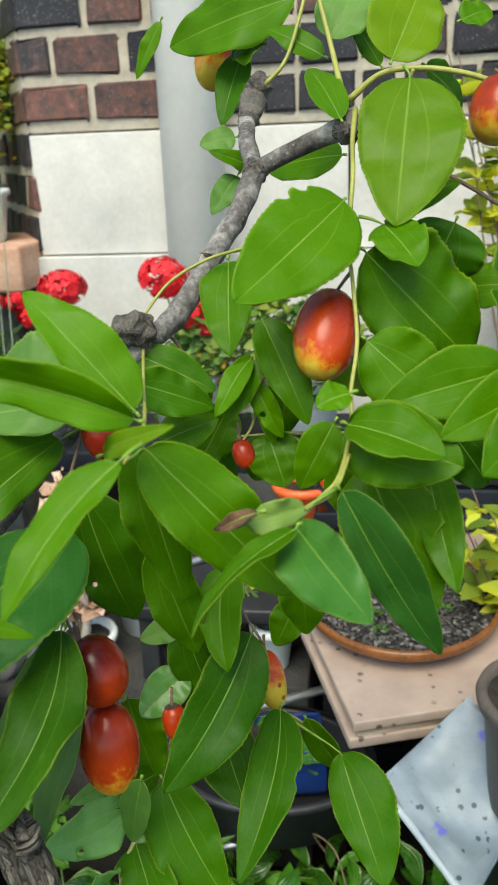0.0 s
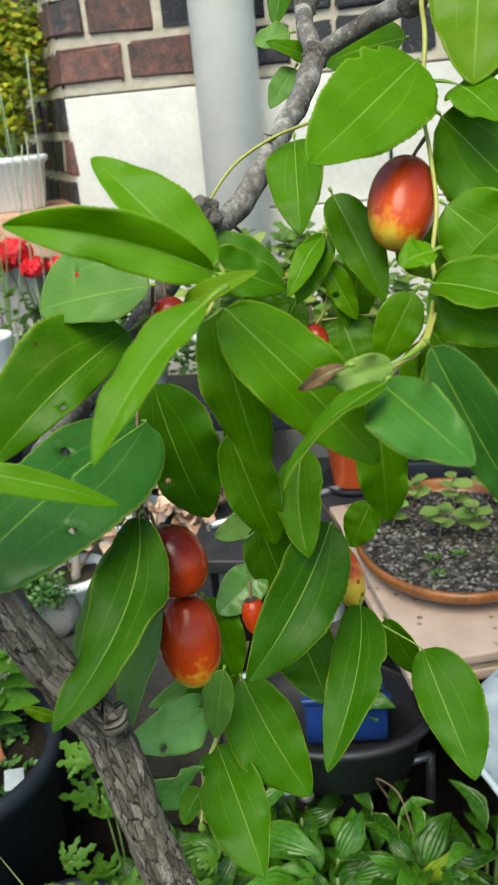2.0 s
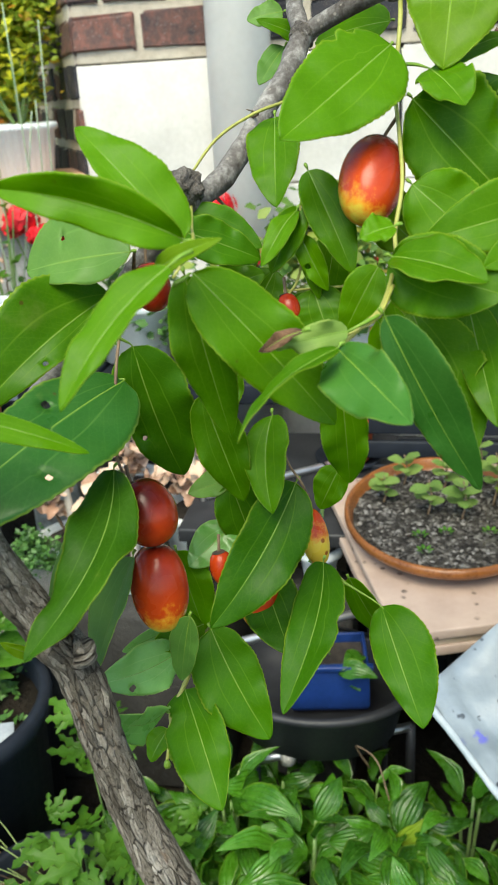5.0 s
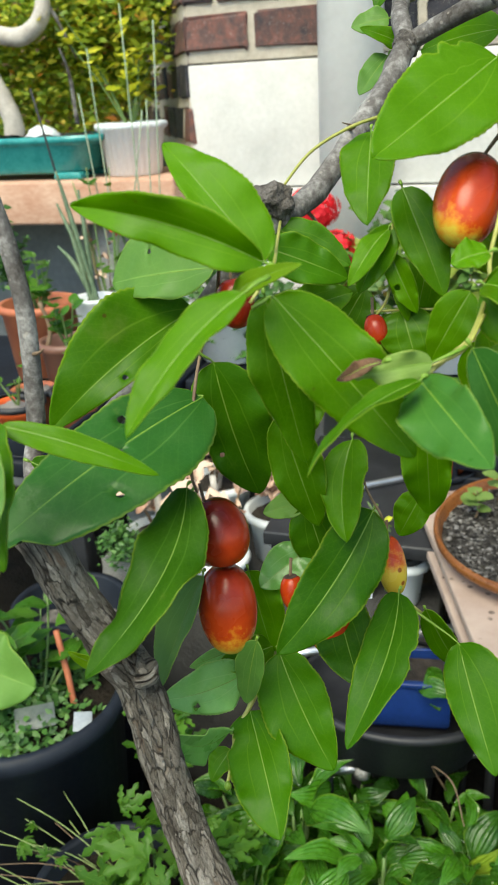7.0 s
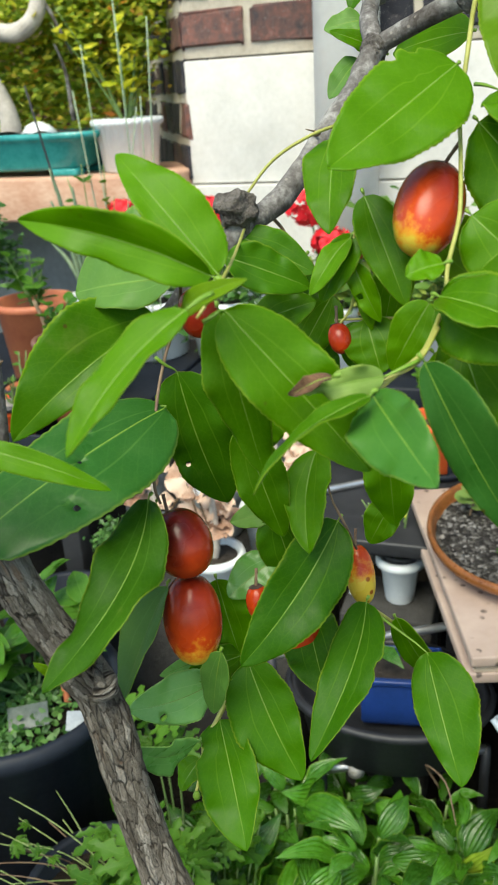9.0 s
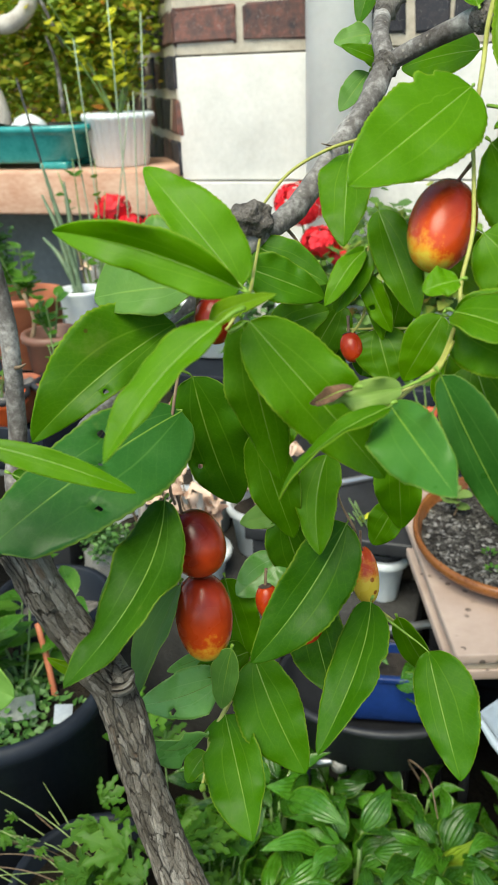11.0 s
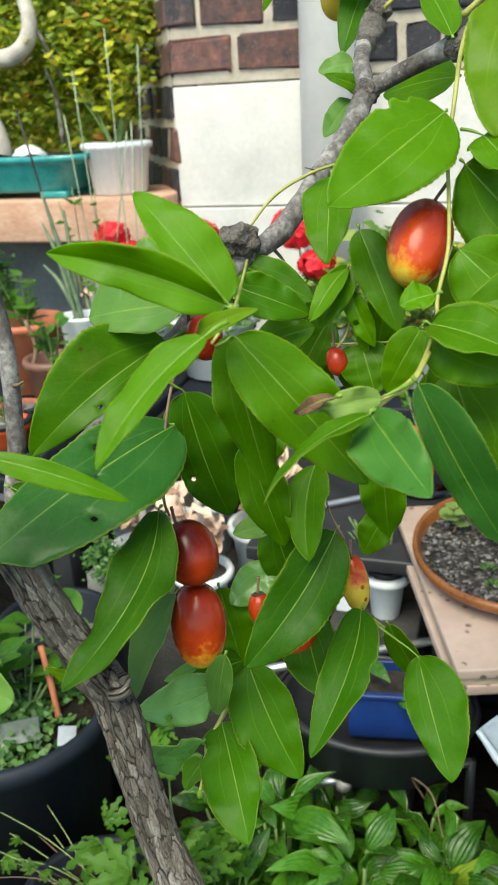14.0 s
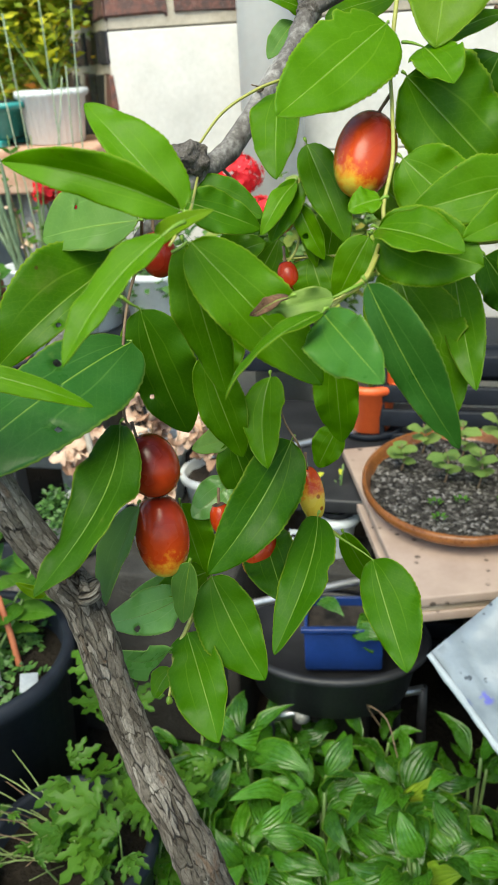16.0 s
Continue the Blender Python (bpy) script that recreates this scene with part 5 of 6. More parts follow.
def clump(name, centre, radius, count, make, material, seed, clusters=60, spread=0.07, parent=None):
    """A crown of many small leaves in uneven clusters, joined into one mesh."""
    rng = random.Random(seed)
    c = Vector(centre)
    verts, faces, uvs = [], [], []
    seeds = []
    while len(seeds) < clusters:
        p = Vector([rng.uniform(-1, 1) for _ in range(3)])
        if 0.25 < p.length < 1.0 and noise.noise(p * 2.3 + c) > -0.22:
            seeds.append(Vector((p.x * radius[0], p.y * radius[1], p.z * radius[2])))
    for i in range(count):
        s = rng.choice(seeds)
        p = c + s + Vector([rng.gauss(0, spread) * radius[k] * 1.6 for k in range(3)])
        a, tilt = rng.uniform(0, 6.283), rng.uniform(-0.5, 0.7)
        y = Vector((math.cos(a) * math.cos(tilt), math.sin(a) * math.cos(tilt), math.sin(tilt)))
        x = y.cross(Vector((rng.uniform(-0.7, 0.7), rng.uniform(-1.7, 0.1), 1))).normalized()
        z = x.cross(y)
        ln = make * rng.uniform(0.6, 1.25)
        w = ln * rng.uniform(0.26, 0.34)
        n = len(verts)
        verts += [p, p + y * ln * 0.35 - x * w + z * ln * 0.06, p + y * ln * 0.4 + z * 0.0, p + y * ln * 0.35 + x * w + z * ln * 0.06, p + y * ln * 0.75 - x * w * 0.6 + z * ln * 0.02, p + y * ln * 0.75 + x * w * 0.6 + z * ln * 0.02, p + y * ln - z * ln * 0.08]
        faces += [(n, n + 1, n + 2), (n, n + 2, n + 3), (n + 1, n + 4, n + 6, n + 2), (n + 2, n + 6, n + 5, n + 3)]
        uvs += [(0, .5), (.35, 0), (.4, .5), (0, .5), (.4, .5), (.35, 1), (.35, 0), (.75, .1), (1, .5), (.4, .5), (.4, .5), (1, .5), (.75, .9), (.35, 1)]
    me = bpy.data.meshes.new(name)
    me.from_pydata([tuple(v) for v in verts], [], faces)
    lay_uv = me.uv_layers.new(name="UVMap")
    lay_uv.data.foreach_set("uv", [q for p in uvs for q in p])
    me.materials.append(material)
    me.polygons.foreach_set("use_smooth", [True] * len(me.polygons))
    ob = new(name, me)
    if parent:
        ob.parent = parent
        ob.matrix_parent_inverse = parent.matrix_basis.inverted()
    return ob


def island_leaves(name, stops, glow=0.35):
    """Small leaves that differ one by one in colour."""
    m = Mat(name, 0.5)
    g = m.t.nodes.new("ShaderNodeNewGeometry")
    col = m.ramp(g.outputs["Random Per Island"], *stops)
    v = m.coords(world_space=True)
    col = m.mix(m.math("MULTIPLY", m.noise(v, 18.0), 0.25), col, stops[0][1])
    m.color(col)
    return m.translucent(col, glow).m


MAT_PALESTEM = plain("pale_weed_stem", (0.16, 0.24, 0.07), (0.30, 0.38, 0.14), 60, 0.6)
MAT_CROWN = island_leaves("bonsai_crown", ((0.0, (0.14, 0.26, 0.025)), (0.45, (0.36, 0.47, 0.045)), (0.8, (0.60, 0.63, 0.06)), (0.94, (0.74, 0.62, 0.07)), (1.0, (0.65, 0.18, 0.03))), 0.5)
MAT_HEDGE = island_leaves("hedge_leaves", ((0.0, (0.17, 0.30, 0.035)), (0.55, (0.38, 0.52, 0.06)), (0.86, (0.66, 0.66, 0.08)), (0.96, (0.66, 0.42, 0.06)), (1.0, (0.6, 0.16, 0.03))), 0.5)
MAT_FERNY = island_leaves("wall_foliage", ((0.0, (0.06, 0.15, 0.03)), (0.6, (0.16, 0.29, 0.05)), (0.92, (0.34, 0.40, 0.07)), (1.0, (0.5, 0.3, 0.06))), 0.35)
MAT_DARKGREEN = island_leaves("undergrowth", ((0.0, (0.025, 0.08, 0.015)), (0.6, (0.06, 0.17, 0.03)), (1.0, (0.12, 0.26, 0.05))), 0.25)

MAT_GREYWALL = plain("grey_blue_panel", (0.11, 0.125, 0.13), (0.2, 0.22, 0.225), 8, 0.85)
# ---- bench with the bonsai ----
slab = thing("stone_bench", "long pinkish terracotta slab bench carrying bonsai pots", "bench", (-0.46, 0.02, 0))
part("slab", box((-0.55, -0.12, 0.722), (0.455, 0.16, 0.807), 0.006), MAT_LEDGE, slab)
part("back_panel", box((-0.54, 0.10, 0.0), (0.40, 0.14, 0.72), 0.003), MAT_GREYWALL, slab, "dull grey-blue panel under the slab")
for x in (-0.40, 0.30):
    part("support", box((x - 0.06, -0.06, 0.0), (x + 0.06, 0.099, 0.722), 0.006), MAT_ROCK, slab)

bonsai = thing("bonsai_tree", "old bonsai with pale twisted trunk in a teal glazed tray", "bonsai", (-0.40, -0.01, 0.807))


def tray_pot(w, d, h, flare):
    bm = bmesh.new()
    rings = []
    n = 40
    for q, z in ((0.0, 0.012), (0.80, 0.012), (0.86, 0.018), (1.0 - flare * 0.3, h * 0.75), (1.0, h * 0.84), (1.03, h * 0.88), (1.03, h), (0.97, h), (0.95, h * 0.8), (0.0, h * 0.8)):
        ring = []
        for i in range(n):
            a = 2 * math.pi * i / n
            c, s = math.cos(a), math.sin(a)
            e = 0.35
            ring.append(bm.verts.new((q * w * 0.5 * math.copysign(abs(c) ** e, c), q * d * 0.5 * math.copysign(abs(s) ** e, s), z)))
        rings.append(ring)
    for r0, r1 in zip(rings, rings[1:]):
        for i in range(n):
            bm.faces.new((r0[i], r0[(i + 1) % n], r1[(i + 1) % n], r1[i]))
    bmesh.ops.remove_doubles(bm, verts=bm.verts, dist=1e-6)
    bmesh.ops.recalc_face_normals(bm, faces=bm.faces)
    return bm


part("tray", tray_pot(0.46, 0.17, 0.082, 0.3), MAT_TEAL, bonsai, "teal glazed bonsai tray")
for x in (-0.16, 0.16):
    for y in (-0.05, 0.05):
        part("foot", box((x - 0.03, y - 0.02, 0), (x + 0.03, y + 0.02, 0.014), 0.004), MAT_TEAL, bonsai)
bm = bmesh.new()
bmesh.ops.create_grid(bm, x_segments=30, y_segments=12, size=0.5)
for v in bm.verts:
    v.co = (v.co.x * 0.43, v.co.y * 0.15, 0.074 + 0.012 * noise.noise(v.co * 9) + 0.008 * (1 - 4 * v.co.x ** 2))
part("soil", bm, MAT_SOIL, bonsai, "mossy dark soil")
part("trunk", tube([(0.03, -0.03, 0.07, 0.022), (0.03, -0.03, 0.12, 0.020), (-0.01, -0.03, 0.21, 0.018), (-0.05, -0.02, 0.27, 0.017), (0.0, -0.04, 0.275, 0.017), (0.09, -0.05, 0.262, 0.017), (0.135, -0.04, 0.30, 0.016), (0.12, -0.02, 0.37, 0.013), (0.05, 0, 0.45, 0.01)], 14, 8, 0.1, 40), MAT_PALEWOOD, bonsai, "pale twisted bare trunk")
for k in ((0.13, -0.03, 0.33, 0.18, -0.01, 0.22), (0.12, -0.02, 0.36, 0.21, 0.02, 0.41), (0.0, -0.03, 0.24, -0.12, 0.0, 0.36), (0.16, 0.0, 0.10, 0.15, -0.02, 0.24)):
    part("limb", tube([(*k[:3], 0.005), ((k[0] + k[3]) / 2, k[1], (k[2] + k[5]) / 2 + 0.02, 0.004), (*k[3:], 0.002)], 7, 5, 0.1), MAT_BARK_YOUNG, bonsai)
clump("crown", (-0.37, 0.06, 1.09), (0.30, 0.10, 0.19), 8000, 0.019, MAT_CROWN, 3, 300, 0.07, bonsai)
clump("crown", (-0.20, 0.14, 1.10), (0.15, 0.06, 0.16), 3000, 0.019, MAT_CROWN, 13, 110, 0.08, bonsai)
part("stone", lathe([(0, 0), (0.9, 0.02), (1.0, 0.3), (0.7, 0.7), (0.3, 0.95), (0, 1.0)], 16, wobble=0.35), MAT_WHITEPOT, bonsai, "pale decorative stone").matrix_basis = Matrix.Translation((0.095, -0.03, 0.075)) @ Matrix.Diagonal((0.036, 0.024, 0.028, 1))

white_pot = planter("flower_pot", "white ribbed plastic pot with a yellowing shrub, on the slab", (-0.128, 0.0, 0.807), 0.066, 0.054, 0.100, MAT_WHITEPOT, category="pot", fill=0.85, flutes=30)
shrub(white_pot, (-0.16, 0.0, 1.0), (0.09, 0.05, 0.12), 9, 90, "yellowleaf", yellow_blades, 1.1, (-0.128, 0.0, 0.885), low=0.45)
clump("hedge", (-0.80, 0.62, 0.85), (0.62, 0.22, 0.80), 14000, 0.032, MAT_HEDGE, 8, 170, 0.08)
tagged(bpy.data.objects["hedge"], "dense mixed green hedge behind the bonsai", "hedge", kind="stuff")

# ---- canes ----
def cane(low, top, r, mat, label):
    ob = part("garden_cane", tube([(*low, r), (*[(a + b) / 2 for a, b in zip(low, top)], r), (*top, r * 0.9)], 7, 3), mat)
    return tagged(ob, label, "cane", "canes among the pots")


for low, top in (((0.018, -0.3, 0.5), (0.012, -0.3, 1.085)), ((-0.028, -0.3, 0.5), (-0.052, -0.3, 1.026)), ((0.036, -0.3, 0.5), (0.066, -0.3, 1.058)),
                 ((-0.06, -0.3, 0.5), (0.034, -0.3, 0.931)), ((-0.03, -0.31, 0.5), (-0.076, -0.3, 0.961)), ((0.017, -0.29, 0.5), (0.043, -0.3, 0.947))):
    cane(low, top, 0.0012, MAT_STAKE, "thin green plastic-coated garden cane")
cane((-0.07, -0.3, 0.5), (-0.163, -0.3, 0.973), 0.002, MAT_BLACK, "thin black wire cane leaning")

# ---- pot shelf ----
shelf = thing("plant_stand", "dark plant stand with a flat top for small pots", "stand", (-0.05, -0.42, 0))
part("top_board", box((-0.55, -0.30, 0.47), (0.13, 0.30, 0.495), 0.004), MAT_SLATE, shelf)
for x in (-0.5, 0.10):
    for y in (-0.27, 0.27):
        part("leg", box((x - 0.015, y - 0.015, 0), (x + 0.015, y + 0.015, 0.47), 0.002), MAT_BLACK, shelf)
seed_tray = thing("seed_tray", "dark slate plastic seed tray with raised rim", "tray", (-0.07, -0.62, 0.495))
part("tray_floor", box((-0.16, -0.09, 0), (0.12, 0.09, 0.004)), MAT_SLATE, seed_tray)
for lo, hi in (((-0.16, -0.09, 0.004), (0.12, -0.084, 0.036)), ((-0.16, 0.084, 0.004), (0.12, 0.09, 0.036)), ((-0.16, -0.084, 0.004), (-0.154, 0.084, 0.036)), ((0.114, -0.084, 0.004), (0.12, 0.084, 0.036))):
    part("rim", box(lo, hi, 0.002), MAT_SLATE, seed_tray)

terracotta = planter("flower_pot", "large terracotta pot with a jade plant on the stand", (-0.125, -0.43, 0.495), 0.063, 0.048, 0.155, MAT_TERRACOTTA, category="pot")
shrub(terracotta, (-0.12, -0.46, 0.70), (0.06, 0.05, 0.06), 5, 46, "jade", jade_blades, 1.2, (-0.125, -0.43, 0.62))
clump("foliage", (-0.17, -0.42, 0.73), (0.03, 0.03, 0.06), 420, 0.014, MAT_DARKGREEN, 17, 30, 0.12, terracotta)
brown = planter("flower_pot", "brown plastic pot with a small succulent on the stand", (-0.015, -0.54, 0.495), 0.042, 0.032, 0.125, MAT_BROWNPOT, category="pot")
shrub(brown, (0.0, -0.56, 0.65), (0.04, 0.03, 0.035), 4, 26, "jade", jade_blades, 1.0, (-0.015, -0.54, 0.6))
part("trunk", tube([(-0.035, -0.01, 0.10, 0.004), (-0.028, 0, 0.14, 0.0035), (-0.04, 0, 0.18, 0.003)], 8, 5), MAT_TWIG_BROWN, brown)
for x, y, mat in ((-0.045, -0.605, MAT_TERRACOTTA), (-0.035, -0.665, MAT_ORANGE), (0.022, -0.60, MAT_TERRACOTTA)):
    p = planter("flower_pot", "small orange plastic pot with a black rim and gritty soil", (x, y, 0.5), 0.032, 0.024, 0.062, mat, MAT_GRIT, 0.9, category="pot", group="small pots in the tray")
    part("rim_ring", lathe([(0.0345, 0.056), (0.040, 0.057), (0.040, 0.064), (0.0345, 0.065)], 32), MAT_BLACK, p)
    shrub(p, (x, y, 0.6), (0.02, 0.02, 0.03), 3, 9, "small", small_blades, 0.45, (x, y, 0.555))
cone = planter("flower_pot", "white conical pot with tall green succulent stalks", (0.001, -0.47, 0.495), 0.034, 0.011, 0.174, MAT_WHITEPOT, category="pot", fill=0.93, lip=0.002, lip_h=0.006)
for k, (x, y, z) in enumerate(((-0.062, 0.03, 0.31), (-0.022, 0.03, 0.33), (-0.07, 0.03, 0.245), (-0.045, 0.01, 0.36))):
    part("stalk", tube([(0.004 * k - 0.004, 0, 0.15, 0.0036), (x * 0.5, y * 0.5, (z + 0.15) / 2 + 0.02, 0.0040), (x, y, z, 0.0018)], 8, 8, 0.25, 150), MAT_SUCCULENT, cone, "ridged grey-green stalk")


straggler = thing("straggling_rose", "straggling thorny shrub with few small leaves, drying reddish-brown", "shrub", (-0.05, -0.30, 0.495))
shrub(straggler, (-0.055, -0.30, 0.80), (0.05, 0.03, 0.06), 6, 26, "small", small_blades, 0.75, (-0.05, -0.30, 0.495), low=0.55)
shrub(straggler, (-0.075, -0.30, 0.74), (0.025, 0.02, 0.04), 3, 8, "dryleaf", dry_blades, 0.55, (-0.05, -0.30, 0.495), low=0.7, stem_mat=MAT_TWIG_BROWN)


# ---- geraniums ----
def geranium(centre, heads):
    x, y, z = centre
    p = planter("geranium", "red-flowered geranium in a white square-rimmed pot", (x, y, 0.495), 0.075, 0.06, 0.11, MAT_WHITEPOT, category="geranium", group="geraniums by the wall", fill=0.85)
    shrub(p, (x, y, 0.66), (0.07, 0.05, 0.06), 6, 24, "small", small_blades, 1.0, (x, y, 0.585))
    rng = random.Random(int(x * 1000) + 7)
    for hx, hy, hz, r in heads:
        head = Vector((hx, hy, hz))
        loc = head - Vector((x, y, 0.495))
        part("flower_stem", tube([(0, 0, 0.09, 0.002), (loc.x * 0.6, loc.y * 0.5, (loc.z + 0.09) / 2, 0.0018), (*loc, 0.0018)], 6, 5), MAT_STEM, p)
        bm = bmesh.new()
        for i in range(int(3200 * r)):
            d = Vector([rng.gauss(0, 1) for _ in range(3)]).normalized()
            c = loc + Vector((d.x * r, d.y * r, d.z * r * 0.75)) * rng.uniform(0.75, 1.0)
            a = d.orthogonal().normalized()
            b = d.cross(a)
            for k in range(4):
                g = k * math.pi / 2 + rng.random()
                e = a * math.cos(g) + b * math.sin(g)
                f = d.cross(e)
                s = 0.010 * rng.uniform(0.8, 1.2)
                bm.faces.new([bm.verts.new(q) for q in (c, c + e * s * 0.7 - f * s * 0.45 + d * 0.002, c + e * s + d * 0.001, c + e * s * 0.7 + f * s * 0.45 + d * 0.002)])
        part("flower_head", bm, MAT_RED, p, "dense cluster of bright red petals")


geranium((-0.012, -0.22, 0), ((-0.022, -0.28, 0.763, 0.030), (0.012, -0.29, 0.738, 0.020), (-0.045, -0.27, 0.745, 0.014)))
geranium((0.13, -0.20, 0), ((0.128, -0.26, 0.756, 0.040), (0.06, -0.24, 0.705, 0.022), (0.035, -0.24, 0.73, 0.018)))
geranium((0.33, -0.22, 0), ((0.302, -0.26, 0.770, 0.044), (0.340, -0.27, 0.712, 0.032), (0.375, -0.28, 0.69, 0.016)))
geranium((0.52, -0.20, 0), ((0.56, -0.2, 0.66, 0.012),))
white_bench = thing("low_bench", "long low dark bench under the pots", "bench", (0.62, -0.24, 0))
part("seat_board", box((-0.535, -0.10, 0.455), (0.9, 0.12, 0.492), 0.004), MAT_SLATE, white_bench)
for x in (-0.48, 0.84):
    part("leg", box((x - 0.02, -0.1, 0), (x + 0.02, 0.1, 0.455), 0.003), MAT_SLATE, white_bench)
clump("undergrowth", (0.22, -0.22, 0.60), (0.34, 0.07, 0.08), 900, 0.022, MAT_DARKGREEN, 31, 70, 0.1)
clump("wall_foliage", (0.47, -0.27, 0.66), (0.16, 0.05, 0.10), 1100, 0.026, MAT_FERNY, 37, 60, 0.1)
tagged(bpy.data.objects["wall_foliage"], "loose yellow-green foliage in front of the white wall", "foliage", kind="stuff")
tagged(bpy.data.objects["undergrowth"], "low green geranium foliage among the pots", "foliage", kind="stuff")

# ---- yellow shrub on the far side ----
yellow = planter("yellow_shrub", "shrub with yellow-green leaves in a black pot", (0.92, -0.36, 0), 0.11, 0.09, 0.20, MAT_BLACK, category="shrub")
shrub(yellow, (0.83, -0.28, 0.95), (0.10, 0.05, 0.14), 16, 280, "yellowleaf", yellow_blades, 1.5, (0.90, -0.34, 0.4), low=0.6, stem_mat=MAT_TWIG_BROWN)
part("trunk", tube([(0, 0, 0.14, 0.008), (-0.01, 0.01, 0.3, 0.007), (-0.02, 0.02, 0.41, 0.006)], 8, 5, 0.1), MAT_TWIG_BROWN, yellow)
low_yellow = planter("yellow_shrub", "small variegated shrub with pale yellow leaves in a grey pot", (0.845, -0.72, 0.0), 0.075, 0.06, 0.33, MAT_SLATE, category="shrub")
shrub(low_yellow, (0.775, -0.72, 0.53), (0.07, 0.06, 0.12), 12, 150, "yellowleaf", yellow_blades, 1.15, (0.845, -0.72, 0.27), low=0.6, stem_mat=MAT_TWIG_BROWN)
crates = thing("plastic_crate", "black slatted plastic crate stacked by the bench", "crate", (0.72, -0.40, 0))
for z in (0.02, 0.19, 0.36):
    for y in (-0.10, 0.10):
        for k in range(4):
            part("slat", box((-0.16, y - 0.004, z + 0.038 * k), (0.16, y + 0.004, z + 0.038 * k + 0.026), 0.002), MAT_SLATE, crates)
    for x in (-0.16, 0.16):
        part("crate_end", box((x - 0.004, -0.10, z), (x + 0.004, 0.10, z + 0.145), 0.002), MAT_SLATE, crates)
    part("crate_floor", box((-0.16, -0.1, z - 0.018), (0.16, 0.1, z - 0.004), 0.002), MAT_SLATE, crates)

# ---- board with the bowl ----
TURN_BOARD = math.atan2(0.105, 0.335)
BOARD_AT = (0.620, -0.930, 0.032)
board = thing("potting_board", "pale pink laminated board with weathered layered edge", "board", BOARD_AT)
board.rotation_euler[2] = TURN_BOARD
part("upper_board", box((0, 0, 0.389), (0.44, 0.365, 0.401), 0.002), MAT_BOARD, board)
part("board_core", box((0.004, 0.004, 0.380), (0.436, 0.361, 0.389), 0.001), MAT_BOARD_EDGE, board)
part("lower_board", box((-0.004, 0.002, 0.368), (0.444, 0.365, 0.380), 0.002), MAT_BOARD, board)
for x, y in ((0.20, 0.20), (0.39, 0.20), (0.20, 0.32), (0.39, 0.32)):
    part("leg", box((x - 0.018, y - 0.018, -0.032), (x + 0.018, y + 0.018, 0.368), 0.002), MAT_BLACK, board)

bowl = thing("plant_bowl", "wide brown glazed bowl of gritty soil with seedlings, on the board", "bowl", (0.673, -0.702, 0.433))
BX, BY = 0.122, 0.150
part("bowl_wall", lathe([(0, 0), (0.80, 0), (0.83, 0.003), (0.95, 0.014), (0.985, 0.018), (1.0, 0.023), (0.995, 0.028), (0.97, 0.030), (0.95, 0.027), (0.93, 0.019), (0.90, 0.010), (0, 0.006)], 72, BX, BY), MAT_BOWL, bowl)
bm = lathe([(0, 0.018), (0.3, 0.018), (0.6, 0.017), (0.915, 0.015)], 60, BX, BY)
bmesh.ops.subdivide_edges(bm, edges=bm.edges[:], cuts=1)
for v in bm.verts:
    v.co.z += 0.004 * noise.noise(v.co * 60)
part("soil", bm, MAT_GRITSOIL, bowl, "dark grit and soil")
rng_b = random.Random(4)
grains = []
for s in range(5):
    g = lathe([(0, -0.5), (0.8, -0.3), (1, 0.1), (0.6, 0.5), (0, 0.6)], 6, wobble=0.5)
    me = bpy.data.meshes.new("grit")
    g.to_mesh(me)
    g.free()
    me.materials.append(MAT_GRIT)
    grains.append(me)
for i in range(280):
    a, q = rng_b.uniform(0, 6.283), math.sqrt(rng_b.random()) * 0.88
    k = rng_b.uniform(0.0014, 0.0032)
    share("grit", rng_b.choice(grains), Matrix.Translation((q * BX * math.cos(a), q * BY * math.sin(a), 0.0195)) @ Euler((rng_b.random() * 3, rng_b.random() * 3, rng_b.random() * 6)).to_matrix().to_4x4() @ Matrix.Diagonal((k, k * 0.8, k * 0.8, 1)), bowl)


def seedling_blades(s):
    return blade(0.028, 0.021, 8, 3, 0.85, 0.7, bend=0.05, cup=0.15, ripple=0.04, seed=s), MAT_SEEDLING


MAT_SEEDLING = leaf_material("seedling_leaf", (0.10, 0.19, 0.04), (0.19, 0.29, 0.07), (0.30, 0.36, 0.14), gloss=0.55, glow=0.25)
for x, y, hgt, n in ((-0.075, 0.03, 0.035, 7), (-0.02, 0.0, 0.045, 6), (0.02, -0.01, 0.05, 8), (0.06, 0.03, 0.07, 8), (0.0, 0.06, 0.055, 7), (0.045, 0.09, 0.06, 6), (-0.05, 0.085, 0.04, 6)):
    part("stem", tube([(x, y, 0.016, 0.0014), (x + 0.004, y, 0.018 + hgt * 0.5, 0.0012), (x, y + 0.003, 0.018 + hgt, 0.0008)], 5, 4), MAT_TWIG_BROWN, bowl)
    for i in range(n):
        a = i * 2.4
        q = 0.35 + 0.65 * i / n
        share("leaf", rng_b.choice(bank("seedling", seedling_blades)), aim((x, y, 0.018 + hgt * q), (math.cos(a), math.sin(a), rng_b.uniform(-0.1, 0.5)), (0, -0.3, 1), rng_b.uniform(0.6, 1.0)), bowl)
for x, y in ((-0.03, -0.06), (0.0, -0.05), (0.05, -0.045), (-0.025, -0.095)):
    for i in range(7):
        a = i * 0.9
        share("leaf", rng_b.choice(bank("jade", jade_blades)), aim((x + 0.004 * math.cos(a), y + 0.004 * math.sin(a), 0.021), (math.cos(a), math.sin(a), 0.5), (0, 0, 1), 0.3), bowl)

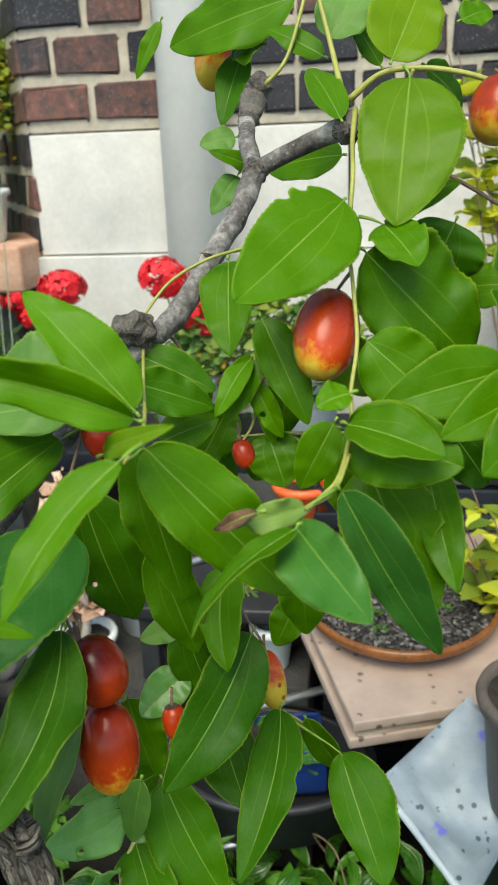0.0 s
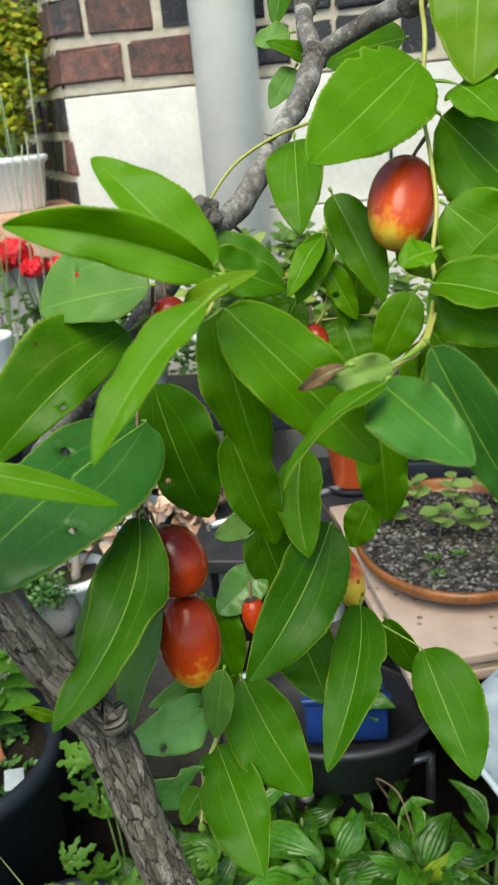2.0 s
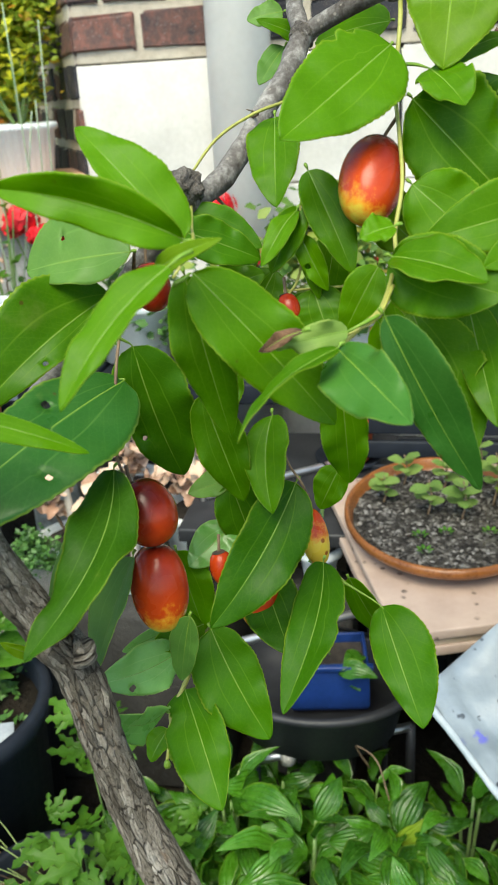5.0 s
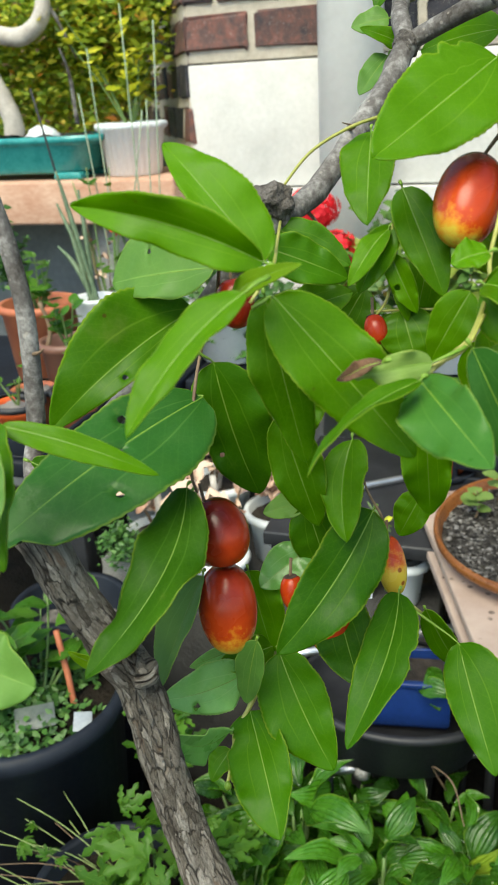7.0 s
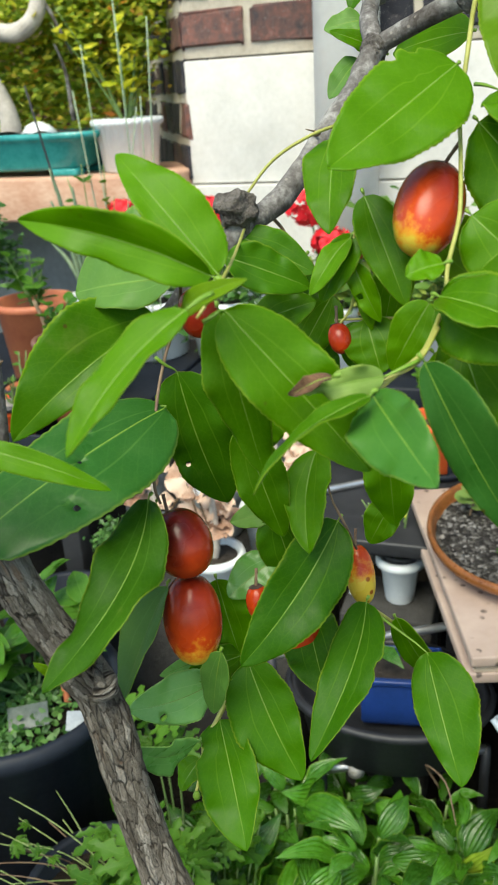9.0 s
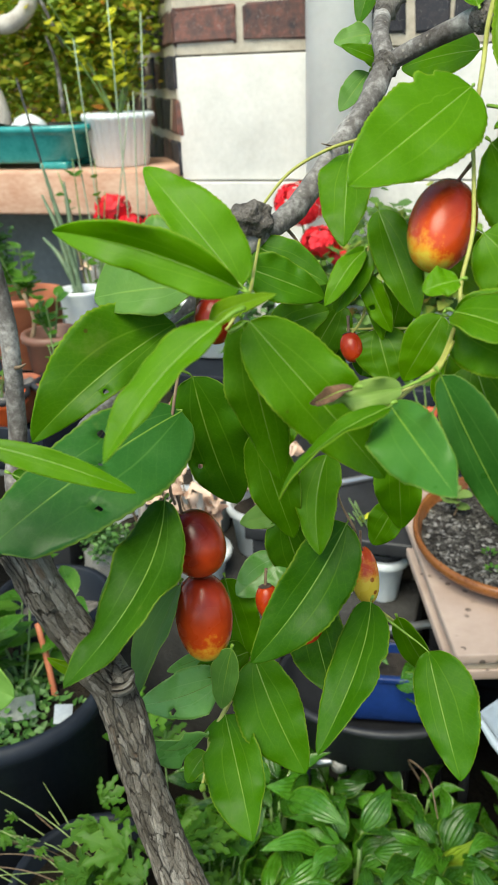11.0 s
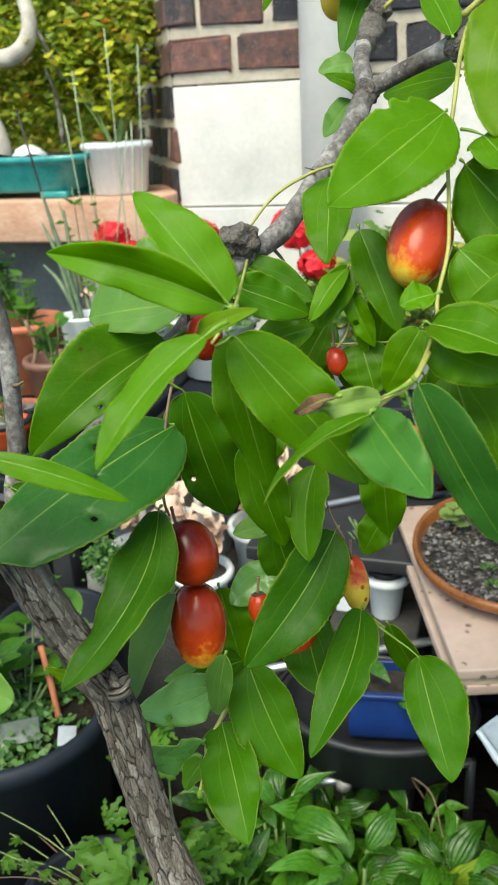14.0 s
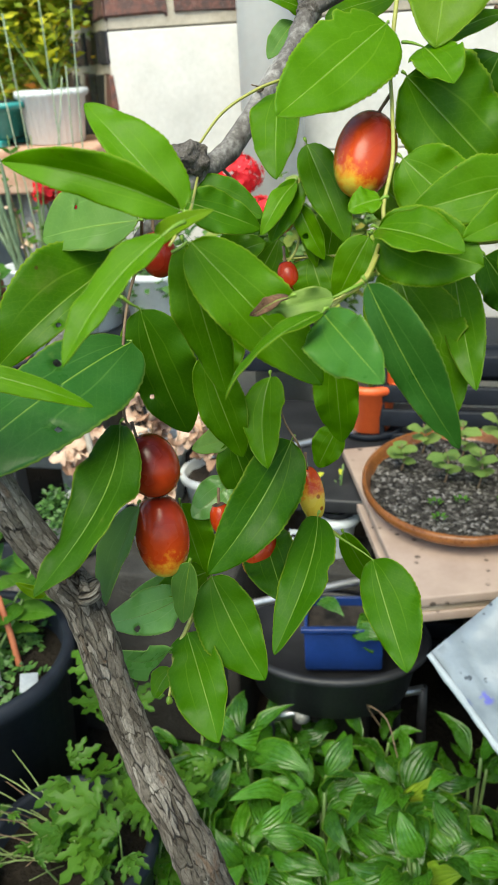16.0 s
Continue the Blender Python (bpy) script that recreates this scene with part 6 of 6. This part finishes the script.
# ---- rack with trays under and behind the board ----
rack = thing("wire_rack", "low rack of dull steel tubes holding pots", "rack", (0.42, -0.7, 0))


def rail(a, b, r=0.0055):
    o = Vector((0.42, -0.7, 0))
    a, b = Vector(a) - o, Vector(b) - o
    d = (b - a) * 0.5
    part("rail", tube([(*(a - d * 0.7), r), (*((a + b) / 2), r), (*(b + d * 0.7), r)], 10, 3), MAT_STEEL, rack)
    return a - d * 0.7, b + d * 0.7


ends = [*rail((0.386, -0.586, 0.42), (0.50, -0.505, 0.42)), *rail((0.432, -0.819, 0.33), (0.558, -0.751, 0.33)), *rail((0.492, -0.859, 0.20), (0.600, -0.811, 0.20))]
for e in ends:
    part("post", tube([(e.x, e.y, 0, 0.006), (e.x, e.y, e.z * 0.5, 0.006), (e.x, e.y, e.z + 0.004, 0.006)], 10, 2), MAT_BLACK, rack)
part("end_cap", lathe([(0, -0.012), (0.010, -0.010), (0.011, 0.010), (0, 0.012)], 14), MAT_ROCK, rack).location = (0.492 - 0.42, -0.861 + 0.7, 0.20)

tub = thing("black_tray", "wide shallow black plastic basin", "basin", (0.52, -0.80, 0.205))
part("basin_wall", pot_body(0.115, 0.10, 0.075, 0.006, 0.01, 0.004, 44, 1.0, 0.75), MAT_BLACK, tub)
part("rim_bead", lathe([(0.1205, 0.066), (0.1255, 0.067), (0.1265, 0.072), (0.1245, 0.0765), (0.1195, 0.0765)], 44, 1.0, 0.75), MAT_BLACK, tub, "rolled black rim")
blue = thing("blue_planter", "blue plastic trough with dark soil, in the basin", "planter", (0.537, -0.805, 0.255))
blue.rotation_euler[2] = 0.15
for lo, hi in (((-0.045, -0.035, 0), (0.045, 0.035, 0.004)), ((-0.047, -0.037, 0.004), (0.047, -0.033, 0.06)), ((-0.047, 0.033, 0.004), (0.047, 0.037, 0.06)), ((-0.047, -0.033, 0.004), (-0.043, 0.033, 0.06)), ((0.043, -0.033, 0.004), (0.047, 0.033, 0.06)), ((-0.051, -0.041, 0.06), (0.051, -0.033, 0.066))):
    part("panel", box(lo, hi, 0.0015), MAT_BLUE, blue)
part("soil", box((-0.043, -0.033, 0.03), (0.043, 0.033, 0.048), 0.002), MAT_SOIL, blue)
for i, (x, y, z) in enumerate(((0.02, -0.045, 0.055), (0.045, -0.05, 0.03), (0.05, -0.02, 0.06), (-0.02, 0.0, 0.07))):
    share("leaf", bank("hosta", hosta_blades, 7)[i], aim((x - 0.01, y + 0.01, z), (math.cos(i * 1.9), math.sin(i * 1.9) - 0.4, 0.1), (0, -0.4, 1), 0.55), blue)

stool = thing("low_stool", "dark low stool holding small pots", "stool", (0.50, -0.50, 0))
part("seat_board", box((-0.17, -0.20, 0.395), (0.11, 0.14, 0.415), 0.003), MAT_BLACK, stool)
for x in (-0.15, 0.09):
    for y in (-0.18, 0.12):
        part("leg", box((x - 0.012, y - 0.012, 0), (x + 0.012, y + 0.012, 0.395), 0.002), MAT_BLACK, stool)
saucer = part("saucer", lathe([(0, 0), (0.046, 0), (0.052, 0.012), (0.049, 0.012), (0.044, 0.004), (0, 0.004)], 36), MAT_SLATE)
saucer.location = (0.540, -0.47, 0.415)
tagged(saucer, "dark round plastic saucer under an orange pot", "saucer")
orange = planter("flower_pot", "bright orange plastic pot standing in a dark saucer", (0.540, -0.47, 0.419), 0.040, 0.031, 0.080, MAT_ORANGE, category="pot")
shrub(orange, (0.54, -0.47, 0.55), (0.04, 0.03, 0.04), 3, 12, "small", small_blades, 0.9, (0.54, -0.47, 0.485))
tiny = planter("flower_pot", "small white pot with a half-dead twiggy plant", (0.512, -0.655, 0.306), 0.027, 0.019, 0.068, MAT_WHITEPOT, category="pot")
part("inner_pot", lathe([(0.0215, 0.045), (0.0245, 0.070), (0.0275, 0.076), (0.0255, 0.077), (0.021, 0.062)], 30), MAT_BLACK, tiny)
shrub(tiny, (0.50, -0.655, 0.42), (0.045, 0.035, 0.035), 9, 22, "yellowleaf", yellow_blades, 0.42, (0.512, -0.655, 0.36))
pot_block = thing("brick_stack", "grey concrete block under a small pot", "block", (0.50, -0.655, 0))
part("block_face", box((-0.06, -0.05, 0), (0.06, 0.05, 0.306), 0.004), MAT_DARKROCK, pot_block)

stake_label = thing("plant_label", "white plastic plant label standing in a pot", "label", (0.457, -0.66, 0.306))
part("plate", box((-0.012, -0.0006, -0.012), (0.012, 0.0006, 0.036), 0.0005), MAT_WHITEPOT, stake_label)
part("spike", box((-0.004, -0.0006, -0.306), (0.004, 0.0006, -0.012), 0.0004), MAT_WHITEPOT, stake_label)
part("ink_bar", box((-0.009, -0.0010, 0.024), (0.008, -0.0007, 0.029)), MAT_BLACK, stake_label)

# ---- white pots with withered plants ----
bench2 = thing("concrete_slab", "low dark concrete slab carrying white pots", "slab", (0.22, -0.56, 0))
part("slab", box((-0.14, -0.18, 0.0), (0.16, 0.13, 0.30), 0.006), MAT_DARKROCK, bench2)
for x, y, r, h, n in ((0.315, -0.56, 0.05, 0.08, 44), (0.20, -0.52, 0.055, 0.10, 44), (0.145, -0.63, 0.045, 0.06, 26), (0.25, -0.66, 0.04, 0.05, 30)):
    p = planter("withered_plant", "withered plant with curled peach-brown leaves in a white pot", (x, y, 0.30), r, r * 0.8, h, MAT_WHITEPOT, category="plant", group="withered plants")
    part("trunk", tube([(0, 0, h * 0.7, 0.007), (0.006, 0, h + 0.03, 0.006), (0.0, 0, h + 0.12, 0.0045)], 9, 6, 0.15, 90), MAT_PALEWOOD, p, "pale brown woody stem")
    shrub(p, (x, y, 0.30 + h + 0.06), (0.06, 0.04, 0.07), 5, n, "dryleaf", dry_blades, 0.85, (x, y, 0.30 + h * 0.8), stem_mat=MAT_TWIG_BROWN)
rock = part("rock", lathe([(0, 0), (0.8, 0.0), (1.0, 0.3), (0.85, 0.7), (0.4, 0.95), (0, 1.0)], 22, wobble=0.3), MAT_ROCK)
rock.matrix_basis = Matrix.Translation((0.125, -0.69, 0.30)) @ Matrix.Diagonal((0.045, 0.035, 0.06, 1))
tagged(rock, "rough grey rock with tiny mossy growth", "rock")
clump("moss_foliage", (0.13, -0.71, 0.375), (0.035, 0.03, 0.03), 700, 0.008, MAT_DARKGREEN, 44, 40, 0.12)
tagged(bpy.data.objects["moss_foliage"], "fine grey-green creeping plant on the rock", "foliage", kind="stuff")

# ---- big black pots ----
big = planter("black_pot", "large dark blue-black plastic pot with weedy soil", (0.118, -0.972, 0), 0.116, 0.095, 0.338, MAT_SLATE, MAT_EARTH_SHADED, 0.90, 0.010, 0.022, "pot", "large black pots")
planter("black_pot", "dark blue-black plastic pot half filled with gritty soil", (0.098, -0.815, 0), 0.072, 0.06, 0.345, MAT_SLATE, MAT_GRIT, 0.86, 0.008, 0.018, "pot", "large black pots")
planter("black_pot", "low dark blue-black pot with cut-leaved weeds", (0.297, -1.115, 0), 0.082, 0.066, 0.235, MAT_SLATE, MAT_EARTH_SHADED, 0.9, 0.008, 0.016, "pot", "large black pots")
shrub(big, (0.13, -0.96, 0.39), (0.09, 0.08, 0.06), 10, 56, "hostasmall", lambda s: (blade(0.06, 0.032, 10, 3, 0.75, 0.85, bend=0.08, cup=0.25, ripple=0.05, seed=s), MAT_JADE), 0.95, (0.13, -0.95, 0.30))
clump("weed_carpet", (0.120, -0.975, 0.312), (0.088, 0.085, 0.012), 1300, 0.011, MAT_DARKGREEN, 52, 40, 0.12, big)
part("stick", tube([(0.055, 0.02, 0.29, 0.004), (0.045, 0.03, 0.34, 0.0038), (0.032, 0.04, 0.39, 0.0034)], 8, 3, 0.05), MAT_TERRACOTTA, big, "reddish-brown wooden stick")
label_card = part("plant_label", box((-0.010, -0.011, -0.0006), (0.010, 0.011, 0.0006), 0.0004), MAT_CARD)
label_card.matrix_basis = Matrix.Translation((0.207, -0.993, 0.322)) @ Euler((0.5, 0.1, 0.4)).to_matrix().to_4x4()
tagged(label_card, "small white plastic plant label lying on soil", "label")
slate_label = part("plant_label", box((-0.022, -0.014, -0.001), (0.022, 0.014, 0.001), 0.0006), MAT_GREYCARD)
slate_label.matrix_basis = Matrix.Translation((0.150, -0.998, 0.320)) @ Euler((0.45, 0.0, 0.55)).to_matrix().to_4x4()
tagged(slate_label, "grey folded strip lying on soil", "label")


# ---- cut-leaved weeds ----
def weed(centre, radius, count, size, seed):
    w = thing("cut_leaved_weed", "weedy plant with pale green deeply cut leaves", "weed", (centre[0], centre[1], 0), "weeds between the pots")
    rng = random.Random(seed)
    meshes = bank("cutleaf", cut_blades)
    for i in range(count):
        p = Vector((rng.uniform(-1, 1) * radius[0], rng.uniform(-1, 1) * radius[1], centre[2] + rng.uniform(-1, 1) * radius[2]))
        root = Vector((p.x * 0.25, p.y * 0.25, 0.03))
        if i % 2 == 0:
            part("stem", tube([(*root, 0.0014), (*(root.lerp(p, 0.6) + Vector((0, 0, 0.02))), 0.0012), (*p, 0.0008)], 4, 3), MAT_STEM, w)
        a = rng.uniform(0, 6.283)
        share("leaf", rng.choice(meshes), aim(p, (math.cos(a), math.sin(a), rng.uniform(-0.3, 0.2)), (rng.uniform(-0.3, 0.3), -0.5, 1), size * rng.uniform(0.7, 1.3)), w)


weed((0.335, -1.10, 0.262), (0.055, 0.06, 0.028), 28, 1.0, 2)
weed((0.375, -1.03, 0.19), (0.04, 0.05, 0.04), 22, 0.8, 5)
weed((0.315, -0.98, 0.30), (0.03, 0.03, 0.05), 8, 0.9, 7)
trail = thing("straggling_weed", "thin trailing pale green weed stems with few small leaves", "weed", (0.27, -1.10, 0), "weeds between the pots")
rng_t = random.Random(33)
for i in range(26):
    a = rng_t.uniform(2.2, 4.6)
    ln = rng_t.uniform(0.06, 0.17)
    p0 = Vector((rng_t.uniform(-0.02, 0.04), rng_t.uniform(-0.03, 0.03), 0.20))
    p2 = p0 + Vector((math.cos(a) * ln, math.sin(a) * ln * 0.6, rng_t.uniform(0.0, 0.09)))
    p1 = p0.lerp(p2, 0.5) + Vector((0, 0, rng_t.uniform(0.002, 0.018)))
    part("stem", tube([(*p0, 0.0007), (*p1, 0.0006), (*p2, 0.0004)], 5, 5), MAT_PALESTEM if i % 5 else MAT_TWIG_BROWN, trail)
    for k in range(2 if i % 2 else 0):
        share("leaf", rng_t.choice(bank("cutleaf", cut_blades)), aim(p1.lerp(p2, 0.4 + 0.6 * k), (rng_t.uniform(-1, 1), rng_t.uniform(-1, 0.3), 0.1), (0, -0.4, 1), rng_t.uniform(0.25, 0.5)), trail)


# ---- hostas ----
def hosta(x, y, z, count, seed, size=1.0, yellow=0):
    h = thing("hosta", "hosta clump with ribbed glossy green leaves", "hosta", (x, y, 0), "hosta clumps in the bed")
    rng = random.Random(seed)
    meshes = bank("hosta", hosta_blades, 7)
    for i in range(count):
        a = i * 2.399 + rng.uniform(-0.5, 0.5)
        q = math.sqrt((i + 0.5) / count)
        rise = z * (1.0 - 0.3 * q) + rng.uniform(-0.05, 0.03)
        s = Vector((math.cos(a) * 0.055 * q, math.sin(a) * 0.055 * q, max(rise, 0.03)))
        d = Vector((math.cos(a), math.sin(a) - 0.25, 0.9 - 1.5 * q + rng.uniform(-0.5, 0.5)))
        me = meshes[6] if i < yellow else meshes[rng.randrange(6)]
        share("leaf", me, aim(s, d, (rng.uniform(-0.3, 0.3), -0.45, 1), size * rng.uniform(0.6, 1.15), rng.uniform(-1.0, 1.0)), h, "yellowing ribbed leaf" if i < yellow else "")
        if i % 3 == 0:
            part("leaf_stalk", tube([(s.x * 0.2, s.y * 0.2, 0.0, 0.003), (s.x * 0.6, s.y * 0.6, s.z * 0.6, 0.0024), (*s, 0.0018)], 5, 3), MAT_STEM, h)


for k, (x, y, z, n, yel) in enumerate(((0.43, -0.93, 0.20, 38, 0), (0.53, -0.97, 0.20, 38, 0), (0.62, -0.94, 0.20, 38, 1), (0.46, -1.04, 0.17, 38, 0), (0.56, -1.07, 0.16, 38, 1), (0.65, -1.03, 0.18, 38, 1), (0.74, -1.0, 0.17, 34, 1),
                                        (0.38, -1.0, 0.16, 26, 0), (0.70, -0.91, 0.19, 26, 0), (0.40, -1.12, 0.13, 26, 0), (0.51, -1.15, 0.12, 26, 0), (0.62, -1.14, 0.13, 26, 1), (0.73, -1.10, 0.13, 26, 0), (0.36, -0.90, 0.16, 20, 0), (0.48, -0.88, 0.19, 20, 0), (0.58, -0.88, 0.17, 16, 0), (0.82, -1.06, 0.15, 30, 1), (0.80, -1.15, 0.13, 28, 0), (0.69, -1.19, 0.11, 26, 1), (0.58, -1.22, 0.11, 24, 0))):
    hosta(x, y, z, int(n * 1.35), 60 + k, 0.70, yel)
dead = part("dead_twig", tube([(0.59, -0.86, 0.19, 0.0012), (0.575, -0.88, 0.24, 0.0011), (0.60, -0.92, 0.26, 0.0010), (0.615, -0.955, 0.24, 0.0007)], 6, 5, 0.2), MAT_TWIG_BROWN)
tagged(dead, "thin dead brown twig fallen among the hostas", "twig")

# ---- floral bag and grey pot ----


def bag_material():
    m = Mat("white_floral_sheet", 0.45)
    v = m.coords()
    d = m.voronoi(v, 26.0)
    fine = m.voronoi(v, 75.0)
    bloom = m.math("MULTIPLY", m.smooth(d.outputs["Distance"], 0.24, 0.12), m.smooth(m.noise(v, 170.0), 0.40, 0.52))
    sprig = m.math("MULTIPLY", m.smooth(fine.outputs["Distance"], 0.24, 0.16), m.smooth(m.noise(v, 35.0), 0.52, 0.58))
    pick = m.ramp(d.outputs["Color"], (0.35, (0.16, 0.17, 0.58)), (0.5, (0.10, 0.13, 0.20)), (0.65, (0.20, 0.29, 0.20)))
    cloth = m.ramp(m.noise(v, 20.0), (0.3, (0.23, 0.275, 0.32)), (0.7, (0.33, 0.375, 0.415)))
    m.color(m.mix(m.math("MULTIPLY", sprig, 0.85), m.mix(bloom, cloth, pick), (0.035, 0.045, 0.06)))
    return m.bump(m.noise(v, 40.0, 5.0), 0.4, 0.004).m


MAT_BAG = bag_material()
MAT_WHITEBAG = plain("white_bag_edge", (0.36, 0.42, 0.46), (0.46, 0.51, 0.55), 40, 0.5)
bm = bmesh.new()
A, B, Cc, D = Vector((0.644, -0.966, 0.396)), Vector((0.728, -0.935, 0.474)), Vector((0.935, -1.115, 0.245)), Vector((0.838, -1.090, 0.196))
n = 26
top, low = [], []
for i in range(n + 1):
    r0, r1 = [], []
    for j in range(n + 1):
        s, t = i / n, j / n
        p = A.lerp(B, s).lerp(D.lerp(Cc, s), t)
        puff = 0.012 * (16 * s * (1 - s) * t * (1 - t)) ** 0.5
        w = 0.013 * noise.noise(p * 24) + 0.004 * noise.noise(p * 80)
        q = p + Vector((-0.13, -0.85, 0.45)) * (puff + w)
        u = p - Vector((-0.13, -0.85, 0.45)) * (puff * 1.2 + 0.003)
        lift = min(max((q.x - 0.728) / 0.02, 0.0), 1.0) * min(max((q.y + 1.062) / 0.018, 0.0), 1.0)
        q.z += max(0.394 - q.z, 0.0) * lift
        u.z += max(0.391 - u.z, 0.0) * lift
        r0.append(bm.verts.new(q))
        r1.append(bm.verts.new(u))
    top.append(r0)
    low.append(r1)
for i in range(n):
    for j in range(n):
        bm.faces.new((top[i][j], top[i][j + 1], top[i + 1][j + 1], top[i + 1][j]))
        bm.faces.new((low[i][j], low[i + 1][j], low[i + 1][j + 1], low[i][j + 1]))
for i in range(n):
    bm.faces.new((top[i][0], top[i + 1][0], low[i + 1][0], low[i][0]))
    bm.faces.new((top[i + 1][n], top[i][n], low[i][n], low[i + 1][n]))
    bm.faces.new((top[0][i + 1], top[0][i], low[0][i], low[0][i + 1]))
    bm.faces.new((top[n][i], top[n][i + 1], low[n][i + 1], low[n][i]))
bag = thing("compost_bag", "crumpled white plastic bag with small blue flowers", "bag")
part("sheet", bm, MAT_BAG, bag)
part("folded_edge", tube([(*(A.lerp(D, k / 8) + Vector((-0.13, -0.85, 0.45)) * (0.004 + 0.004 * noise.noise(A.lerp(D, k / 8) * 40))), 0.0035) for k in range(9)], 8, 4, 0.25, 60), MAT_WHITEBAG, bag, "plain white rolled edge")
bag_prop = thing("grey_crate", "dark crate under the plastic bag", "crate", (0.80, -0.995, 0))
part("crate_body", box((-0.045, -0.040, 0), (0.06, 0.060, 0.388), 0.004), MAT_BLACK, bag_prop)
grey = planter("flower_pot", "grey-brown plastic pot with a young green plant", (0.790, -0.985, 0.396), 0.058, 0.047, 0.122, MAT_BROWNGREY := plain("grey_brown_plastic", (0.085, 0.068, 0.058), (0.15, 0.122, 0.105), 20, 0.5), MAT_SOIL, 0.93, category="pot")
shrub(grey, (0.79, -1.00, 0.54), (0.06, 0.05, 0.04), 5, 10, "hostasmall", None, 0.75, (0.790, -0.985, 0.50))
for i in range(3):
    share("dry_leaf", bank("dryleaf", dry_blades)[i], aim((-0.035 + 0.02 * i, -0.02, 0.119), (1, 0.3 * i, 0.1), (0, 0, 1), 0.8), grey, "curled orange-brown dead leaf")
